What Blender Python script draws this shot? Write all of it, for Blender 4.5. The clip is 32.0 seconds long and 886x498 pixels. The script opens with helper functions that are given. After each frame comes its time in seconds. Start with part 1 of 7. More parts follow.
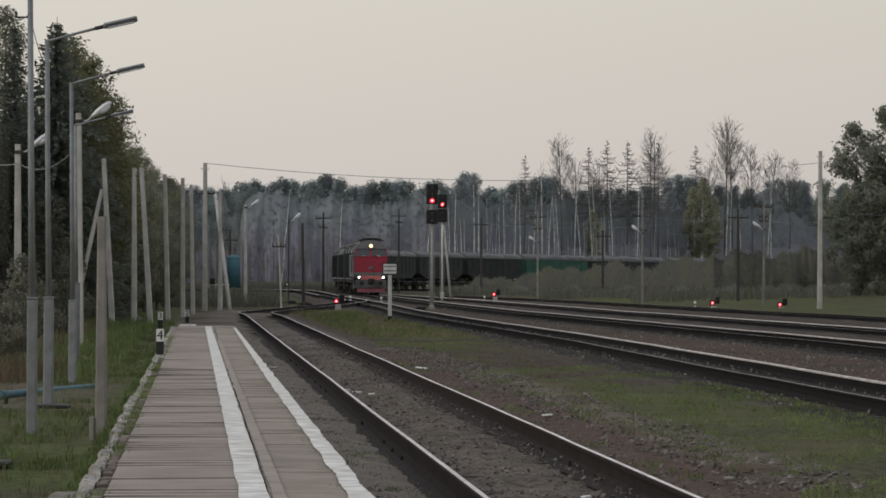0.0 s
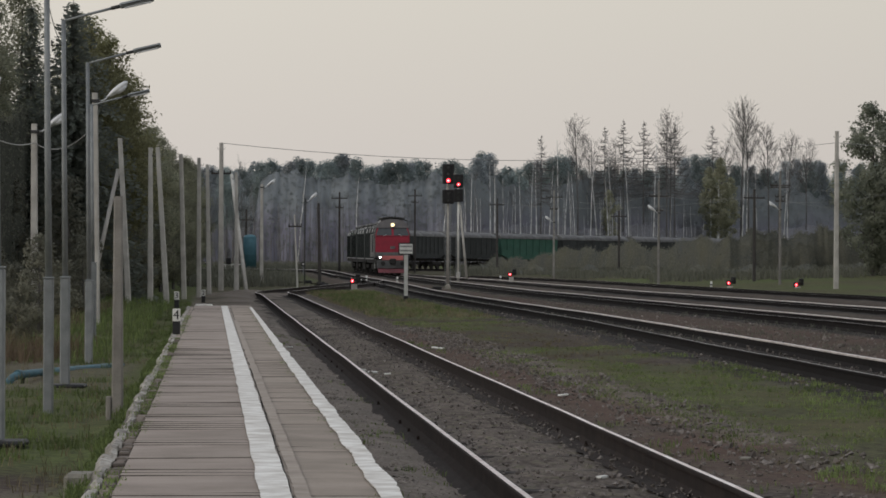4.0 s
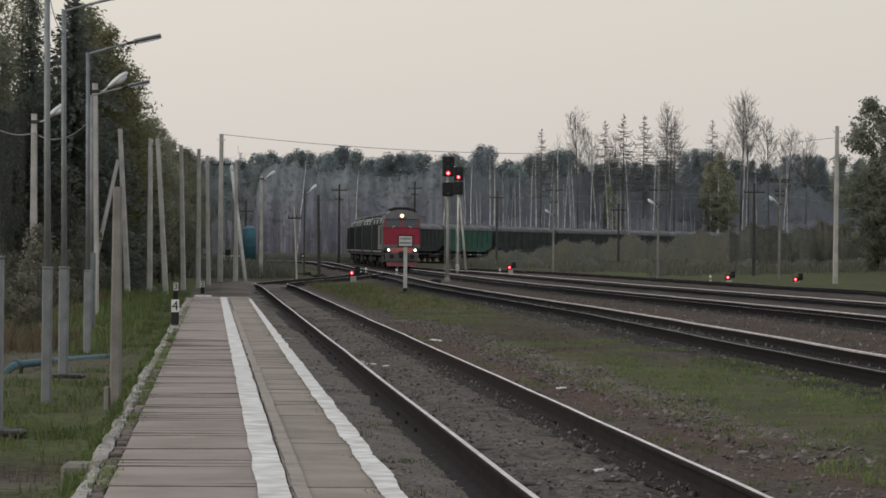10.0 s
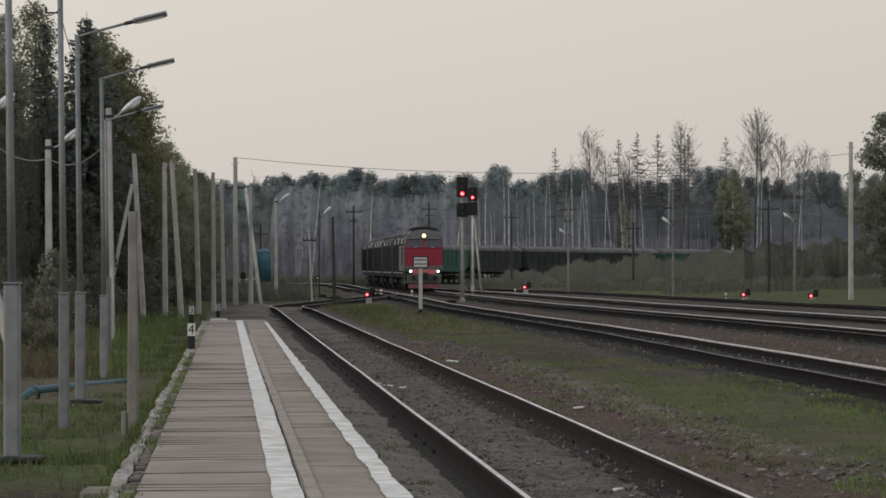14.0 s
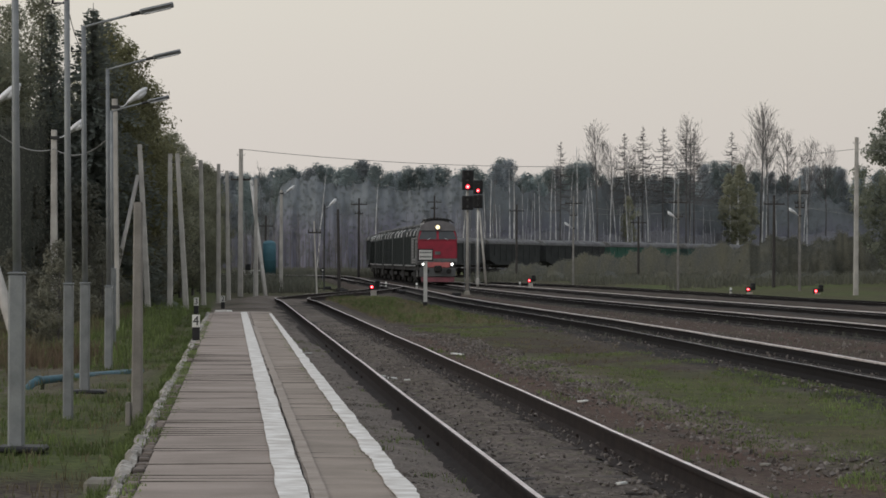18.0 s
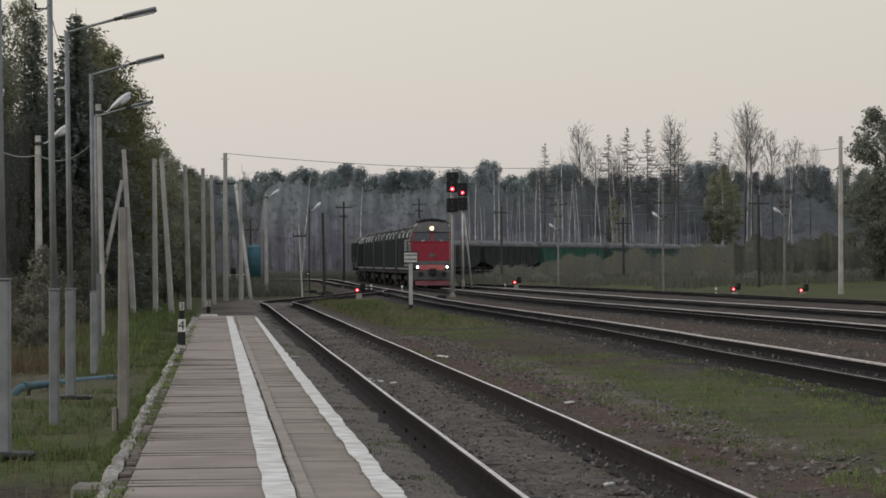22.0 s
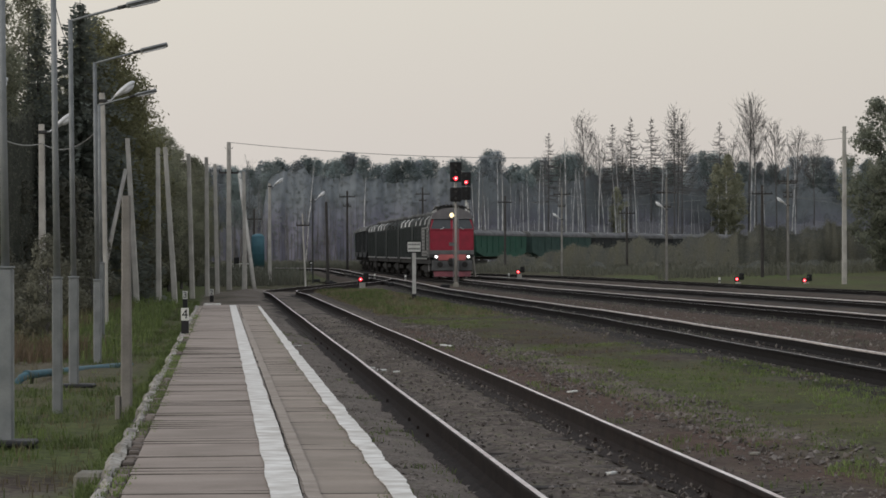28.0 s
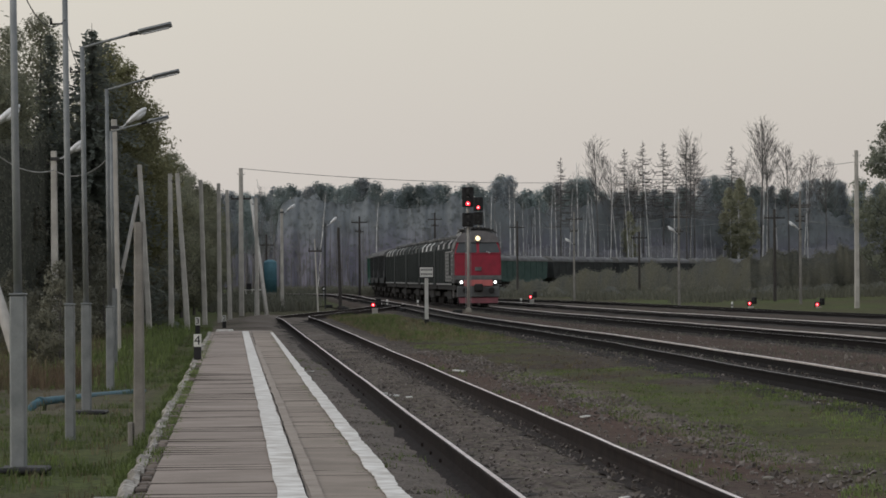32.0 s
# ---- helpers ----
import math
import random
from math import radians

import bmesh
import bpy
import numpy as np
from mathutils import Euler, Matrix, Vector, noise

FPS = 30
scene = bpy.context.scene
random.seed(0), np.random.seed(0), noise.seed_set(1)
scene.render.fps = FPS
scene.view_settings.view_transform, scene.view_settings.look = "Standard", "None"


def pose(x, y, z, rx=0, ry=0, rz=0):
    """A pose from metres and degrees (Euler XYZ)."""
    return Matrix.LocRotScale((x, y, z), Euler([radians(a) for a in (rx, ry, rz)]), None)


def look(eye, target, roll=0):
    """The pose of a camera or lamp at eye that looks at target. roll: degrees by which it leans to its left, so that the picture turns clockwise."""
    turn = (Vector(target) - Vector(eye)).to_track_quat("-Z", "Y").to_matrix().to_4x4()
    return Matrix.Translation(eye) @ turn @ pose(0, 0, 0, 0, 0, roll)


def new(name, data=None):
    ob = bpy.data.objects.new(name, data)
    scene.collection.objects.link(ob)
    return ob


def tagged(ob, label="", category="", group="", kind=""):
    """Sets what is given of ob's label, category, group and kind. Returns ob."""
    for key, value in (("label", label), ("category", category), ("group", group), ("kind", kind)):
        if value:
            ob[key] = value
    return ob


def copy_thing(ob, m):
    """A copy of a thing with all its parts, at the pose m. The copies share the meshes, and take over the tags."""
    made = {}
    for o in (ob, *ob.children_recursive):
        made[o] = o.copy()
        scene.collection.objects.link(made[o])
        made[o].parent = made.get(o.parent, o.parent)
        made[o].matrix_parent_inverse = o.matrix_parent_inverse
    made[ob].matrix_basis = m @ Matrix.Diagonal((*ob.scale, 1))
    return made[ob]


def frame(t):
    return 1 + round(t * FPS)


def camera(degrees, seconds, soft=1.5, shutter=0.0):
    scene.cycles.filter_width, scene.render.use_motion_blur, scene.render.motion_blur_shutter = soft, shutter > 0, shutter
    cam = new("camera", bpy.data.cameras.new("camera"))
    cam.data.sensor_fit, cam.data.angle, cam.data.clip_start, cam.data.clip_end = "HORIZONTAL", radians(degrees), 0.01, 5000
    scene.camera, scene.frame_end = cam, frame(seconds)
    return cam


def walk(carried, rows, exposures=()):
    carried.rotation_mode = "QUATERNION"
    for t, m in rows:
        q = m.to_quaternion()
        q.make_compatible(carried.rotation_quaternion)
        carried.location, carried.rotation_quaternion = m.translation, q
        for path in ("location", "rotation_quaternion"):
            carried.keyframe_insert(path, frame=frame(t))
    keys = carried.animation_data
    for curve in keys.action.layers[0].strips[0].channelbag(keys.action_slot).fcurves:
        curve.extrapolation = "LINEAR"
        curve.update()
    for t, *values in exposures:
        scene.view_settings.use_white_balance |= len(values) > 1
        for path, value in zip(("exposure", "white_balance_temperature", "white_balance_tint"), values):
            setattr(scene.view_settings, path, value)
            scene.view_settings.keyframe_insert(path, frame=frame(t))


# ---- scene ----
PATH = [
    (0, 0.002, 1.774, 0.755, 0.575, -0.195), (0.5, 0.004, 1.774, 0.775, 0.574, -0.188), (1, 0.003, 1.781, 0.857, 0.577, -0.094),
    (1.5, -0.002, 1.776, 0.800, 0.533, -0.119), (2, 0.000, 1.779, 0.710, 0.478, -0.163), (2.5, 0.003, 1.775, 0.571, 0.383, -0.357),
    (3, 0.003, 1.780, 0.444, 0.309, -0.405), (3.5, -0.000, 1.775, 0.472, 0.254, -0.206), (5.5, 0.002, 1.773, 0.394, 0.084, -0.369),
    (6, -0.001, 1.774, 0.500, 0.066, -0.214), (6.5, 0.001, 1.776, 0.556, 0.183, -0.121), (7, -0.004, 1.774, 0.565, 0.145, -0.217),
    (7.5, 0.003, 1.783, 0.642, 0.147, -0.306), (8, 0.003, 1.773, 0.686, 0.087, -0.238), (8.5, 0.000, 1.777, 0.721, 0.099, -0.276),
    (9, 0.000, 1.776, 0.715, 0.278, -0.115), (9.5, -0.004, 1.775, 0.532, 0.205, -0.342), (10, 0.008, 1.771, 0.468, 0.068, -0.570),
    (10.5, -0.002, 1.772, 0.719, -0.036, -0.438), (11, -0.005, 1.773, 0.372, 0.173, 0.045), (11.5, -0.007, 1.773, 0.115, 0.325, 0.394),
    (12, -0.009, 1.772, -0.061, 0.383, 0.303), (12.5, -0.003, 1.775, -0.114, 0.446, -0.082), (13, -0.006, 1.773, -0.244, 0.454, -0.084),
    (13.5, -0.002, 1.776, -0.053, 0.444, 0.077), (14, -0.003, 1.775, 0.196, 0.447, 0.101), (14.5, -0.004, 1.773, 0.306, 0.475, -0.101),
    (16.5, -0.006, 1.769, 0.495, 0.443, -0.022), (17, -0.004, 1.774, 0.514, 0.461, -0.179), (17.5, -0.005, 1.771, 0.391, 0.380, -0.379),
    (18, -0.002, 1.773, 0.102, 0.316, -0.252), (18.5, -0.004, 1.768, 0.058, 0.231, -0.265), (19, 0.000, 1.770, -0.000, 0.198, -0.000),
    (19.5, -0.002, 1.769, 0.028, 0.279, 0.192), (20, 0.001, 1.767, 0.072, 0.350, 0.326), (20.5, 0.001, 1.774, 0.341, 0.358, 0.279),
    (21, -0.003, 1.770, 0.374, 0.299, 0.450), (21.5, -0.008, 1.770, 0.350, 0.346, 0.330), (22, -0.004, 1.772, 0.378, 0.361, 0.239),
    (22.5, -0.004, 1.768, 0.330, 0.283, 0.210), (23, -0.003, 1.770, 0.196, 0.230, 0.025), (23.5, -0.008, 1.766, 0.071, 0.126, 0.042),
    (24, -0.004, 1.770, 0.126, 0.070, 0.026), (24.5, -0.006, 1.770, 0.170, 0.126, 0.114), (25, -0.004, 1.765, 0.003, 0.247, 0.139),
    (25.5, 0.002, 1.768, 0.200, 0.043, 0.040), (27.5, -0.006, 1.762, 0.168, 0.119, 0.078), (28, -0.001, 1.766, 0.313, 0.168, 0.141),
    (28.5, -0.005, 1.766, 0.367, 0.216, 0.137), (29, -0.007, 1.770, 0.216, 0.094, 0.084), (29.5, -0.004, 1.769, 0.192, 0.204, 0.167),
    (30, -0.003, 1.768, 0.218, 0.356, 0.199), (30.5, -0.005, 1.767, 0.041, 0.370, 0.265), (31, -0.007, 1.764, 0.049, 0.355, 0.325),
    (31.5, -0.001, 1.765, 0.018, 0.512, 0.501), (32, -0.000, 1.766, 0.088, 0.635, 0.341)]


def eye_pose(x, z, yaw, tilt, roll):
    a, b = radians(yaw), radians(tilt)
    way = Vector((math.sin(a) * math.cos(b), math.cos(a) * math.cos(b), math.sin(b)))
    eye = Vector((x, 0, z))
    return look(eye, eye + way * 50, -roll)


cam = camera(2 * math.degrees(math.atan(784 / 5500)), 32.0, soft=1.65)
walk(cam, [(t, eye_pose(x, z, yaw, tilt, roll)) for t, x, z, yaw, tilt, roll in PATH],
     [(0, -0.08), (3, -0.08), (6, 0.0), (9, 0.04), (11, 0.06), (13, -0.04), (17, -0.04), (19, 0.0), (23, 0.0), (25, 0.03), (28, 0.0), (30, 0.03), (31, 0.0), (32, -0.1)])

# ---- world and light: a hazy evening sky ----
world = bpy.data.worlds.new("world")
scene.world = world
world.use_nodes = True
wn = world.node_tree
wn.nodes.clear()
w_out = wn.nodes.new("ShaderNodeOutputWorld")
w_bg = wn.nodes.new("ShaderNodeBackground")
w_sky = wn.nodes.new("ShaderNodeTexSky")
w_sky.sky_type, w_sky.sun_disc = "NISHITA", False
w_sky.sun_elevation, w_sky.sun_rotation = radians(8), radians(250)
w_sky.air_density, w_sky.dust_density = 1.0, 4.0
w_scale = wn.nodes.new("ShaderNodeMix")
w_scale.data_type, w_scale.blend_type = "RGBA", "MULTIPLY"
w_scale.inputs[0].default_value = 1.0
w_scale.inputs[7].default_value = (0.06, 0.06, 0.06, 1)
w_mix = wn.nodes.new("ShaderNodeMix")
w_mix.data_type = "RGBA"
w_mix.inputs[0].default_value = 0.88
w_co = wn.nodes.new("ShaderNodeTexCoord")
w_sep = wn.nodes.new("ShaderNodeSeparateXYZ")
w_ramp = wn.nodes.new("ShaderNodeValToRGB")
w_ramp.color_ramp.elements[0].position, w_ramp.color_ramp.elements[0].color = 0.0, (0.70, 0.642, 0.612, 1)
w_ramp.color_ramp.elements[1].position, w_ramp.color_ramp.elements[1].color = 0.10, (0.80, 0.757, 0.673, 1)
w_high = w_ramp.color_ramp.elements.new(0.45)
w_high.color = (0.66, 0.69, 0.745, 1)
wn.links.new(w_co.outputs["Generated"], w_sep.inputs[0])
wn.links.new(w_sep.outputs[2], w_ramp.inputs[0])
wn.links.new(w_sky.outputs[0], w_scale.inputs[6])
wn.links.new(w_scale.outputs[2], w_mix.inputs[6])
wn.links.new(w_ramp.outputs[0], w_mix.inputs[7])
w_side = wn.nodes.new("ShaderNodeMath")
w_side.operation = "MULTIPLY_ADD"
w_side.inputs[1].default_value, w_side.inputs[2].default_value = -0.28, 1.0
w_tone = wn.nodes.new("ShaderNodeMix")
w_tone.data_type, w_tone.blend_type = "RGBA", "MULTIPLY"
w_tone.inputs[0].default_value = 1.0
wn.links.new(w_sep.outputs[0], w_side.inputs[0])
wn.links.new(w_mix.outputs[2], w_tone.inputs[6])
wn.links.new(w_side.outputs[0], w_tone.inputs[7])
wn.links.new(w_tone.outputs[2], w_bg.inputs[0])
w_bg.inputs[1].default_value = 1.0
wn.links.new(w_bg.outputs[0], w_out.inputs[0])

sun_data = bpy.data.lights.new("sun", "SUN")
sun_data.energy, sun_data.angle, sun_data.color = 0.5, radians(14), (1.0, 0.92, 0.82)
sun = new("sun", sun_data)
sun.matrix_world = look((-60, -25, 30), (0, 0, 0))
scene.view_settings.exposure = 0.0


# ---- materials ----
def mat(name, col, rough=0.8, col2=None, size=0.4, fine=0.03, var=0.35, bump=0.3, metal=0.0, rand=0.12, spec=0.4):
    """A surface that varies at two scales and from object to object."""
    m = bpy.data.materials.new(name)
    m.use_nodes = True
    nt = m.node_tree
    b = nt.nodes["Principled BSDF"]
    b.inputs["Roughness"].default_value = rough
    b.inputs["Metallic"].default_value = metal
    b.inputs["Specular IOR Level"].default_value = spec
    co = nt.nodes.new("ShaderNodeTexCoord")
    n1 = nt.nodes.new("ShaderNodeTexNoise")
    n1.inputs["Scale"].default_value = 1 / size
    n1.inputs["Detail"].default_value = 5
    n2 = nt.nodes.new("ShaderNodeTexNoise")
    n2.inputs["Scale"].default_value = 1 / fine
    n2.inputs["Detail"].default_value = 3
    info = nt.nodes.new("ShaderNodeObjectInfo")
    far = nt.nodes.new("ShaderNodeMath")
    far.operation = "MULTIPLY"
    far.inputs[1].default_value = 37.0
    nt.links.new(info.outputs["Random"], far.inputs[0])
    add = nt.nodes.new("ShaderNodeVectorMath")
    nt.links.new(co.outputs["Object"], add.inputs[0])
    nt.links.new(far.outputs[0], add.inputs[1])
    for n in (n1, n2):
        nt.links.new(add.outputs[0], n.inputs["Vector"])
    r = nt.nodes.new("ShaderNodeValToRGB")
    c2 = col2 or tuple(c * (1 - var) for c in col)
    r.color_ramp.elements[0].position, r.color_ramp.elements[0].color = 0.32, (*c2, 1)
    r.color_ramp.elements[1].position, r.color_ramp.elements[1].color = 0.68, (*col, 1)
    nt.links.new(n1.outputs["Fac"], r.inputs[0])
    hsv = nt.nodes.new("ShaderNodeHueSaturation")
    nt.links.new(r.outputs[0], hsv.inputs["Color"])
    ma = nt.nodes.new("ShaderNodeMath")
    ma.operation = "MULTIPLY_ADD"
    ma.inputs[1].default_value, ma.inputs[2].default_value = rand * 2, 1 - rand
    nt.links.new(info.outputs["Random"], ma.inputs[0])
    mb = nt.nodes.new("ShaderNodeMath")
    mb.operation = "MULTIPLY_ADD"
    mb.inputs[1].default_value, mb.inputs[2].default_value = var, -var * 0.5
    nt.links.new(n2.outputs["Fac"], mb.inputs[0])
    mc = nt.nodes.new("ShaderNodeMath")
    nt.links.new(ma.outputs[0], mc.inputs[0])
    nt.links.new(mb.outputs[0], mc.inputs[1])
    nt.links.new(mc.outputs[0], hsv.inputs["Value"])
    nt.links.new(hsv.outputs[0], b.inputs["Base Color"])
    if bump:
        bp = nt.nodes.new("ShaderNodeBump")
        bp.inputs["Strength"].default_value = bump
        bp.inputs["Distance"].default_value = 0.01
        nt.links.new(n2.outputs["Fac"], bp.inputs["Height"])
        nt.links.new(bp.outputs[0], b.inputs["Normal"])
    return m


def leaf_mat(name, col, col2, through_light=0.42, bough=0.8, vary=0.3):
    """Foliage: each leaf its own shade, some light passing through."""
    m = bpy.data.materials.new(name)
    m.use_nodes = True
    nt = m.node_tree
    b = nt.nodes["Principled BSDF"]
    b.inputs["Roughness"].default_value = 0.7
    b.inputs["Specular IOR Level"].default_value = 0.2
    g = nt.nodes.new("ShaderNodeNewGeometry")
    r = nt.nodes.new("ShaderNodeValToRGB")
    r.color_ramp.elements[0].color, r.color_ramp.elements[1].color = (*col2, 1), (*col, 1)
    nt.links.new(g.outputs["Random Per Island"], r.inputs[0])
    info = nt.nodes.new("ShaderNodeObjectInfo")
    hsv = nt.nodes.new("ShaderNodeHueSaturation")
    ma = nt.nodes.new("ShaderNodeMath")
    ma.operation = "MULTIPLY_ADD"
    ma.inputs[1].default_value, ma.inputs[2].default_value = 0.5, 0.75
    nt.links.new(info.outputs["Random"], ma.inputs[0])
    co = nt.nodes.new("ShaderNodeTexCoord")
    nz = nt.nodes.new("ShaderNodeTexNoise")
    nz.inputs["Scale"].default_value, nz.inputs["Detail"].default_value = bough, 2
    nt.links.new(co.outputs["Object"], nz.inputs["Vector"])
    mr = nt.nodes.new("ShaderNodeMapRange")
    mr.inputs[1].default_value, mr.inputs[2].default_value = 0.3, 0.7
    mr.inputs[3].default_value, mr.inputs[4].default_value = 1 - vary, 1 + vary
    nt.links.new(nz.outputs["Fac"], mr.inputs[0])
    mm = nt.nodes.new("ShaderNodeMath")
    mm.operation = "MULTIPLY"
    nt.links.new(ma.outputs[0], mm.inputs[0])
    nt.links.new(mr.outputs[0], mm.inputs[1])
    nt.links.new(mm.outputs[0], hsv.inputs["Value"])
    nt.links.new(r.outputs[0], hsv.inputs["Color"])
    nt.links.new(hsv.outputs[0], b.inputs["Base Color"])
    t = nt.nodes.new("ShaderNodeBsdfTranslucent")
    nt.links.new(hsv.outputs[0], t.inputs["Color"])
    mx = nt.nodes.new("ShaderNodeMixShader")
    mx.inputs[0].default_value = through_light
    nt.links.new(b.outputs[0], mx.inputs[1])
    nt.links.new(t.outputs[0], mx.inputs[2])
    nt.links.new(mx.outputs[0], nt.nodes["Material Output"].inputs[0])
    return m


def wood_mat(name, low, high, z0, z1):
    """A far stand of trees with haze painted in: a mauve haze tone below, grey-green crowns from z0 to z1 upward, each
    with its own grain.
    """
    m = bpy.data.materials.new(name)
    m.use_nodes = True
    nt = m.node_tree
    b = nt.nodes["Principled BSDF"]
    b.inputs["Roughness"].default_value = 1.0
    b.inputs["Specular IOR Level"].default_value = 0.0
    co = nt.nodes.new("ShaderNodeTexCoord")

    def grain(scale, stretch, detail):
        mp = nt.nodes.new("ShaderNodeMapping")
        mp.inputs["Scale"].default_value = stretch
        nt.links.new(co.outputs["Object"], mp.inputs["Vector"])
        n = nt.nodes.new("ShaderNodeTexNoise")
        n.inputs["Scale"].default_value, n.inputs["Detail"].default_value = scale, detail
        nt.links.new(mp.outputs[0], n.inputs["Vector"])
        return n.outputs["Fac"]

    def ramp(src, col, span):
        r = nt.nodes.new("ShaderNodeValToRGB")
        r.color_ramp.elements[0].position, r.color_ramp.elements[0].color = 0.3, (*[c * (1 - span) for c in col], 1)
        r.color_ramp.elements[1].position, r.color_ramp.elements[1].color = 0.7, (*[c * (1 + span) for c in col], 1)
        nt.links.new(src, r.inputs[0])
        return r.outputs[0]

    # The mauve low tone paints haze; its streaks suggest stems.
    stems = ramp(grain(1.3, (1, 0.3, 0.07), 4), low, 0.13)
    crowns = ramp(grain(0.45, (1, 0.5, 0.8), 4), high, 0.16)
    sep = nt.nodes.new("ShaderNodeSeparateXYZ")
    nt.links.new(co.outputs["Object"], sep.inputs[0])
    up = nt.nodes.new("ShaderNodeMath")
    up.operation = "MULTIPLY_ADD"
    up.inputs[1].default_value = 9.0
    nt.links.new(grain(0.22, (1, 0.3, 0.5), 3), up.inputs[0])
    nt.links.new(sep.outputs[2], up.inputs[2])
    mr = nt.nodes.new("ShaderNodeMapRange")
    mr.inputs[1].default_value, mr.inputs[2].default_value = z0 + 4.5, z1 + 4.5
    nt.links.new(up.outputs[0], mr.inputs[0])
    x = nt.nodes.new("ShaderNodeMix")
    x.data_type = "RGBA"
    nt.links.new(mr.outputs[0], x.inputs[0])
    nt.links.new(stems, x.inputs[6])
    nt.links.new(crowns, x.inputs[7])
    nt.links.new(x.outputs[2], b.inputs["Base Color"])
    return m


def glow_mat(name, col, power):
    m = bpy.data.materials.new(name)
    m.use_nodes = True
    b = m.node_tree.nodes["Principled BSDF"]
    b.inputs["Base Color"].default_value = (*[min(c, 1) for c in col], 1)
    b.inputs["Emission Color"].default_value = (*col, 1)
    b.inputs["Emission Strength"].default_value = power
    return m


CONCRETE = mat("slab_concrete", (0.348, 0.292, 0.256), 0.9, (0.245, 0.204, 0.175), 0.6, 0.018, 0.4, 0.5, rand=0.07)
MOSSY = mat("mossy_slab_concrete", (0.342, 0.286, 0.242), 0.9, (0.238, 0.202, 0.168), 0.5, 0.018, 0.4, 0.5, rand=0.08)
KERB = mat("kerb_concrete", (0.33, 0.31, 0.27), 0.95, (0.2, 0.19, 0.16), 0.25, 0.02, 0.3, 0.5, rand=0.2)
BRICK = mat("dirty_brick", (0.215, 0.178, 0.152), 0.95, (0.11, 0.092, 0.078), 0.2, 0.02, 0.3, 0.5, rand=0.25)
FADED = mat("faded_paint", (0.375, 0.322, 0.28), 0.9, (0.262, 0.224, 0.19), 0.25, 0.02, 0.3, 0.3)
WHITEWASH = mat("whitewash", (0.80, 0.79, 0.76), 0.85, (0.50, 0.47, 0.43), 0.22, 0.03, 0.2, 0.4, rand=0.06)
OLDWHITE = mat("old_whitewash", (0.45, 0.43, 0.395), 0.9, (0.17, 0.153, 0.132), 0.11, 0.02, 0.3, 0.5, rand=0.25)
POST = mat("post_concrete", (0.54, 0.522, 0.485), 0.9, (0.39, 0.372, 0.345), 0.5, 0.03, 0.25, 0.3, rand=0.12)
GALV = mat("galvanised_steel", (0.285, 0.30, 0.305), 0.6, (0.20, 0.214, 0.22), 0.22, 0.015, 0.25, 0.1, 0.35)
OLDWOOD = mat("weathered_wood", (0.31, 0.29, 0.265), 0.9, (0.20, 0.188, 0.17), 0.3, 0.02, 0.3, 0.5)
DARKWOOD = mat("tarred_wood", (0.07, 0.065, 0.06), 0.85, (0.045, 0.04, 0.04), 0.4, 0.03, 0.3, 0.4)
SLEEPER = mat("sleeper_wood", (0.075, 0.064, 0.057), 0.9, (0.035, 0.03, 0.027), 0.3, 0.02, 0.4, 0.5, rand=0.3)
POLEWOOD = mat("grey_pole_wood", (0.28, 0.27, 0.25), 0.9, (0.19, 0.183, 0.172), 0.5, 0.04, 0.25, 0.2)
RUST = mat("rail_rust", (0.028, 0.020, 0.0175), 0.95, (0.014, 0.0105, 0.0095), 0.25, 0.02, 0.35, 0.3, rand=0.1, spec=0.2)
# Pale, mostly diffuse colour paints the sky's gleam on the rail heads.
RAILTOP = mat("rail_head_gleam", (0.84, 0.785, 0.76), 0.55, (0.58, 0.50, 0.47), 0.35, 0.03, 0.3, 0.05, 0.4)
# Dimmer copy for rails whose painted gleam should look weaker.
RAILDIM = mat("rail_head_dim", (0.40, 0.37, 0.355), 0.5, (0.22, 0.19, 0.175), 0.35, 0.03, 0.3, 0.05, 0.6)
DARKRUST = mat("rail_rust_dark", (0.0135, 0.011, 0.0105), 0.95, (0.008, 0.0065, 0.006), 0.25, 0.02, 0.35, 0.3, rand=0.1, spec=0.2)
FOOTDARK = mat("rail_foot_dark", (0.040, 0.031, 0.028), 0.9, (0.018, 0.015, 0.014), 0.12, 0.025, 0.5, 0.8, spec=0.2)
BLACK = mat("black_paint", (0.02, 0.02, 0.022), 0.6, (0.012, 0.012, 0.012), 0.3, 0.03, 0.2, 0.1)
WHITE = mat("white_paint", (0.75, 0.75, 0.72), 0.6, (0.6, 0.59, 0.55), 0.3, 0.03, 0.15, 0.15)
LAMPGREY = mat("lamp_metal", (0.72, 0.73, 0.74), 0.45, (0.6, 0.61, 0.62), 0.2, 0.02, 0.1, 0.1, 0.2)
LAMPGLASS = mat("lamp_glass", (0.8, 0.82, 0.85), 0.2, (0.7, 0.72, 0.75), 0.2, 0.02, 0.05, 0.0)
BLUE = mat("blue_paint", (0.10, 0.24, 0.30), 0.6, (0.07, 0.175, 0.22), 0.6, 0.04, 0.2, 0.2)
PIPEBLUE = mat("pipe_blue_paint", (0.06, 0.16, 0.205), 0.6, (0.05, 0.10, 0.12), 0.3, 0.03, 0.25, 0.2)
RED = mat("loco_red", (0.39, 0.022, 0.05), 0.5, (0.27, 0.02, 0.04), 0.5, 0.05, 0.2, 0.05)
ORANGE = mat("buffer_orange", (0.66, 0.19, 0.18), 0.55, (0.50, 0.14, 0.14), 0.5, 0.05, 0.15, 0.05)
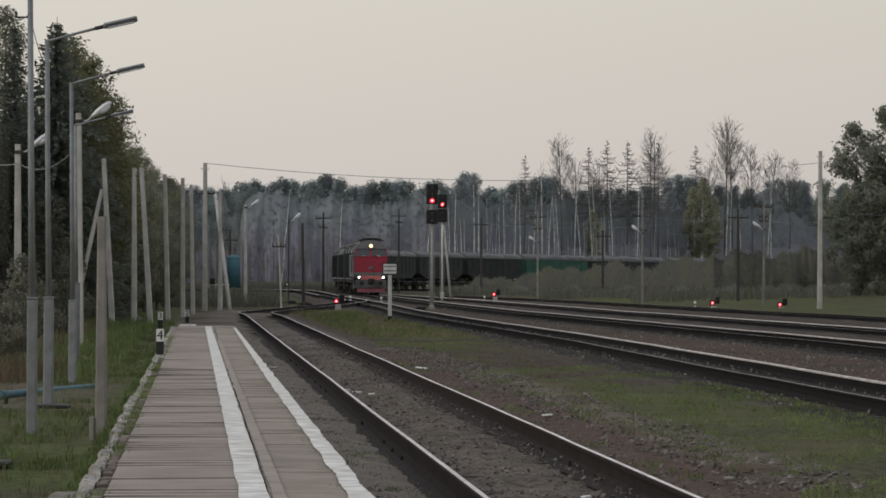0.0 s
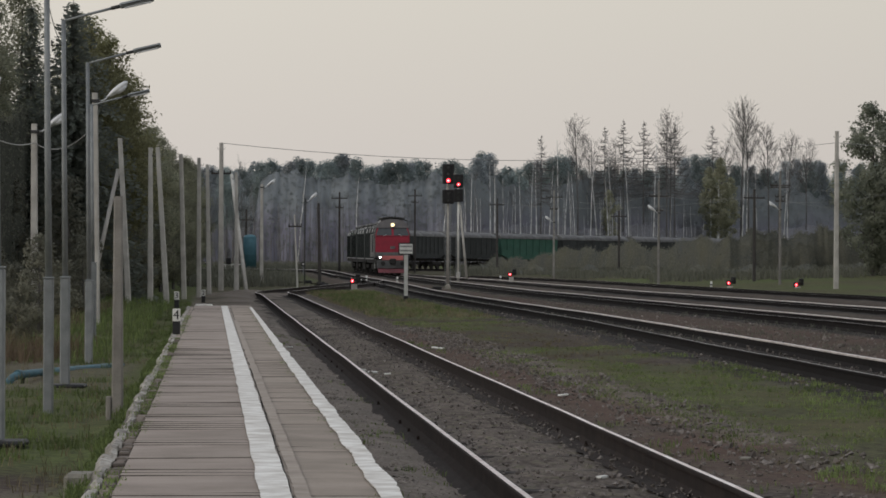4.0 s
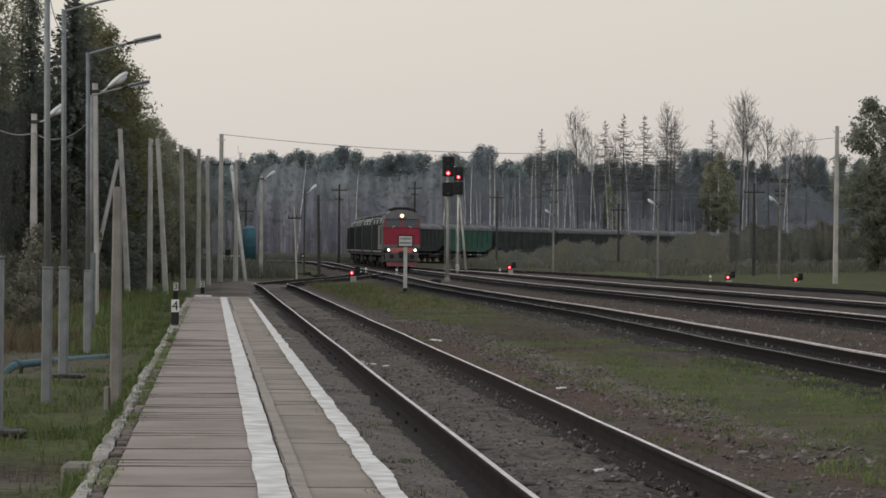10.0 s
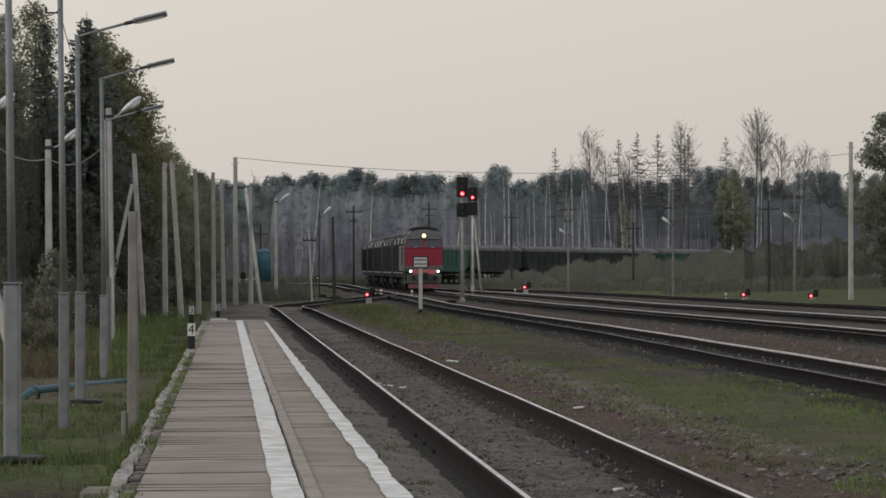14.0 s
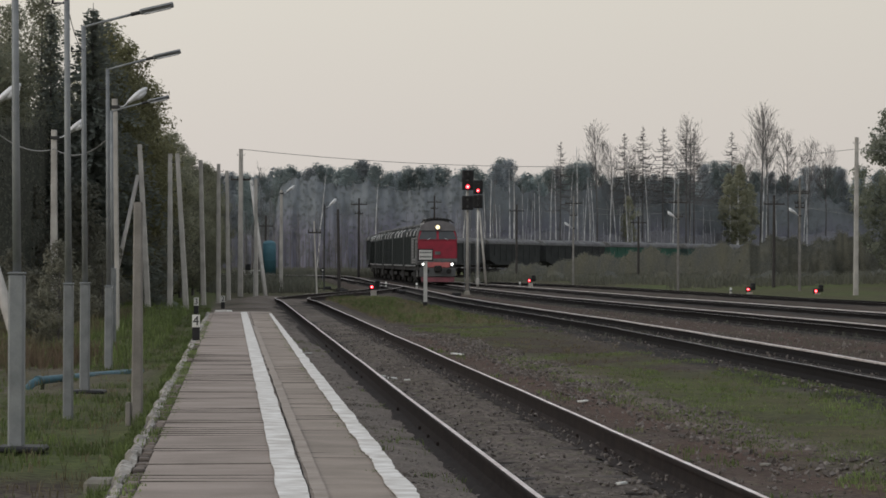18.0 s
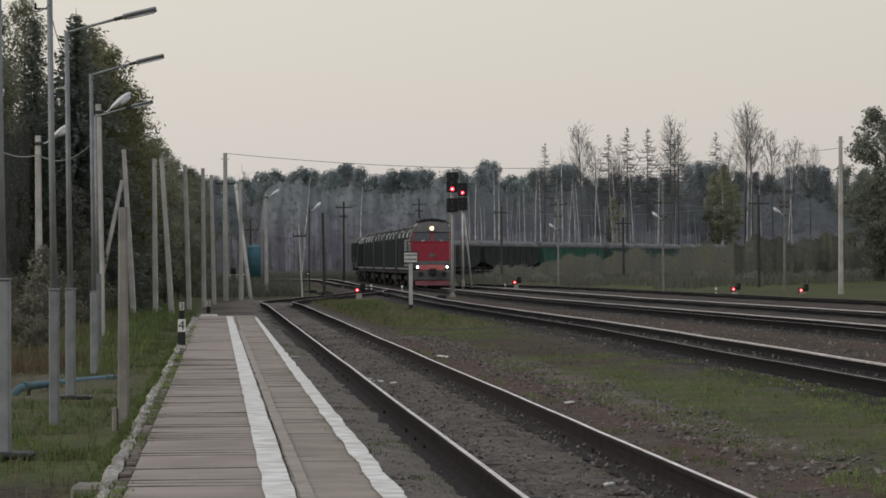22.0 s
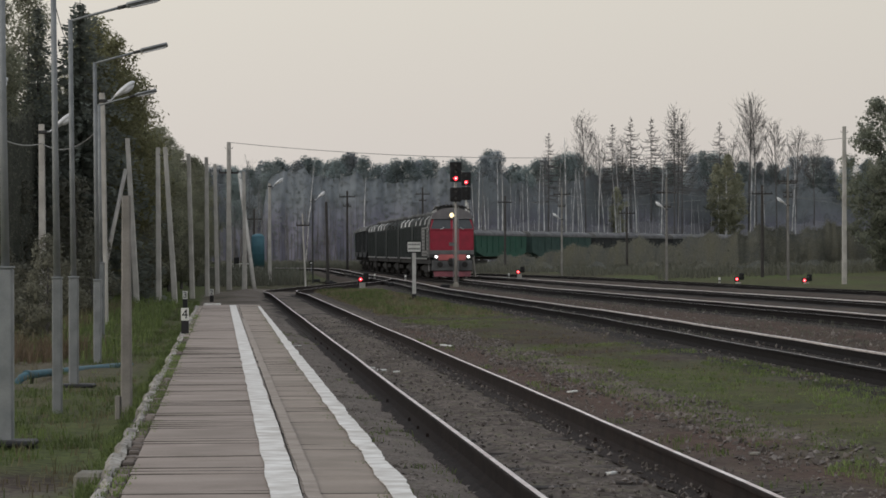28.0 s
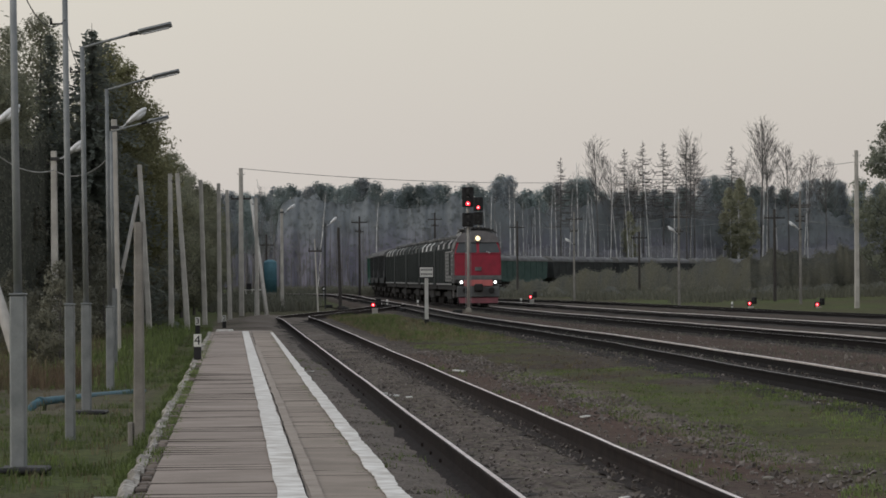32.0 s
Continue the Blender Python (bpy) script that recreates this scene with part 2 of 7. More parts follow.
PINKISH = mat("plough_red", (0.24, 0.07, 0.085), 0.7, (0.13, 0.05, 0.058), 0.4, 0.04, 0.3, 0.1)
LOCOGREY = mat("loco_grey", (0.17, 0.17, 0.17), 0.55, (0.10, 0.10, 0.10), 0.5, 0.04, 0.25, 0.1)
LOCOPALE = mat("loco_pale_grey", (0.38, 0.38, 0.37), 0.5, (0.26, 0.26, 0.25), 0.5, 0.04, 0.25, 0.1)
BROW = mat("brow_grey", (0.21, 0.20, 0.205), 0.45, (0.15, 0.145, 0.15), 0.5, 0.05, 0.25, 0.1)
ROOF = mat("loco_roof", (0.13, 0.135, 0.135), 0.5, (0.07, 0.07, 0.07), 0.8, 0.05, 0.3, 0.1)
DARKGREEN = mat("loco_dark_green", (0.022, 0.029, 0.026), 0.8, (0.013, 0.017, 0.016), 0.8, 0.05, 0.3, 0.1)
# Wagon grey raised so that the colour carries the haze in front of it.
HOPPER = mat("wagon_grey_green", (0.050, 0.055, 0.056), 0.85, (0.034, 0.037, 0.038), 0.9, 0.05, 0.3, 0.1)
HOPTEAL = mat("wagon_teal", (0.065, 0.115, 0.105), 0.75, (0.047, 0.085, 0.078), 0.9, 0.05, 0.25, 0.1)
HOPGREEN = mat("wagon_green", (0.043, 0.128, 0.095), 0.7, (0.034, 0.095, 0.072), 0.9, 0.05, 0.25, 0.1)
WROOF = mat("wagon_roof_pale", (0.135, 0.135, 0.138), 0.6, (0.07, 0.07, 0.072), 0.5, 0.05, 0.3, 0.1)
UNDER = mat("underframe_dirt", (0.042, 0.040, 0.038), 0.85, (0.027, 0.026, 0.025), 0.5, 0.04, 0.3, 0.2)
GLASS = mat("cab_glass", (0.06, 0.066, 0.07), 0.15, (0.045, 0.05, 0.054), 0.5, 0.05, 0.1, 0.0, 0.0, spec=0.5)
BARK = mat("bark_grey", (0.15, 0.14, 0.135), 0.95, (0.085, 0.08, 0.078), 0.5, 0.05, 0.4, 0.6)
BIRCH = mat("birch_bark", (0.84, 0.84, 0.85), 0.85, (0.36, 0.36, 0.37), 0.8, 0.1, 0.4, 0.3)
# Twig grey lightened in the colour to stand in for haze.
TWIG = mat("twig_grey", (0.24, 0.24, 0.245), 0.95, (0.18, 0.18, 0.185), 0.8, 0.1, 0.2, 0.0)
# Darker twig copy that paints the silhouettes against the bright sky.
DARKTWIG = mat("twig_silhouette", (0.15, 0.145, 0.145), 0.95, (0.11, 0.106, 0.106), 0.8, 0.1, 0.2, 0.0)
PALEWIRE = mat("aluminium_wire", (0.34, 0.34, 0.33), 0.5, (0.26, 0.26, 0.25), 0.4, 0.03, 0.1, 0.0, 0.3)
WIRE = mat("wire", (0.05, 0.05, 0.05), 0.6, (0.03, 0.03, 0.03), 0.4, 0.03, 0.1, 0.0)
STONE = leaf_mat("ballast_stone", (0.24, 0.213, 0.195), (0.085, 0.073, 0.065), 0.0, 0.9, 0.2)
HEADLAMP = glow_mat("headlamp_glow", (1.0, 0.80, 0.45), 1.9)
BUFFLAMP = glow_mat("marker_lamp_glow", (1.0, 0.97, 0.92), 7.0)
REDLAMP = glow_mat("red_signal_glow", (1.0, 0.03, 0.05), 3.5)
REDCORE = glow_mat("red_bulb_glow", (1.0, 0.26, 0.25), 5.0)
SPRUCE = leaf_mat("spruce_needles", (0.235, 0.258, 0.222), (0.168, 0.187, 0.163), 0.45, 0.9, 0.25)
LEAF = leaf_mat("leaves_olive", (0.305, 0.296, 0.158), (0.205, 0.208, 0.122), 0.55, 0.5, 0.25)
LEAFDARK = leaf_mat("leaves_dark", (0.335, 0.337, 0.24), (0.26, 0.268, 0.197), 0.55, 0.5, 0.2)
LEAFYOUNG = leaf_mat("leaves_young", (0.385, 0.385, 0.275), (0.33, 0.335, 0.245), 0.6, 0.3, 0.1)
# Distance haze is put into this pale blue-green needle colour.
PINE = leaf_mat("pine_needles_hazed", (0.315, 0.368, 0.362), (0.282, 0.33, 0.325), 0.62, 0.3, 0.06)
GRASSLEAF = leaf_mat("grass_green", (0.18, 0.23, 0.078), (0.098, 0.13, 0.051), 0.3, 0.5, 0.4)
UNDERBRUSH = leaf_mat("underbrush", (0.162, 0.162, 0.125), (0.125, 0.128, 0.104), 0.45, 0.1, 0.2)
DIRT = mat("packed_dirt", (0.17, 0.15, 0.13), 0.95, (0.08, 0.07, 0.06), 0.3, 0.02, 0.3, 0.4)
# Green lightened so that the colour itself carries the haze.
EDGELEAF = leaf_mat("edge_leaves_hazed", (0.35, 0.375, 0.29), (0.27, 0.29, 0.23), 0.55, 0.4, 0.2)
# Paler copy of the pine colour, painted hazier for farther trees.
PINEFAR = leaf_mat("pine_needles_hazed_far", (0.365, 0.398, 0.418), (0.332, 0.362, 0.382), 0.62, 0.3, 0.06)
ROOFSTREAK = mat("roof_edge_pale", (0.80, 0.80, 0.79), 0.6, (0.50, 0.50, 0.49), 0.3, 0.04, 0.2, 0.1)
# Far wood colours with the distance haze mixed in, mauve low and grey-green high.
WOODGREY = wood_mat("far_wood_haze", (0.216, 0.214, 0.266), (0.205, 0.226, 0.243), 6.0, 11.5)
# Underwood grey shifted to blue, painting the haze into it.
UNDERHAZE = mat("underwood_haze_grey", (0.225, 0.225, 0.246), 1.0, (0.185, 0.186, 0.204), 4.0, 0.5, 0.2, 0.0, spec=0.0)
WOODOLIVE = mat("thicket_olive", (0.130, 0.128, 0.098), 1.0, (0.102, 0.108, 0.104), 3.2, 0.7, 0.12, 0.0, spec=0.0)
WOODLEAF = leaf_mat("far_wood_hazed_leaves", (0.27, 0.298, 0.302), (0.235, 0.26, 0.265), 0.35, 0.1, 0.1)
NEARWOOD = mat("near_wood_gap_tone", (0.098, 0.102, 0.086), 1.0, (0.068, 0.073, 0.064), 1.6, 0.3, 0.2, 0.0, spec=0.0)
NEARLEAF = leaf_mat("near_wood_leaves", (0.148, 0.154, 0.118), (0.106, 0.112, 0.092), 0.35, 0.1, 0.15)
# Twig colour turned mauve to match the painted haze.
MAUVELEAF = leaf_mat("underwood_haze_twigs", (0.27, 0.274, 0.31), (0.225, 0.229, 0.26), 0.35, 0.1, 0.08)
OLIVELEAF = leaf_mat("thicket_leaf", (0.155, 0.154, 0.12), (0.125, 0.129, 0.114), 0.35, 0.12, 0.12)
PEBBLE = leaf_mat("verge_pebbles", (0.32, 0.28, 0.246), (0.155, 0.134, 0.117), 0.0, 0.9, 0.2)
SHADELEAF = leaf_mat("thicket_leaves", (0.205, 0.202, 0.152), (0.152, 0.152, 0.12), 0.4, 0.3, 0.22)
REDWEED = leaf_mat("withered_weeds", (0.225, 0.17, 0.115), (0.14, 0.105, 0.072), 0.35, 0.3, 0.2)
DRYLEAF = leaf_mat("grass_dry", (0.25, 0.212, 0.13), (0.14, 0.12, 0.076), 0.3)


# ---- building blocks ----
def mesh_of(name, bm, *mats):
    me = bpy.data.meshes.new(name)
    bm.to_mesh(me)
    bm.free()
    for m in mats:
        me.materials.append(m)
    return me


def part(name, bm, material, parent, label=""):
    """Link a bmesh, or a ready mesh, as one mesh object under a thing or a part."""
    me = bm if isinstance(bm, bpy.types.Mesh) else mesh_of(name, bm, material)
    ob = new(name, me)
    ob.parent = parent
    if label:
        ob["label"] = label
    return ob


def raw(name, verts, faces, *mats):
    me = bpy.data.meshes.new(name)
    me.from_pydata([tuple(v) for v in verts], [], [tuple(f) for f in faces])
    for m in mats:
        me.materials.append(m)
    return me


def box(bm, c, s, m=None, taper=1.0, bevel=0.0):
    """A box at c of size s, narrowed at the top by taper."""
    x, y, z = s[0] / 2, s[1] / 2, s[2] / 2
    vs = []
    for dz, k in ((-z, 1.0), (z, taper)):
        for dx, dy in ((-x, -y), (x, -y), (x, y), (-x, y)):
            v = Vector((dx * k, dy * k, dz))
            v = (m @ v if m else v) + Vector(c)
            vs.append(bm.verts.new(v))
    fs = [bm.faces.new([vs[i] for i in f]) for f in
          ((3, 2, 1, 0), (4, 5, 6, 7), (0, 1, 5, 4), (1, 2, 6, 5), (2, 3, 7, 6), (3, 0, 4, 7))]
    if bevel:
        es = list({e for f in fs for e in f.edges})
        bmesh.ops.bevel(bm, geom=es, offset=bevel, segments=1, affect="EDGES")
    return bm


def tube(bm, pts, radii, sides=8, cap=True):
    """A tapered tube along pts."""
    rings = []
    pts = [Vector(p) for p in pts]
    for i, p in enumerate(pts):
        d = (pts[min(i + 1, len(pts) - 1)] - pts[max(i - 1, 0)]).normalized()
        u = d.orthogonal().normalized() if abs(d.z) > 0.9 else d.cross(Vector((0, 0, 1))).normalized()
        v = d.cross(u)
        r = radii[i] if isinstance(radii, (list, tuple)) else radii
        rings.append([bm.verts.new(p + r * (math.cos(a) * u + math.sin(a) * v))
                      for a in [2 * math.pi * k / sides for k in range(sides)]])
    for a, b in zip(rings, rings[1:]):
        for k in range(sides):
            f = bm.faces.new((a[k], a[(k + 1) % sides], b[(k + 1) % sides], b[k]))
            f.smooth = sides > 5
    if cap:
        bm.faces.new(rings[0][::-1])
        bm.faces.new(rings[-1])
    return bm


def thing(name, m, label, category, group="", kind=""):
    ob = new(name)
    ob.matrix_basis = m
    return tagged(ob, label, category, group, kind)


def catmull(ctrl, step=2.0):
    """Points every step metres along a smooth curve through ctrl."""
    c = [Vector((*p, 0)) for p in ctrl]
    c = [2 * c[0] - c[1]] + c + [2 * c[-1] - c[-2]]
    dense = []
    for i in range(1, len(c) - 2):
        p0, p1, p2, p3 = c[i - 1:i + 3]
        for k in range(60):
            t = k / 60
            dense.append(0.5 * ((2 * p1) + (p2 - p0) * t + (2 * p0 - 5 * p1 + 4 * p2 - p3) * t * t
                                + (3 * p1 - p0 - 3 * p2 + p3) * t ** 3))
    dense.append(c[-2])
    out, left = [dense[0]], step
    for a, b in zip(dense, dense[1:]):
        d = (b - a).length
        pos = 0.0
        while d - pos >= left:
            pos += left
            left = step
            out.append(a.lerp(b, pos / d))
        left -= d - pos
    return out


# ---- the plan ----
SLOPE = 0.0653          # the platform and tracks run slightly to the left of the camera's line
RAIL = 0.20             # height of the rail heads
DECK = 0.40             # height of the platform


def rise(y):
    """The line climbs gently beyond the station throat."""
    a = max(0.0, y - 165)
    b = max(0.0, y - 340)
    return 0.0022 * a + 0.0030 * b


def level(x, y):
    """The climb, less a dip to the side that fits the far wagon roofs to the camera's view."""
    return rise(y) - min(0.9, 0.017 * max(0.0, x + 7)) * min(1.0, max(0.0, (y - 345) / 30))


def bank_lift(y):
    return 0.42 * min(1.0, max(0.0, (y - 260) / 18))


def along(o, y):
    """x of the line at offset o beside the platform, at y."""
    return o - SLOPE * y


TRACK_N = [(along(2.867, -60), -60), (along(2.867, 20), 20), (along(2.87, 90), 90), (along(2.88, 135), 135), (-7.0, 149),
           (-6.9, 158), (-6.2, 170), (-5.0, 184), (-3.9, 200), (-3.3, 216), (-3.4, 232)]
TRACK_A = [(along(9.9, -60), -60), (along(9.95, 20), 20), (along(10.0, 48), 48), (5.0, 86), (1.35, 142), (-1.75, 200),
           (-4.6, 245), (-8.0, 290), (-13.5, 340), (-24, 420), (-40, 520)]
TRACK_B = [(along(17.1, -60), -60), (along(17.1, 20), 20), (13.8, 51), (11.3, 88), (7.3, 140), (2.5, 203), (-0.05, 240),
           (-2.8, 281), (-4.9, 315), (-6.2, 350), (-3.5, 370.2), (4.3, 389), (16.6, 405.2), (32.8, 417.5), (84.8, 447.5),
           (171.4, 497.5), (292.6, 567.5)]
TRACK_C = [(along(22.4, -60), -60), (along(22.4, 20), 20), (19.0, 52), (15.8, 100), (11.2, 160), (7.2, 205), (3.2, 245),
           (-0.4, 275), (-2.6, 296)]
TRACK_D = [(along(29.7, -60), -60), (along(29.7, 30), 30), (22.9, 105), (19.3, 155), (13.2, 212), (8.6, 245), (3.6, 272)]
TRACK_S = [(-26.5, 300), (-16, 292), (-9.5, 280), (-6.0, 262)]
CURVES = {k: catmull(v) for k, v in (("n", TRACK_N), ("a", TRACK_A), ("b", TRACK_B), ("c", TRACK_C), ("d", TRACK_D), ("s", TRACK_S))}
ALLTRACK = np.array([(p.x, p.y) for c in CURVES.values() for p in c])


def track_distance(x, y):
    d = np.full(x.shape, 99.0)
    for i in range(0, len(ALLTRACK), 4):
        q = ALLTRACK[i:i + 4]
        near = np.abs(y - q[0, 1]) < 14
        if near.any():
            xs, ys = x[near], y[near]
            m = np.min(np.hypot(xs[:, None] - q[None, :, 0], ys[:, None] - q[None, :, 1]), axis=1)
            d[near] = np.minimum(d[near], m)
    return d


def ground_height(x, y):
    o = x + SLOPE * y
    z = level(x, y)
    if o > 34:
        z += min(1.5, (o - 34) * 0.03)
    return z


def verge_drop(x, y):
    """How far the strip beside the platform track falls towards the rail's foot."""
    o = x + SLOPE * y
    return 0.06 * min(1.0, max(0.0, (o - 1.55) / 0.3)) if o < 2.2 and y < 92 else 0.0


def build_ground():
    ys = [-80, -40, -10, 5]
    y = 12.0
    while y < 2600:
        ys.append(y)
        y += 0.33 if y < 70 else 0.7 if y < 130 else 1.6 if y < 320 else 8 if y < 700 else 120
    os_ = []
    o = -9.0
    while o < 36:
        os_.append(o)
        o += 0.33
    g, o = 0.6, 36.0
    while o < 1500:
        os_.append(o)
        o += g
        g *= 1.17
    g, o = 0.6, -9.6
    while o > -1500:
        os_.insert(0, o)
        o -= g
        g *= 1.17
    ys, os_ = np.array(ys), np.array(os_)
    Y, O = np.meshgrid(ys, os_, indexing="ij")
    X = O - SLOPE * Y
    x, y, o = X.ravel(), Y.ravel(), O.ravel()
    dist = track_distance(x, y)
    z = np.array([ground_height(a, b) for a, b in zip(x, y)])
    big = np.array([noise.noise((a * 0.11, b * 0.05, 3.0)) for a, b in zip(x, y)])
    mid = np.array([noise.noise((a * 0.6, b * 0.28, 9.0)) for a, b in zip(x, y)])
    fine = np.array([noise.noise((a * 2.3, b * 1.1, 17.0)) for a, b in zip(x, y)])
    z = z + 0.03 * fine * (y < 140)
    z -= 0.12 * np.exp(-((dist - 0.88) / 0.26) ** 2)
    z += (0.025 + 0.035 * mid + 0.02 * fine) * np.clip((0.50 - dist) / 0.15, 0, 1)
    z = z + np.clip(dist - 2.2, 0, 1) * (0.05 * mid + 0.05 * big)
    outer = np.full(x.shape, 99.0)
    for key in "cd":
        q = np.array([(p.x, p.y) for p in CURVES[key]])
        qx = np.interp(y, q[:, 1], q[:, 0], left=-999, right=-999)
        outer = np.minimum(outer, np.abs(x - qx))
    z += 0.10 * np.clip(2.6 - outer, 0, 1)
    sid = np.array([(p.x, p.y) for p in CURVES["s"]])
    near = (y > 255) & (y < 320) & (x < 0) & (x > -34)
    ds = np.min(np.hypot(x[near][:, None] - sid[None, :, 0], y[near][:, None] - sid[None, :, 1]), axis=1)
    z[near] += np.array([bank_lift(q) for q in y[near]]) * np.clip((5.0 - ds) / 2.5, 0, 1)
    under = (o > -0.7) & (o < 1.15) & (y < 91.5)
    z[under] = -0.05
    verge = (o > 1.1) & (o < 2.2) & (y < 92)
    z[verge] = 0.02 + 0.03 * fine[verge] - 0.06 * np.clip((o[verge] - 1.55) / 0.3, 0, 1)
    bank = (o < -0.7) & (y < 93)
    z[bank] += (0.24 * np.exp(-((o + 0.75) / 0.24) ** 2) * np.clip((y - 17) / 12, 0.35, 1))[bank]
    z -= 0.26 * np.exp(-((o + 3.15) / 0.55) ** 2 - ((y - 47.0) / 2.2) ** 2)
    mound = np.exp(-((x + 8.6) / 1.3) ** 2 - ((y - 152) / 13) ** 2)
    z += 0.28 * mound
    # how much grass, dry grass and gravel lies where
    grass = np.zeros_like(x)
    left = o < -0.85
    grass[left] = 0.85 + 0.5 * mid[left]
    mead = (o > 4.6) & (o < 8.6) & (y < 190)
    edge = np.clip(np.minimum(o - 4.9, 8.9 - o) / 1.0, 0, 1)
    grass[mead] = (edge * (0.62 + 1.0 * big + 1.1 * mid))[mead]
    far_right = (o > 31.5) & ~left
    grass[far_right] = 0.8 + 0.7 * mid[far_right]
    grass[(dist > 2.4) & (y > 95) & (o < 8)] += 0.45
    grass[(dist > 3.0) & (y > 230)] += 0.3
    grass[dist < 1.5] = 0
    ash = np.zeros_like(x)
    soil = (o > 1.1) & (o < 2.3) & (y < 95)
    ash[soil] = (1.05 + 0.6 * mid + 0.4 * fine)[soil]
    bed = np.abs(o - 2.87) < 0.6
    ash[bed & (y < 92)] = (0.30 + 0.5 * mid)[bed & (y < 92)]
    throat = (y > 84) & (y < 175) & (dist < 1.6)
    ash[throat] = (0.55 + 0.5 * mid)[throat]
    ends = (y > 91) & (y < 165) & (o > -1.6) & (o < 2.6)
    ash[ends] = np.maximum(ash, 0.7 + 0.6 * mid)[ends]
    grass[ends & (o > -0.9)] *= 0.35
    ash += 0.8 * np.exp(-((o - 5.4) / 0.4) ** 2) * (y > 30) * (y < 62) * np.clip(0.5 + mid, 0, 1)
    bald = np.exp(-((o + 1.75) / 0.5) ** 2 - ((y - 24.6) / 1.6) ** 2)
    grass -= 1.1 * bald
    ash += 0.8 * np.exp(-((o + 1.5) / 0.35) ** 2 - ((y - 23.6) / 0.7) ** 2)
    strip = (y > 42) & (y < 53) & (o > -4.5) & (o < -1.1)
    grass[strip] -= (0.35 + 0.5 * mid)[strip]
    ash[strip] = (0.45 + 0.6 * mid)[strip]
    ash = np.clip(ash, 0, 1)
    grass = np.clip(grass, 0, 1)
    dry = np.clip(0.25 + 0.9 * mid + 0.5 * big, 0, 1) * (dist > 1.8)
    dry[(o < -3.5) & (y > 50)] += 0.4
    dry = np.clip(dry, 0, 1)
    dry[y > 210] *= 0.3
    dry[far_right] = 0.3 + 0.6 * big[far_right]
    grit = np.clip(1.15 - dist / 2.4, 0, 1) * (1 - 0.55 * np.exp(-(dist / 0.62) ** 4))
    grit += 0.9 * np.exp(-((o - 5.5 - 0.25 * mid) / 0.55) ** 2) * ((y > 27) & (y < 66)) * np.clip(0.7 + mid, 0, 1)
    grit[(o > 1.1) & (o < 2.15) & (y < 95)] = 1.0
    grit = np.clip(grit, 0, 1)
    heap = np.exp(-((o - 5.45) / 0.5) ** 2) * (y > 29) * (y < 60)
    grass *= 1 - 0.85 * heap
    russet = np.clip(1.5 * np.exp(-((o - 4.7 - 0.3 * mid) / 0.7) ** 2) * (0.7 + 1.2 * mid), 0, 1) * (y < 78)
    russet += 0.8 * np.clip(0.6 + mid, 0, 1) * (o > 8.9) * (o < 15.5) * (dist > 1.7)
    russet = np.clip(russet, 0, 1)
    soot = np.zeros_like(x)
    for key in "abcd":
        q = np.array([(p.x, p.y) for p in CURVES[key]])
        gap = np.abs(x - np.interp(y, q[:, 1], q[:, 0], left=-999, right=-999))
        soot = np.maximum(soot, np.clip((2.0 + 0.3 * mid - gap) / 0.35, 0, 1) * np.clip((235 - y) / 80, 0.3, 1))
    ny, no = Y.shape
    idx = np.arange(ny * no).reshape(ny, no)
    faces = np.stack([idx[:-1, :-1], idx[:-1, 1:], idx[1:, 1:], idx[1:, :-1]], -1).reshape(-1, 4)
    me = bpy.data.meshes.new("ground")
    me.from_pydata(np.stack([x, y, z], 1).tolist(), [], faces.tolist())
    at = me.attributes.new("cover", "FLOAT_COLOR", "POINT")
    at.data.foreach_set("color", np.stack([grass, dry, grit, russet], 1).ravel().astype(np.float32))
    extra = me.attributes.new("ash", "FLOAT", "POINT")
    extra.data.foreach_set("value", ash.astype(np.float32))
    oil = me.attributes.new("soot", "FLOAT", "POINT")
    oil.data.foreach_set("value", soot.astype(np.float32))
    for p in me.polygons:
        p.use_smooth = True
    me.materials.append(ground_material())
    tagged(new("ground", me), "grass, dirt and gravel ground along the railway tracks", "ground", kind="structure")


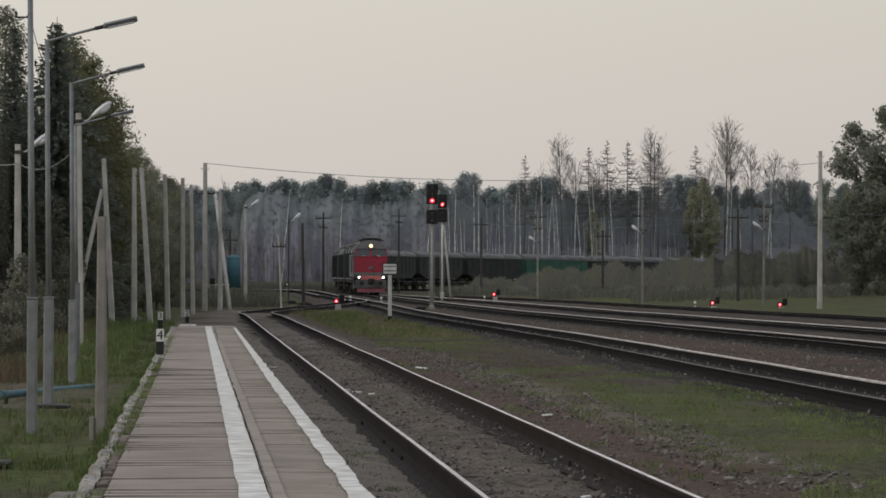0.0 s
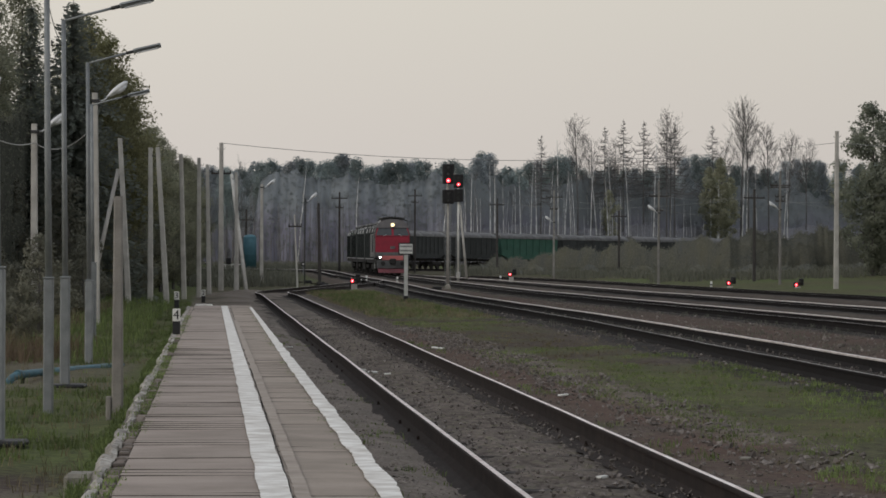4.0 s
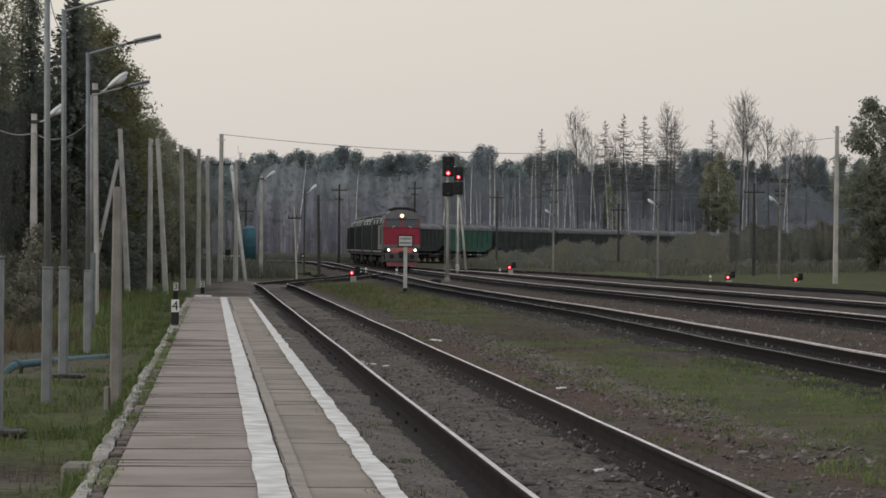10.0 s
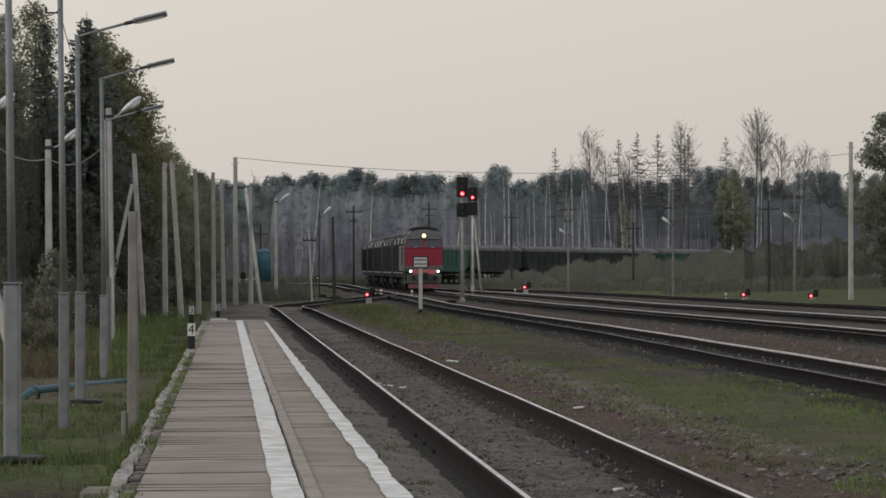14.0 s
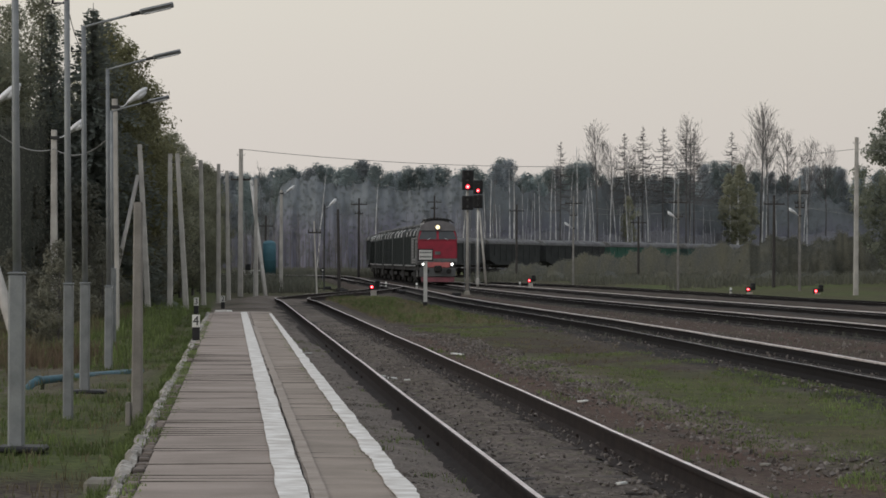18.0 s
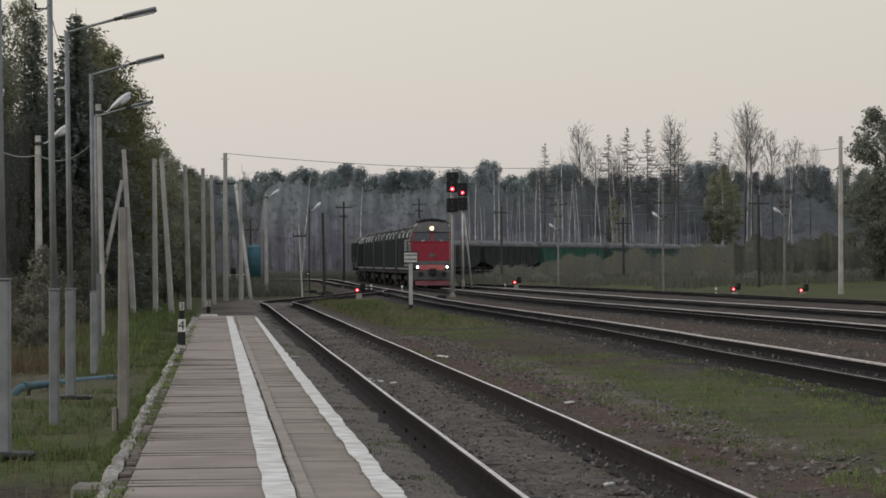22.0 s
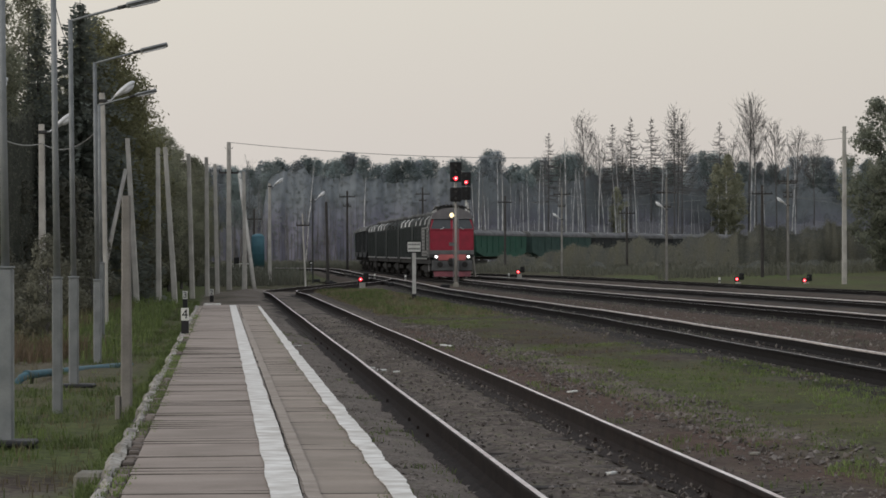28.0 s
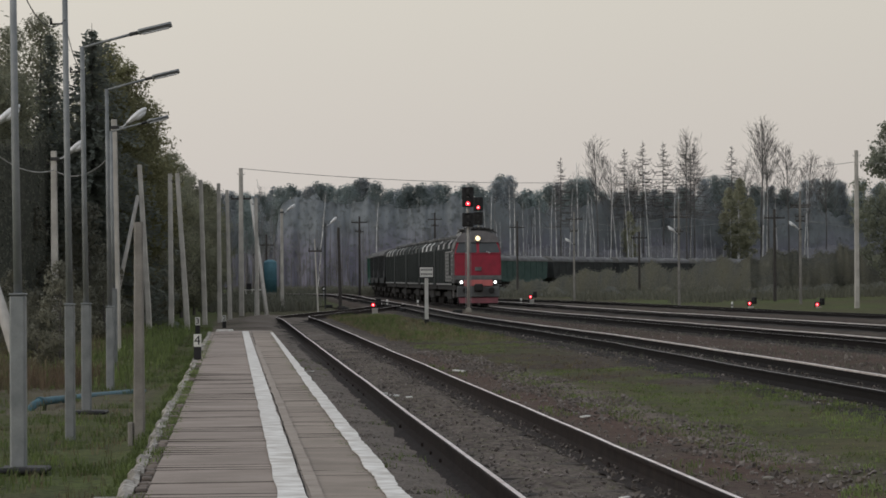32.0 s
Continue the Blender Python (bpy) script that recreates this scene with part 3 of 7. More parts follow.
def ground_material():
    m = bpy.data.materials.new("ground_cover")
    m.use_nodes = True
    nt = m.node_tree
    b = nt.nodes["Principled BSDF"]
    b.inputs["Roughness"].default_value = 0.95
    b.inputs["Specular IOR Level"].default_value = 0.15
    co = nt.nodes.new("ShaderNodeTexCoord")

    def noise_of(scale, detail=6):
        n = nt.nodes.new("ShaderNodeTexNoise")
        n.inputs["Scale"].default_value = scale
        n.inputs["Detail"].default_value = detail
        nt.links.new(co.outputs["Object"], n.inputs["Vector"])
        return n

    def ramp(src, a, ca, b_, cb):
        r = nt.nodes.new("ShaderNodeValToRGB")
        r.color_ramp.elements[0].position, r.color_ramp.elements[0].color = a, (*ca, 1)
        r.color_ramp.elements[1].position, r.color_ramp.elements[1].color = b_, (*cb, 1)
        nt.links.new(src, r.inputs[0])
        return r.outputs[0]

    def mix(f, a, c):
        x = nt.nodes.new("ShaderNodeMix")
        x.data_type = "RGBA"
        nt.links.new(f, x.inputs[0])
        nt.links.new(a, x.inputs[6])
        nt.links.new(c, x.inputs[7])
        return x.outputs[2]

    n_s, n_m, n_l = noise_of(9, 6), noise_of(1.4, 5), noise_of(26, 3)
    vor = nt.nodes.new("ShaderNodeTexVoronoi")
    vor.inputs["Scale"].default_value = 19
    nt.links.new(co.outputs["Object"], vor.inputs["Vector"])
    att = nt.nodes.new("ShaderNodeVertexColor")
    att.layer_name = "cover"
    sep = nt.nodes.new("ShaderNodeSeparateColor")
    nt.links.new(att.outputs[0], sep.inputs[0])
    dirt = ramp(n_s.outputs["Fac"], 0.3, (0.038, 0.028, 0.024), 0.7, (0.088, 0.06, 0.048))
    gravel = ramp(vor.outputs["Color"], 0.1, (0.036, 0.031, 0.028), 0.85, (0.235, 0.205, 0.182))
    green = ramp(n_s.outputs["Fac"], 0.3, (0.045, 0.058, 0.022), 0.72, (0.135, 0.18, 0.05))
    straw = ramp(n_l.outputs["Fac"], 0.3, (0.06, 0.05, 0.03), 0.7, (0.145, 0.115, 0.066))

    def fuzz(src, amount):
        a = nt.nodes.new("ShaderNodeMath")
        a.operation = "MULTIPLY_ADD"
        a.inputs[1].default_value, a.inputs[2].default_value = amount, -amount / 2
        nt.links.new(n_s.outputs["Fac"], a.inputs[0])
        s = nt.nodes.new("ShaderNodeMath")
        s.use_clamp = True
        nt.links.new(src, s.inputs[0])
        nt.links.new(a.outputs[0], s.inputs[1])
        return s.outputs[0]

    ruddy = ramp(n_l.outputs["Fac"], 0.3, (0.05, 0.030, 0.025), 0.7, (0.16, 0.098, 0.078))
    c = mix(fuzz(sep.outputs[2], 1.2), dirt, gravel)
    c = mix(fuzz(att.outputs[1], 1.0), c, ruddy)
    pale = nt.nodes.new("ShaderNodeAttribute")
    pale.attribute_name = "ash"
    c = mix(fuzz(pale.outputs["Fac"], 1.2), c, ramp(n_l.outputs["Fac"], 0.3, (0.12, 0.10, 0.088), 0.7, (0.33, 0.282, 0.246)))
    c = mix(fuzz(sep.outputs[0], 1.6), c, mix(fuzz(sep.outputs[1], 1.2), green, straw))
    grime = nt.nodes.new("ShaderNodeAttribute")
    grime.attribute_name = "soot"
    c = mix(fuzz(grime.outputs["Fac"], 0.5), c, ramp(n_l.outputs["Fac"], 0.3, (0.019, 0.017, 0.016), 0.72, (0.034, 0.029, 0.027)))
    tint = nt.nodes.new("ShaderNodeHueSaturation")
    va = nt.nodes.new("ShaderNodeMath")
    va.operation = "MULTIPLY_ADD"
    va.inputs[1].default_value, va.inputs[2].default_value = 0.85, 0.44
    nt.links.new(n_m.outputs["Fac"], va.inputs[0])
    nt.links.new(va.outputs[0], tint.inputs["Value"])
    nt.links.new(c, tint.inputs["Color"])
    nt.links.new(tint.outputs[0], b.inputs["Base Color"])
    bp = nt.nodes.new("ShaderNodeBump")
    bp.inputs["Strength"].default_value, bp.inputs["Distance"].default_value = 0.8, 0.04
    nt.links.new(n_s.outputs["Fac"], bp.inputs["Height"])
    nt.links.new(bp.outputs[0], b.inputs["Normal"])
    return m


build_ground()

# ---- rails and sleepers ----
HALF = 0.775
PROFILE = [(-0.075, -0.245), (0.075, -0.245), (0.075, -0.21), (0.014, -0.15), (0.012, -0.045), (0.036, -0.035),
           (0.037, -0.008), (0.030, -0.001), (0.022, 0.0), (-0.022, 0.0), (-0.030, -0.001), (-0.037, -0.008), (-0.036, -0.035), (-0.012, -0.045),
           (-0.014, -0.15), (-0.075, -0.21)]


def frames_of(pts):
    out = []
    for i, p in enumerate(pts):
        d = (pts[min(i + 1, len(pts) - 1)] - pts[max(i - 1, 0)]).normalized()
        out.append((p, d, Vector((d.y, -d.x, 0))))
    return out


def rail_mesh(pts, side, lift=None, narrow=False, bright=True):
    vs, fs = [], []
    n = len(PROFILE)
    for i, (p, d, r) in enumerate(frames_of(pts)):
        wob = 0.006 * noise.noise((p.x * 0.1, p.y * 0.13, side))
        for a, h in PROFILE:
            q = p + r * (side * HALF + a + wob)
            vs.append((q.x, q.y, RAIL + level(p.x, p.y) + (lift(p.y) if lift else 0.0) + h + 0.010 * noise.noise((p.y * 0.09, side * 7 + p.x * 0.02, 1)) + 0.008 * noise.noise((p.y * 0.23, side * 3, 6))))
        if i:
            for k in range(n):
                a, b = (i - 1) * n, i * n
                fs.append((a + k, a + (k + 1) % n, b + (k + 1) % n, b + k))
    me = raw("rail", vs, fs, RUST if narrow else DARKRUST, RAILTOP if narrow or lift or (side > 0 and bright) else RAILDIM)
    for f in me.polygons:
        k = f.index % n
        # Gleam colour: head tops, right rails' inner head sides, the siding's whole heads.
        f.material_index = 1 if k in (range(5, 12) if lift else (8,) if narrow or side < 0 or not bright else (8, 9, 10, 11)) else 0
        f.use_smooth = False
    return me


def foot_strip(pts, side):
    """A low, uneven dark ridge of ballast on both sides of a rail's foot."""
    vs, fs = [], []
    near = [p for p in pts if 8 < p.y < 150]
    dense = [a.lerp(b, k / 8) for a, b in zip(near, near[1:]) for k in range(8)]
    for i, (p, d, r) in enumerate(frames_of(dense)):
        wide = [0.185 + 0.04 * noise.noise((p.y * 0.9, side, e)) + 0.03 * noise.noise((p.y * 3.7, side, e + 4)) for e in (1, 9)]
        for a, h in ((-wide[0], -0.246), (-0.10, -0.206), (0.0, -0.20), (0.10, -0.206), (wide[1], -0.246)):
            q = p + r * (side * HALF + a)
            vs.append((q.x, q.y, RAIL + level(p.x, p.y) + h + 0.012 * noise.noise((q.x * 6, q.y * 5, 2))))
        if i:
            k = (i - 1) * 5
            fs += [(k + j, k + j + 1, k + j + 6, k + j + 5) for j in range(4)]
    return raw("oily_ballast", vs, fs, FOOTDARK)


def build_tracks():
    names = {"n": "platform", "a": "second", "b": "main", "c": "third", "d": "outer", "s": "far siding"}
    one = bmesh.new()
    box(one, (0, 0, -0.05), (2.7, 0.26, 0.1), bevel=0.012)
    one = mesh_of("sleeper", one, SLEEPER)
    for key, pts in CURVES.items():
        seen = [p for p in pts if p.y > -30]
        tr = thing("railway_track", Matrix(), "rusty rails with worn bright heads on dark sleepers, " + names[key] + " line",
                   "railway track", "tracks of the station", "structure")
        for side in (-1, 1):
            part("rail", rail_mesh(seen, side, bank_lift if key == "s" else None, key == "n", key != "d"), None, tr)
            if key == "n":
                part("oily_ballast", foot_strip(seen, side), None, tr, "dark ridge of ballast along the rail foot")
        fr = frames_of(seen)
        rest = bmesh.new()
        for (p, d, r), (p2, _, _) in zip(fr, fr[1:]):
            for k in range(4):
                q = p.lerp(p2, k / 4)
                if key == "n" and 14 < q.y < 70:
                    ob = part("sleeper", one, None, tr)
                    ob.matrix_basis = Matrix.Translation((q.x, q.y, RAIL + level(q.x, q.y) - 0.25 - 0.015 * random.random())) \
                        @ Matrix((r, d, Vector((0, 0, 1)))).transposed().to_4x4() @ pose(random.uniform(-.03, .03), 0, 0, 0, 0, random.uniform(-1, 1))
                else:
                    w, l = 0.26, 2.7
                    m = Matrix((r, d, Vector((0, 0, 1)))).transposed()
                    box(rest, (q.x, q.y, RAIL + level(q.x, q.y) + (bank_lift(q.y) if key == "s" else 0.0) - 0.268), (l, w, 0.1), m)
        tagged(part("sleepers", rest, SLEEPER, tr), kind="stuff")
        if key == "n":
            fast = bmesh.new()
            for (p, d, r), (p2, _, _) in zip(fr, fr[1:]):
                for k in range(4):
                    q = p.lerp(p2, k / 4)
                    if 14 < q.y < 75:
                        m = Matrix((r, d, Vector((0, 0, 1)))).transposed()
                        for s, e in ((-1, -0.075), (-1, 0.075), (1, -0.075), (1, 0.075)):
                            if random.random() < 0.12:
                                w = q + r * (s * HALF + e)
                                box(fast, (w.x, w.y, RAIL - 0.2 + 0.02 * random.random()), (0.035, 0.07, 0.05), m, taper=0.6)
            tagged(part("fastenings", fast, RUST, tr), kind="stuff")


build_tracks()


# ---- the platform ----
def build_platform():
    pf = thing("platform", pose(0, 0, 0), "low worn concrete slab platform with two whitewashed edge lines", "platform", kind="structure")
    yaw = math.degrees(math.atan(SLOPE))

    def slab(w, l, seed, face=CONCRETE):
        bm = bmesh.new()
        box(bm, (0, 0, -0.09), (w, l, 0.18), bevel=0.0035)
        for v in bm.verts:
            v.co += Vector((noise.noise(v.co * 3 + Vector((seed, 0, 0))), noise.noise(v.co * 3 + Vector((0, seed, 0))),
                            noise.noise(v.co * 2 + Vector((0, 0, seed))))) * 0.008
        me = mesh_of("slab", bm, face, DIRT)
        for p in me.polygons:
            p.material_index = 0 if p.normal.z > 0.9 else 1
        return me

    lengths = (0.17, 0.3, 0.55, 1.5, 2.3, 3.1)
    wide = [slab(1.045, l, i) for i, l in enumerate(lengths)]
    narrow = [slab(0.622, l, i + 9, MOSSY) for i, l in enumerate(lengths)]
    strip = [slab(0.085, l, i + 20, MOSSY) for i, l in enumerate(lengths)]
    bricks = []
    for i, l in enumerate((0.10, 0.14, 0.2)):
        bm = bmesh.new()
        box(bm, (0, 0, -0.05), (0.085, l, 0.1), bevel=0.012)
        bricks.append(mesh_of("brick", bm, BRICK))

    def kerb_stone(y0, long):
        """A kerb stone with a crumbled outer edge."""
        vs, fs = [], []
        n = 8
        for k in range(n + 1):
            yy = (k / n - 0.5) * long
            q = y0 + yy
            out = -0.045 + 0.05 * noise.noise((q * 1.1, 7.3, 0)) + 0.03 * noise.noise((q * 4.5, 3.1, 2)) + 0.015 * noise.noise((q * 13, 1.1, 5))
            dz = 0.014 * noise.noise((q * 3, 1.7, 8)) - 0.07 * max(0, noise.noise((q * 1.7, 5.5, 4)) - 0.22)
            end = -0.03 * (abs(k / n - 0.5) * 2) ** 6
            vs += [(0.035, yy, dz * 0.4 - 0.012 + end), (out + 0.03, yy, dz + end), (out, yy, dz - 0.035 + end), (out - 0.01, yy, -0.26), (0.035, yy, -0.26)]
            if k:
                a = (k - 1) * 5
                fs += [(a + q, a + 5 + q, a + 5 + (q + 1) % 5, a + (q + 1) % 5) for q in range(5)]
        fs += [(0, 1, 2, 3, 4), tuple(n * 5 + q for q in (4, 3, 2, 1, 0))]
        me = raw("kerb_stone", vs, fs, KERB, OLDWHITE)
        for p in me.polygons:
            p.material_index = 1 if p.index < n * 5 and p.index % 5 in (0, 1) else 0
        return me

    q = 14.0
    while q < 54:
        k = random.randrange(3)
        yy = q + (0.10, 0.14, 0.2)[k] / 2
        ob = part("brick", bricks[k], None, pf)
        ob.matrix_basis = pose(along(-0.647 + random.uniform(-.012, .012), yy), yy, DECK - random.uniform(0.008, 0.032), random.uniform(-1.5, 1.5), random.uniform(-3, 3),
                               yaw + random.uniform(-4, 4))
        q += (0.10, 0.14, 0.2)[k] + random.choice((0.008, 0.014, 0.03))
    for o, kinds in ((-0.073, wide), (0.77, narrow), (-0.647, strip)):
        q = 54.0 if kinds is strip else -9.5
        while q < 90.6:
            k = random.choice((1, 2, 2, 3)) if o < -0.5 else random.choice((0, 0, 1, 1, 1, 2, 2, 3, 3)) if 15 < q < 48 else random.choice((1, 1, 2, 2, 3, 3, 4, 5))
            l = lengths[k]
            yy = q + l / 2
            ob = part("slab", kinds[k], None, pf)
            ob.matrix_basis = pose(along(o, yy), yy, DECK + random.uniform(-0.003, 0.002) - (0.010 if o < -0.5 else 0), random.uniform(-.07, .07),
                                   random.uniform(-.3, .3), yaw + random.uniform(-.3, .3))
            q += l + random.choice((0.002, 0.003, 0.004, 0.012))
    y = 12.0
    while y < 90.6:
        long = random.choice((0.2, 0.3, 0.36, 0.46, 0.6))
        mid = y + long / 2
        ob = part("kerb_stone", kerb_stone(mid, long), None, pf)
        ob.matrix_basis = pose(along(-0.735 + random.uniform(-.02, .016), mid), mid, DECK - 0.002 + random.uniform(-0.014, 0.012), random.uniform(-1.2, 1.2),
                               random.uniform(-4, 3), yaw + random.uniform(-2, 2))
        y += long + random.choice((0.006, 0.01, 0.02))
    # earth under and between the slabs
    bm = bmesh.new()
    bm.verts.ensure_lookup_table()
    vs = [bm.verts.new(v) for v in ((along(-0.8, -12), -12, 0.33), (along(1.06, -12), -12, 0.33), (along(1.06, 91), 91, 0.33), (along(-0.8, 91), 91, 0.33),
                                    (along(-0.8, -12), -12, -0.2), (along(1.06, -12), -12, -0.2), (along(1.06, 91), 91, -0.2), (along(-0.8, 91), 91, -0.2))]
    for f in ((0, 1, 2, 3), (0, 4, 5, 1), (1, 5, 6, 2), (2, 6, 7, 3), (3, 7, 4, 0)):
        bm.faces.new([vs[k] for k in f])
    part("fill", bm, DIRT, pf, "earth and rubble fill")

    # two painted lines with worn ragged edges, lying on the slabs
    def line(o0, o1, z, ragged, seed, y0=-8.0, y1=90.6, drift=0.0011, worn=0.0, paint=None, rough=0.5):
        vs, fs = [], []
        y = y0
        n = 0
        while y < y1:
            a = o0 + rough * ragged * noise.noise((y * 5.1, seed, 0)) + 0.9 * ragged * noise.noise((y * 0.8, seed, 5)) + worn * max(0.0, y - 42) / 46
            b = o1 + rough * ragged * noise.noise((y * 4.3, seed, 9)) + 0.9 * ragged * noise.noise((y * 0.65, seed, 2))
            for o, dz in ((a, 0), (b, 0), (b, -0.006), (a, -0.006)):
                vs.append((along(o - drift * (y - 20), y), y, z + dz))
            if n:
                k = (n - 1) * 4
                fs += [(k, k + 1, k + 5, k + 4), (k + 1, k + 2, k + 6, k + 5), (k + 3, k, k + 4, k + 7)]
            n += 1
            y += 0.05 if y < 45 else 0.12
        return raw("painted_line", vs, fs, paint or WHITEWASH)

    part("painted_line", line(0.262, 0.446, DECK + 0.016, 0.015, 1.0, rough=0.32), None, pf, "worn white painted line")
    part("painted_line", line(0.475, 0.56, DECK + 0.011, 0.016, 7.0, -8.0, 70.0, 0.0011, 0.0, FADED, 0.4), None, pf, "faded old paint along the crack")
    part("painted_line", line(0.957, 1.098, DECK + 0.016, 0.026, 4.0, 14, 88.0, 0.0007, 0.07, None, 0.45), None, pf, "worn white painted edge line")


build_platform()


# ---- posts and lamps ----
def arm_lamp(x, y, h, foot=True, sleeve=1.68, w=0.15, name="street_lamp"):
    """A galvanised pole in a thick sleeve, with a long slanting arm and a tubular lamp head."""
    t = thing(name, pose(x, y, 0), "tall grey galvanised lamp pole in a thick sleeve", "street lamp", "lamps beside the platform")
    bm = bmesh.new()
    box(bm, (0, 0, sleeve / 2), (w, w, sleeve), bevel=0.12 * w)
    s = part("sleeve", bm, GALV, t)
    bm = bmesh.new()
    box(bm, (0, 0, sleeve + 0.008), (w + 0.012, w + 0.012, 0.022), bevel=0.006)
    part("cap", bm, GALV, s)
    if foot:
        bm = bmesh.new()
        box(bm, (0.06, -0.05, 0.025), (0.46, 0.5, 0.06), bevel=0.02)
        part("foot_plate", bm, BLACK, t, "dark base plate")
    bm = bmesh.new()
    tube(bm, [(0, 0, sleeve - 0.05), (-0.02, 0, h * 0.6), (-0.04, 0, h)], [0.041, 0.036, 0.031], 10)
    part("pole", bm, GALV, t)
    bm = bmesh.new()
    tube(bm, [(-0.05, 0, h - 0.02), (0.35, -0.02, h + 0.09), (0.78, -0.04, h + 0.20)], [0.018, 0.018, 0.021], 8)
    part("arm", bm, GALV, t)
    bm = bmesh.new()
    a = pose(0, 0, 0, 0, -13, 0).to_3x3()
    tube(bm, [a @ Vector((q, 0, 0)) + Vector((0.97, -0.05, h + 0.245)) for q in (-0.24, -0.22, 0.22, 0.235)], [0.03, 0.042, 0.042, 0.034], 12)
    head = part("lamp_head", bm, GALV, t, "slim tubular lamp head")
    bm = bmesh.new()
    box(bm, (0.97, -0.094, h + 0.248), (0.43, 0.012, 0.014), a)
    part("seam", bm, WIRE, head)
    bm = bmesh.new()
    tube(bm, [a @ Vector((q, 0, 0)) + Vector((0.97, -0.05, h + 0.24)) for q in (-0.36, -0.22)], 0.027, 8)
    part("collar", bm, WIRE, head)
    bm = bmesh.new()
    box(bm, (0.98, -0.05, h + 0.209), (0.38, 0.06, 0.025), a, bevel=0.008)
    part("diffuser", bm, LAMPGLASS, head)
    bm = bmesh.new()
    box(bm, (-0.12, 0, h - 0.35), (0.18, 0.02, 0.018))
    tube(bm, [(-0.2, 0, h - 0.36), (-0.2, 0, h - 0.28)], 0.013, 6)
    part("bracket", bm, BLACK, t)
    return t


arm_lamp(-3.99, 29.5, 5.12)
arm_lamp(-4.20, 35.4, 5.1, False, 1.545, 0.11)
arm_lamp(-4.84, 42.7, 5.05, True, 1.51, 0.13)
arm_lamp(-5.56, 52.6, 5.09, False, 1.40, 0.13)
arm_lamp(-6.95, 66.5, 5.07, False)


def cobra_head(parent, z, size=0.62, yaw=0, tilt=38):
    """A drop-shaped lamp head on a short bent arm."""
    m = pose(0.07, 0, z - 0.12, 0, 0, yaw)
    bm = bmesh.new()
    tube(bm, [m @ Vector(p) for p in ((0, 0, 0), (0.16, 0, 0.02), (0.28, 0, 0.12))], 0.022, 6)
    arm = part("arm", bm, LAMPGREY, parent)
    q = m @ pose(0.28, 0, 0.12, 0, -tilt, 0)
    bm = bmesh.new()
    bmesh.ops.create_uvsphere(bm, u_segments=12, v_segments=8, radius=0.5)
    for v in bm.verts:
        k = 0.62 + 0.38 * (v.co.x + 0.5)
        v.co = Vector(((v.co.x + 0.42) * size, v.co.y * 0.30 * k, v.co.z * 0.22 * k))
    for f in bm.faces:
        f.smooth = True
    bm.transform(q)
    part("lamp_head", bm, LAMPGREY, parent, "drop-shaped pale lamp head")
    bm = bmesh.new()
    bmesh.ops.create_uvsphere(bm, u_segments=10, v_segments=6, radius=0.5)
    for v in bm.verts:
        v.co = Vector(((v.co.x * 0.55 + 0.55) * size, v.co.y * 0.24, v.co.z * 0.17 - 0.055))
    for f in bm.faces:
        f.smooth = True
    bm.transform(q)
    part("lens", bm, LAMPGLASS, parent)


def concrete_post(x, y, h, w, lean=0.0, name="concrete_post", label="slender weathered grey concrete post", lamp=0.0, yaw=0, hooks=True,
                  material=None, cross=0, group="posts along the line", category="post", tilt=38, lamp_z=0.0,
                  arms=(), arm_w=1.9):
    z = ground_height(x, y)
    t = thing(name, pose(x, y, z), label, category, group)
    bm = bmesh.new()
    n = 7
    prev = None
    for i in range(n):
        k = i / (n - 1)
        ww = w * (1 - 0.28 * k) / 2
        cx = lean * k
        ring = [bm.verts.new((cx + a * ww, b * ww, h * k - (0.2 if i == 0 else 0))) for a, b in
                ((-1, -.7), (-.7, -1), (.7, -1), (1, -.7), (1, .7), (.7, 1), (-.7, 1), (-1, .7))]
        if prev:
            for a in range(8):
                bm.faces.new((prev[a], prev[(a + 1) % 8], ring[(a + 1) % 8], ring[a]))
        prev = ring
    bm.faces.new(prev)
    part("shaft", bm, material or POST, t)
    if hooks:
        bm = bmesh.new()
        for s in (-1, 1):
            tube(bm, [(lean, 0, h - 0.3), (lean + s * 0.2, 0, h - 0.36), (lean + s * 0.22, 0, h - 0.26)], 0.014, 5)
        part("insulator_hook", bm, WIRE, t)
    if lamp:
        holder = part("clamp", clamp_mesh(h, w * 0.8), None, t)
        holder.location = (lean, 0, 0)
        holder.location.z = (lamp_z - h + 0.1) if lamp_z else 0.0
        cobra_head(holder, h - 0.1, lamp, yaw, tilt)
    for c, zc in enumerate(arms or [h - 0.7 - 0.9 * i for i in range(cross)]):
        bm = bmesh.new()
        wd = arm_w - 0.75 * c
        box(bm, (lean * zc / h, 0, zc), (wd, 0.09, 0.10))
        arm = part("crossarm", bm, DARKWOOD, t)
        for k in range(4):
            bm = bmesh.new()
            xx = lean * zc / h + wd * (k / 3 - 0.5) * 0.92
            tube(bm, [(xx, 0, zc + 0.04), (xx, 0, zc + 0.2)], [0.03, 0.02], 6)
            part("insulator", bm, WIRE, arm)
    return t


def clamp_mesh(h, w):
    bm = bmesh.new()
    box(bm, (0.03, 0, h - 0.22), (w + 0.06, w + 0.05, 0.09), bevel=0.01)
    return mesh_of("clamp", bm, WIRE)


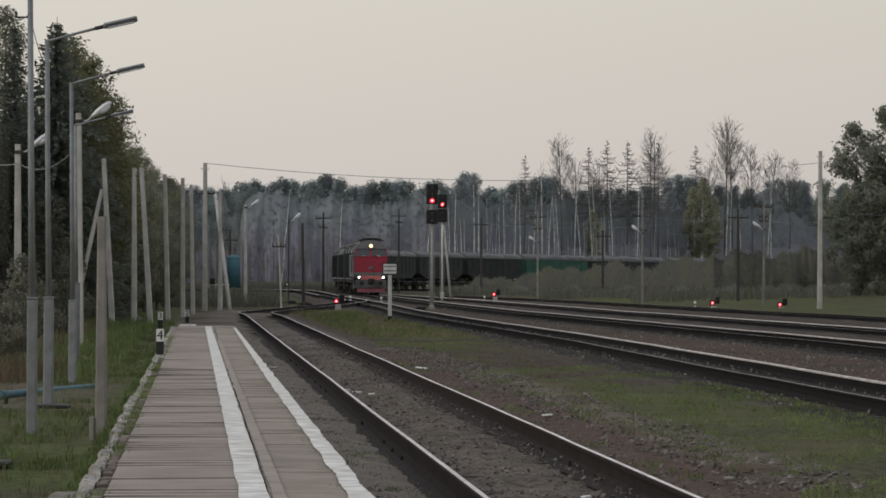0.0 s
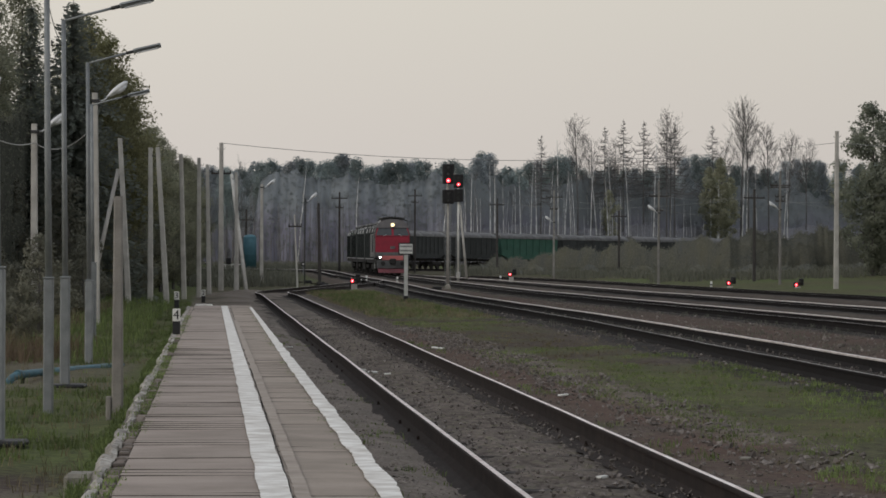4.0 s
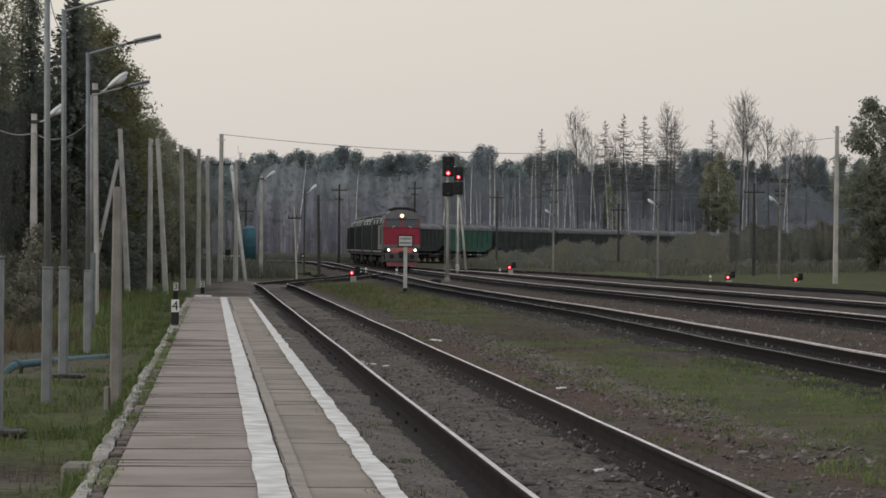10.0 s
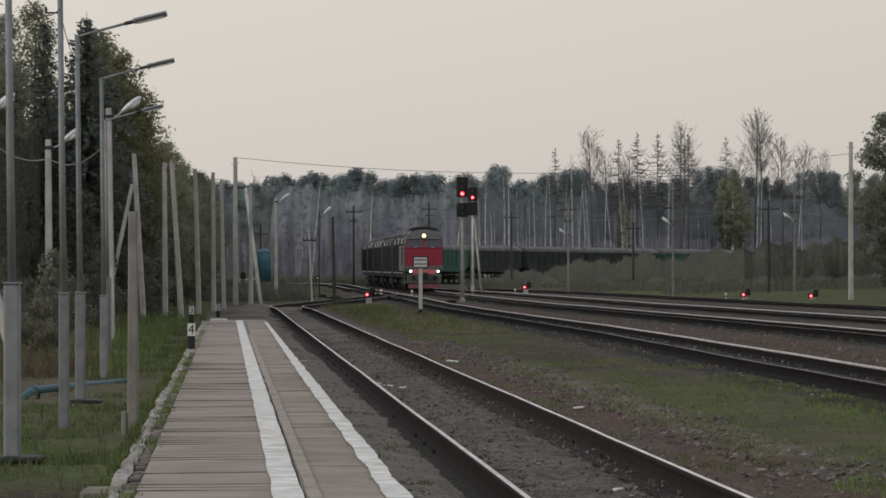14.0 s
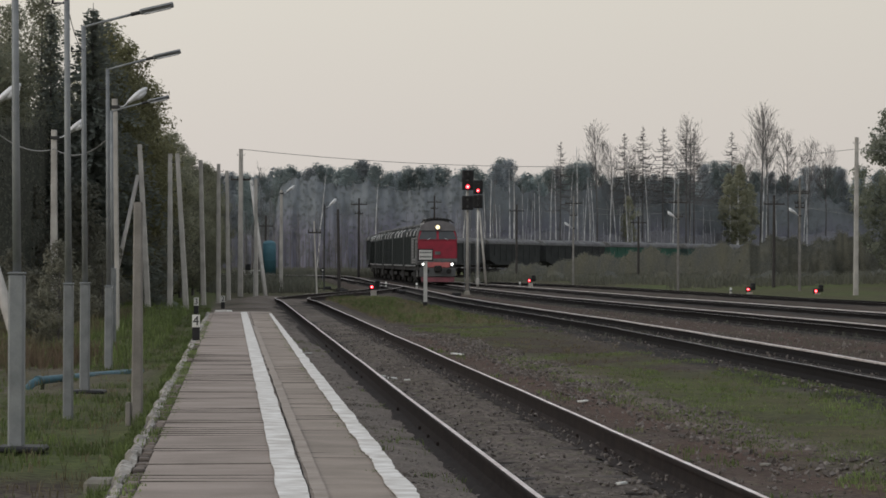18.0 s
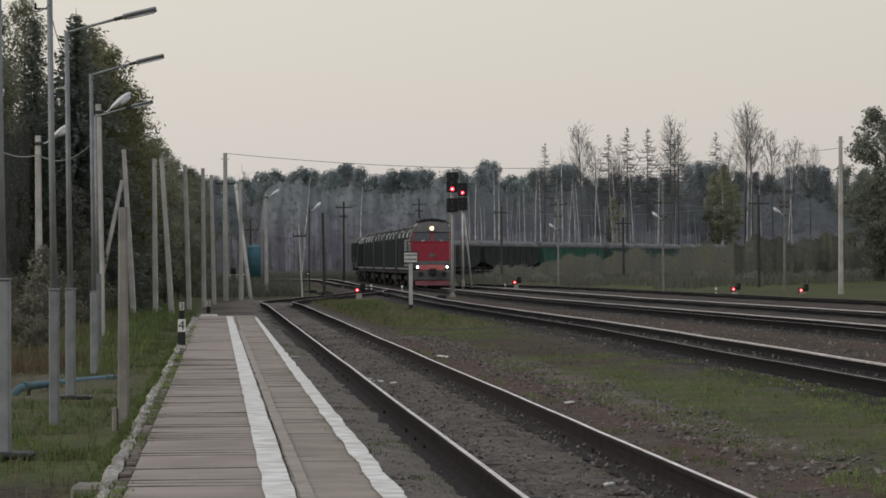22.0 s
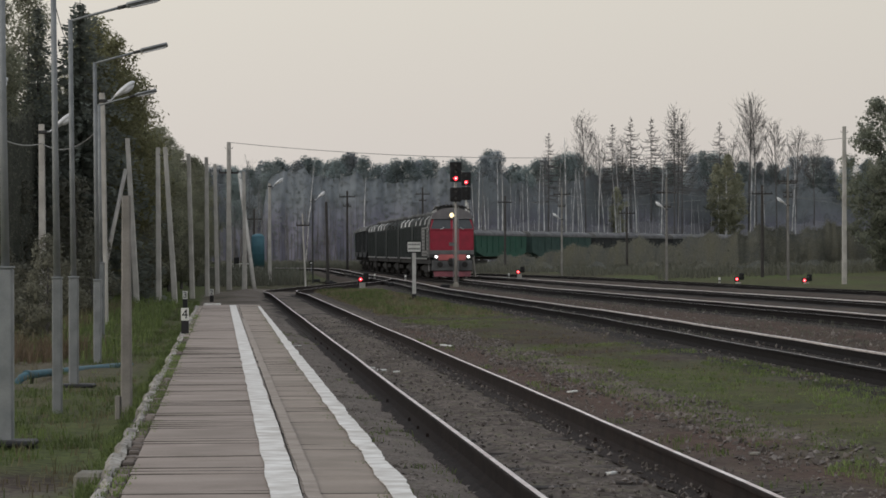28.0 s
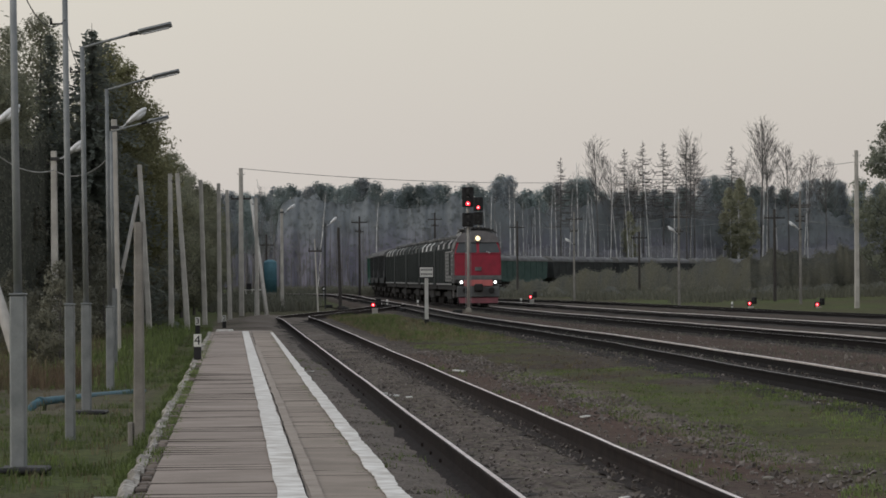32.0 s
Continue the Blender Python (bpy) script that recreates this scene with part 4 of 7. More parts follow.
def strut(x0, y0, z0, x1, y1, z1, w, material=None, label="slanting concrete brace against a post"):
    t = thing("brace_post", pose(x0, y0, z0), label, "post", "posts along the line")
    bm = bmesh.new()
    d = Vector((x1 - x0, y1 - y0, z1 - z0))
    tube(bm, [-0.06 * d, 0.5 * d, d], [w * 0.6, w * 0.55, w * 0.48], 6)
    part("shaft", bm, material or POST, t)


concrete_post(-9.5, 65.0, 5.25, 0.25, -0.10, "lamp_post", "concrete lamp post with a drop-shaped lamp head", lamp=0.72, category="street lamp", group="concrete lamp posts")
strut(-8.35, 62.5, -0.1, -9.45, 64.6, 2.5, 0.24)
concrete_post(-10.53, 85.4, 5.47, 0.21, -0.02, "lamp_post", "concrete lamp post with a drop-shaped lamp head", lamp=0.72, category="street lamp", group="concrete lamp posts")
concrete_post(-8.58, 83.0, 6.2, 0.20, -0.06, "lamp_post", "concrete lamp post with a drop-shaped lamp head", lamp=0.72, category="street lamp", group="concrete lamp posts")
concrete_post(-11.35, 122, 6.5, 0.24, -0.36)
strut(-12.85, 121.5, 0, -11.8, 122.3, 5.3, 0.17)
concrete_post(-10.75, 125, 6.25, 0.23, -0.02)
concrete_post(-9.85, 122, 6.15, 0.23, -0.38)
concrete_post(-10.3, 137, 6.4, 0.24, -0.16)
concrete_post(-10.0, 142, 6.4, 0.22, -0.02)
concrete_post(-10.2, 152, 6.4, 0.22, -0.12)
concrete_post(-10.9, 172, 8.2, 0.30, 0.0, label="tall concrete pole carrying a cross-line wire", arms=(6.5,), arm_w=1.1)
strut(-9.1, 165, 0.0, -10.2, 170, 6.4, 0.2)
concrete_post(-9.44, 162, 6.3, 0.22, -0.05)
concrete_post(-10.31, 205, 6.65, 0.25, 0.0, "lamp_post", "concrete lamp post with a drop-shaped lamp head", lamp=0.75, category="street lamp", group="concrete lamp posts")
concrete_post(-6.25, 198, 5.3, 0.22, -0.1, "wooden_post", "dark tarred wooden post", material=DARKWOOD)
concrete_post(-7.2, 186, 4.4, 0.11, -0.2, "lamp_post", "thin pole with small crossarms", cross=1, hooks=False, arm_w=0.8)
concrete_post(-7.65, 210, 5.85, 0.10, 0.0, "lamp_post", "slim pole with a pale lamp head", lamp=0.7, material=WIRE, category="street lamp", group="concrete lamp posts", tilt=45)
concrete_post(25.05, 186, 9.45, 0.30, 0.02, label="tall concrete pole carrying a cross-line wire")
concrete_post(-9.87, 168, 1.95, 0.17, 0.0, "short_post", "short whitewashed concrete post with a flat cap", material=WHITE, hooks=False)
# old post by the platform, with a short stub beside it
t = concrete_post(-3.24, 33.6, 2.45, 0.125, 0.0, "old_post", "old weathered wooden post with a short stub", material=OLDWOOD, hooks=False)
bm = bmesh.new()
box(bm, (-0.092, -0.03, 0.12), (0.055, 0.08, 0.34), bevel=0.01)
part("stub", bm, OLDWOOD, t)

# lamps and telegraph poles on the far side
for x, y, h, lz, arms in ((24.25, 208, 7.6, 5.15, (6.65, 5.6)), (16.65, 215, 7.2, 5.1, (6.15, 5.15)), (11.45, 262, 7.5, 4.9, (6.9, 5.9))):
    concrete_post(x, y, h, 0.17, 0.0, "lamp_post", "thin pole with crossarms and a pale lamp head", material=POLEWOOD, lamp=0.75, yaw=180, category="street lamp", group="concrete lamp posts",
                  lamp_z=lz, arms=arms, arm_w=1.4, hooks=False)
for x, y, h, arms in ((-7.6, 300, 8.0, (7.4, 6.5)), (8.4, 330, 8.0, (7.3,)), (24.9, 230, 6.8, (6.15,)), (19.4, 300, 6.2, (5.6,)), (30.5, 262, 8.2, (7.4, 6.6)),
                      (-0.35, 335, 9.0, (8.3, 7.6)), (36.5, 225, 8.9, (8.2, 7.2)), (-17.8, 322, 6.6, (5.5,))):
    concrete_post(x, y, h, 0.24, 0.0, "telegraph_pole", "dark wooden telegraph pole with crossarms and insulators", arms=arms, arm_w=1.55, hooks=False, material=DARKWOOD,
                  group="telegraph poles", category="telegraph pole")


def wire(a, b, sag, r=0.012, name="overhead_wire", label="thin sagging overhead wire", material=None):
    bm = bmesh.new()
    a, b = Vector(a), Vector(b)
    pts = []
    for i in range(17):
        k = i / 16
        p = a.lerp(b, k)
        p.z -= sag * 4 * k * (1 - k)
        pts.append(p)
    tube(bm, pts, r, 5)
    return tagged(new(name, mesh_of("wire", bm, material or WIRE)), label, "wire", "overhead wires")


wire((-10.9, 172, 8.2), (25.05, 186, 8.9), 1.02, 0.016, material=PALEWIRE)
wire((25.05, 186, 8.9), (60, 198, 10.5), 1.0, 0.016, material=PALEWIRE)
wire((-4.03, 29.5, 4.82), (-4.24, 35.4, 4.8), 0.28, 0.006)
wire((-4.24, 35.4, 4.78), (-4.88, 42.7, 4.72), 0.12, 0.005)
wire((-9.6, 65, 4.85), (-10.55, 85.4, 4.95), 0.3, 0.016, material=PALEWIRE)
wire((-10.55, 85.4, 4.95), (-8.6, 83, 5.4), 0.4, 0.015, material=PALEWIRE)
for x0, y0, z0, x1, y1, z1 in ((11.45, 262, 7.2, 16.65, 215, 6.5), (16.65, 215, 6.4, 24.25, 208, 6.9), (24.25, 208, 6.9, 40, 192, 6.6), (16.65, 215, 5.4, 24.25, 208, 5.9),
                               (24.25, 208, 5.9, 38, 196, 5.4), (24.9, 230, 6.4, 36.5, 225, 7.4), (8.4, 330, 7.9, 24.9, 230, 6.5)):
    wire((x0, y0, z0), (x1, y1, z1), 0.7, 0.007, material=PALEWIRE)


# ---- pipe, markers, sign ----
def build_pipe():
    t = thing("pipeline", pose(0, 0, 0), "faded blue pipe on short supports above the grass", "pipe")
    bm = bmesh.new()
    tube(bm, [(-6.36, 46.9, -0.40), (-6.21, 47.08, -0.13), (-6.15, 47.2, -0.04), (-6.08, 47.36, 0.0), (-5.9, 47.95, 0.008), (-4.9, 51.5, 0.0)], 0.062, 10)
    part("pipe", bm, PIPEBLUE, t)
    for x, y in ((-6.03, 47.52), (-5.25, 50.3)):
        bm = bmesh.new()
        box(bm, (x, y, -0.12), (0.06, 0.06, 0.26))
        part("support", bm, DARKWOOD, t)
    bm = bmesh.new()
    tube(bm, [(-6.09, 47.33, 0.0), (-6.06, 47.43, 0.004)], 0.076, 10)
    part("flange", bm, PIPEBLUE, t)


build_pipe()


def text_mesh(s, size):
    cu = bpy.data.curves.new("text", "FONT")
    cu.body, cu.size, cu.extrude, cu.align_x, cu.align_y = s, size, 0.002, "CENTER", "CENTER"
    ob = bpy.data.objects.new("text", cu)
    scene.collection.objects.link(ob)
    me = bpy.data.meshes.new_from_object(ob.evaluated_get(bpy.context.evaluated_depsgraph_get()))
    bpy.data.objects.remove(ob)
    me.materials.clear()
    me.materials.append(BLACK)
    return me


def marker(x, y, z, digit, h=0.46, w=0.135):
    t = thing("number_marker", pose(x, y, z), "short black post with a white plate numbered " + digit, "marker post", "numbered markers on the platform")
    bm = bmesh.new()
    box(bm, (0, 0, h * 0.25), (w, 0.10, h * 0.54), bevel=0.008)
    part("post", bm, BLACK, t)
    bm = bmesh.new()
    box(bm, (0, 0, h * 0.75), (w, 0.11, h * 0.5), bevel=0.006)
    plate = part("plate", bm, WHITE, t, "white number plate")
    d = part("digit", text_mesh(digit, h * 0.52), None, plate)
    d.matrix_basis = pose(0, -0.059, h * 0.745, 90, 0, 0)


marker(-4.43, 57.1, DECK, "4")
marker(-6.90, 89.0, DECK - 0.02, "3")
marker(-8.55, 124.0, 0.05, "2", 0.5, 0.15)
tb = thing("whitewashed_slab", pose(-6.3, 91.6, 0.34), "flat whitewashed concrete block at the platform's end", "concrete block")
bm = bmesh.new()
box(bm, (0, 0, 0.04), (0.5, 0.4, 0.14), bevel=0.03)
part("block", bm, WHITEWASH, tb)
tb = thing("concrete_step", pose(-2.42, 22.4, -0.06), "small concrete block beside the platform's kerb", "concrete block")
bm = bmesh.new()
box(bm, (0, 0, 0.13), (0.22, 0.34, 0.33), bevel=0.03)
part("block", bm, KERB, tb)


def build_sign():
    z = 0.0
    t = thing("sign_post", pose(-0.50, 129.8, z), "white post with a white board bearing two dark lines", "sign")
    bm = bmesh.new()
    box(bm, (0, 0, 1.0), (0.16, 0.10, 2.0), bevel=0.02)
    part("post", bm, WHITE, t)
    bm = bmesh.new()
    box(bm, (0, -0.07, 2.24), (0.64, 0.03, 0.50), bevel=0.006)
    board = part("border", bm, BLACK, t)
    bm = bmesh.new()
    box(bm, (0, 0, 0.12), (0.175, 0.115, 0.34), bevel=0.02)
    part("foot_band", bm, BLACK, t, "black painted foot")
    bm = bmesh.new()
    box(bm, (0, -0.087, 2.24), (0.54, 0.012, 0.40))
    part("face", bm, WHITE, board)
    for k in (0.10, -0.08):
        for i in range(7):
            bm = bmesh.new()
            box(bm, (-0.21 + i * 0.07, -0.094, 2.24 + k), (0.052, 0.006, 0.07))
            part("text_bar", bm, LOCOGREY, board)


build_sign()


# ---- signals ----
def lens(parent, x, y, z, r, m, name="lens", hood=True):
    bm = bmesh.new()
    tube(bm, [(x, y, z), (x, y - 0.02, z)], [r, r * 0.9], 14)
    ob = part(name, bm, m, parent)
    if m is REDLAMP:
        bm = bmesh.new()
        tube(bm, [(x, y - 0.02, z), (x, y - 0.03, z)], [r * 0.5, r * 0.4], 12)
        part("bulb", bm, REDCORE, parent)
    if hood:
        bm = bmesh.new()
        n = 10
        for i in range(n):
            a0, a1 = math.pi * i / n, math.pi * (i + 1) / n
            p = [(x + 1.25 * r * math.cos(a), y + d, z + 1.25 * r * math.sin(a)) for a in (a0, a1) for d in (0.0, -0.28)]
            vs = [bm.verts.new(v) for v in p]
            bm.faces.new((vs[0], vs[1], vs[3], vs[2]))
        bmesh.ops.remove_doubles(bm, verts=bm.verts[:], dist=0.001)
        bmesh.ops.solidify(bm, geom=bm.faces[:], thickness=0.012)
        part("hood", bm, BLACK, parent)
    return ob


def mast_signal(x, y, h, lights, w, plate_h, mast_r, double=False, plinth=0.0):
    z = ground_height(x, y)
    t = thing("mast_signal", pose(x, y, z), "tall signal mast with black heads, one lamp lit red", "railway signal", "mast signals")
    bm = bmesh.new()
    tube(bm, [(0, 0, -0.2), (0, 0, h)], [mast_r * 1.15, mast_r * 0.85], 10)
    part("mast", bm, POST if plinth else WHITE, t)
    for zc, hh, lit in lights:
        bm = bmesh.new()
        box(bm, (0, -0.22, zc), (w, 0.30, hh), bevel=0.05)
        head = part("signal_head", bm, BLACK, t)
        n = 3 if hh > 1.1 else 2
        for i in range(n):
            zz = zc + hh * (0.5 - (i + 0.5) / n)
            on = lit and i == n - 1
            lens(head, 0, -0.38, zz, 0.125 if on else 0.11, REDLAMP if on else GLASS, "red_lamp" if on else "dark_lens")
    bm = bmesh.new()
    for s in (-1, 1):
        tube(bm, [(s * 0.16, 0.2, 0.3), (s * 0.16, 0.2, h - 1.5)], 0.018, 5)
    for k in range(int((h - 2) / 0.4)):
        tube(bm, [(-0.16, 0.2, 0.5 + k * 0.4), (0.16, 0.2, 0.5 + k * 0.4)], 0.012, 4)
    part("ladder", bm, GALV, t)
    if plinth:
        bm = bmesh.new()
        box(bm, (0, 0, plinth / 2 - 0.1), (0.42, 0.42, plinth + 0.2), taper=0.7, bevel=0.02)
        part("plinth", bm, KERB, t, "grey concrete plinth")
    if double:
        bm = bmesh.new()
        box(bm, (0, -0.1, 0.45), (0.28, 0.28, 0.5), bevel=0.05)
        part("relay_box", bm, POST, t)


mast_signal(1.79, 186.0, 7.55, [(6.88, 1.2, True), (5.52, 0.84, False)], 0.70, 1.2, 0.085, plinth=0.25)
mast_signal(3.05, 236.0, 8.1, [(7.62, 1.04, True), (6.52, 0.98, False)], 0.72, 1.0, 0.075, True)
strut(3.75, 238, 0.2, 3.2, 237.6, 6.0, 0.16)


def dwarf_signal(x, y, zl=0.62, s=1.0):
    z = ground_height(x, y)
    t = thing("dwarf_signal", pose(x, y, z), "low black dwarf signal with a lit red lamp", "railway signal", "dwarf signals")
    bm = bmesh.new()
    box(bm, (0.0, 0, 0.02), (0.34, 0.28, max(0.12, 2 * zl - 0.42)), bevel=0.02)
    part("base", bm, POST, t)
    for dx, lit in ((-0.10, True), (0.22, False)):
        bm = bmesh.new()
        zz = zl if lit else zl + 0.17
        box(bm, (dx * s, 0.05, zz), (0.30 * s, 0.32, 0.34 * s if lit else 0.44 * s), bevel=0.04)
        h = part("lamp_case", bm, BLACK, t)
        lens(h, dx * s, -0.12, zz, 0.09 * s if lit else 0.08, REDLAMP if lit else GLASS, "red_lamp" if lit else "dark_lens")
    return t


dwarf_signal(-3.72, 181.5, 0.5, 1.0)
dwarf_signal(7.15, 238, 0.54, 1.05)
dwarf_signal(20.0, 199, 0.30, 1.0)
dwarf_signal(23.6, 193, 0.20, 1.0)


def limit_post(x, y):
    t = thing("limit_post", pose(x, y, ground_height(x, y)), "short white and black clearance post", "marker post", "clearance posts")
    bm = bmesh.new()
    tube(bm, [(0, 0, -0.1), (0, 0, 0.42)], 0.07, 8)
    part("post", bm, WHITE, t)
    bm = bmesh.new()
    tube(bm, [(0, 0, 0.16), (0, 0, 0.25)], 0.074, 8)
    part("band", bm, BLACK, t)


for x, y in ((18.7, 198), (6.35, 239), (-1.5, 226), (-3.9, 236)):
    limit_post(x, y)


# switch stands and relay boxes among the points
def switch_box(x, y, w=0.9):
    t = thing("switch_machine", pose(x, y, ground_height(x, y)), "low dark electric switch machine beside the rails", "switch machine", "switch machines")
    bm = bmesh.new()
    box(bm, (0, 0, 0.12), (w * 0.6, 0.4, 0.22), bevel=0.04)
    part("case", bm, BLACK, t)
    bm = bmesh.new()
    box(bm, (-w * 0.5, 0, 0.1), (w * 0.5, 0.06, 0.06))
    part("rod", bm, RUST, t)


for x, y in ((-5.9, 196), (-6.4, 205), (-2.1, 190), (1.1, 178), (-7.6, 215)):
    switch_box(x, y)


def relay_stand(x, y):
    t = thing("relay_stand", pose(x, y, ground_height(x, y)), "low white rail stand with a dark relay box", "equipment stand", "equipment by the points")
    for k in range(4):
        bm = bmesh.new()
        box(bm, (-0.9 + k * 0.6, 0, 0.5), (0.08, 0.08, 1.0))
        part("leg", bm, WHITE, t)
    for z in (0.55, 0.98):
        bm = bmesh.new()
        box(bm, (0, -0.05, z), (2.1, 0.05, 0.10))
        part("rail", bm, WHITE, t)
    bm = bmesh.new()
    box(bm, (-0.6, 0, 1.3), (0.5, 0.35, 0.6), bevel=0.03)
    part("box", bm, BLACK, t, "dark relay box")


def ground_lantern(x, y):
    t = thing("switch_lantern", pose(x, y, ground_height(x, y)), "small switch stand with a dark round lantern", "switch stand", "equipment by the points")
    bm = bmesh.new()
    tube(bm, [(0, 0, -0.1), (0, 0, 1.0)], 0.04, 6)
    part("stem", bm, GALV, t)
    bm = bmesh.new()
    tube(bm, [(0, -0.1, 1.15), (0, 0.1, 1.15)], 0.2, 14)
    part("lantern", bm, BLACK, t)
    bm = bmesh.new()
    tube(bm, [(0, -0.12, 1.15), (0, -0.1, 1.15)], 0.08, 12)
    part("lens", bm, WHITE, t)


relay_stand(-17.5, 297)
ground_lantern(-9.9, 268)


def build_tank():
    x, y = -17.2, 318
    t = thing("water_tank", pose(x, y, ground_height(x, y) + 0.35), "small faded blue upright tank with a domed top", "tank")
    bm = bmesh.new()
    tube(bm, [(0, 0, 0), (0, 0, 3.3), (0, 0, 3.5), (0, 0, 3.62)], [0.68, 0.68, 0.55, 0.2], 18)
    part("shell", bm, BLUE, t)
    for k in (0.02, 1.6, 3.25):
        bm = bmesh.new()
        tube(bm, [(0, 0, k), (0, 0, k + 0.06)], 0.70, 18)
        part("hoop", bm, BLUE, t)


build_tank()


# ---- trees ----
class Soup:
    """Gathers triangles and quads, then makes a mesh of them."""

    def __init__(self):
        self.v, self.f = [], []

    def quad(self, c, u, w):
        n = len(self.v)
        self.v += [c - u - w, c + u - w, c + u + w, c - u + w]
        self.f.append((n, n + 1, n + 2, n + 3))

    def spike(self, a, b, r0, r1, sides=3):
        d = (b - a).normalized()
        u = d.orthogonal().normalized()
        w = d.cross(u)
        n = len(self.v)
        for p, r in ((a, r0), (b, r1)):
            for k in range(sides):
                an = 2 * math.pi * k / sides
                self.v.append(p + r * (math.cos(an) * u + math.sin(an) * w))
        for k in range(sides):
            self.f.append((n + k, n + (k + 1) % sides, n + sides + (k + 1) % sides, n + sides + k))

    def chain(self, pts, radii, sides=6):
        n = len(self.v)
        for p, r in zip(pts, radii):
            for k in range(sides):
                an = 2 * math.pi * k / sides
                self.v.append(p + Vector((r * math.cos(an), r * math.sin(an), 0)))
        for i in range(len(pts) - 1):
            for k in range(sides):
                q = n + i * sides
                self.f.append((q + k, q + (k + 1) % sides, q + sides + (k + 1) % sides, q + sides + k))

    def mesh(self, name, m):
        return raw(name, self.v, self.f, m)


def rv(r, s=1.0):
    return Vector((r.uniform(-s, s), r.uniform(-s, s), r.uniform(-s, s)))


def tree_thing(name, trunk, crown, label, category="tree", group="", extra=None):
    t = thing(name, Matrix(), label, category, group)
    part("trunk", trunk, None, t)
    if extra:
        tagged(part("branchwork", extra, None, t), kind="stuff")
    if crown:
        tagged(part("crown", crown, None, t), kind="stuff")
    return t


def spruce(r, h, dens=1.0, wide=0.24, power=0.8, fine=1.0):
    tr, cr = Soup(), Soup()
    tr.spike(Vector((0, 0, -0.4)), Vector((0, 0, h)), h * 0.014, 0.01, 6)
    z = h * 0.06
    while z < h * 0.985:
        k = 1 - z / h
        n = int(5 + 3 * k)
        reach = (wide * h * k ** power + 0.12) * r.uniform(0.75, 1.1)
        a0 = r.uniform(0, 6.3)
        for i in range(n):
            a = a0 + 6.283 * i / n + r.uniform(-.3, .3)
            L = reach * r.uniform(0.7, 1.15)
            out = Vector((math.cos(a), math.sin(a), 0))
            steps = max(2, int(L / (0.42 / dens)))
            for s in range(steps):
                q = (s + 0.6) / steps
                c = out * L * q + Vector((0, 0, z - 0.28 * L * q * q + 0.05 * L * q)) + rv(r, 0.08)
                size = (0.16 + 0.17 * (1 - q) + 0.05 * k) * fine
                u = (out + rv(r, 0.5)).normalized() * size * 1.25
                w = (Vector((-out.y, out.x, 0)) + rv(r, 0.5)).normalized() * size * 0.62
                cr.quad(c, u, w)
                cr.quad(c - Vector((0, 0, 0.12)), u * 0.6, (Vector((0, 0, -1)) + rv(r, .4)).normalized() * size * 0.55)
        z += (h * 0.022 + 0.13 * r.random()) * (0.7 if fine < 1 else 1)
    return tr.mesh("trunk", BARK), cr.mesh("crown", SPRUCE)


def cloud(r, lobes, count, leaf, m, mid=0.5, inner=0.5, tilt=0.45, up=0.3):
    """Leaves spread over the outsides of many lobes; each shades with the bough that it belongs to."""
    g = np.random.default_rng(r.randrange(10 ** 6))
    c = np.array([q[0] for q in lobes])
    size = np.array([(q[1], q[1], q[2]) for q in lobes])
    which = g.choice(len(lobes), count, p=(w := size[:, 0] * size[:, 2]) / w.sum())
    d = g.normal(size=(count, 3))
    d /= np.linalg.norm(d, axis=1)[:, None]
    rough = 1 + 0.16 * np.sin(d[:, 0] * 5 + which) * np.sin(d[:, 1] * 6 + 2 * which) + 0.15 * g.normal(size=count)
    p = c[which] + d * size[which] * (rough * (1 - inner * g.random(count) ** 2))[:, None]
    top = p[:, 2].max()
    heart = np.stack([np.zeros(count), np.zeros(count), np.full(count, mid * top)], 1)
    out = p - heart
    out /= np.linalg.norm(out, axis=1)[:, None] + 1e-6
    n = d + 0.6 * out + np.array([0, 0, up])
    n /= np.linalg.norm(n, axis=1)[:, None]
    f = n + tilt * g.normal(size=(count, 3))
    f *= np.where((f * n).sum(1) < 0, -1, 1)[:, None]
    f /= np.linalg.norm(f, axis=1)[:, None]
    u = np.cross(f, g.normal(size=(count, 3)))
    u /= np.linalg.norm(u, axis=1)[:, None]
    k = leaf * g.uniform(0.6, 1.3, count)[:, None]
    w = np.cross(f, u) * 0.6 * k
    u = u * k
    v = np.stack([p - u, p + 0.8 * u - w, p + 0.8 * u + w], 1).reshape(-1, 3)
    me = raw("crown", v.tolist(), np.arange(3 * count).reshape(-1, 3).tolist(), m)
    me.polygons.foreach_set("use_smooth", np.ones(count, dtype=bool))
    me.normals_split_custom_set_from_vertices(np.repeat(n, 3, axis=0).tolist())
    return me


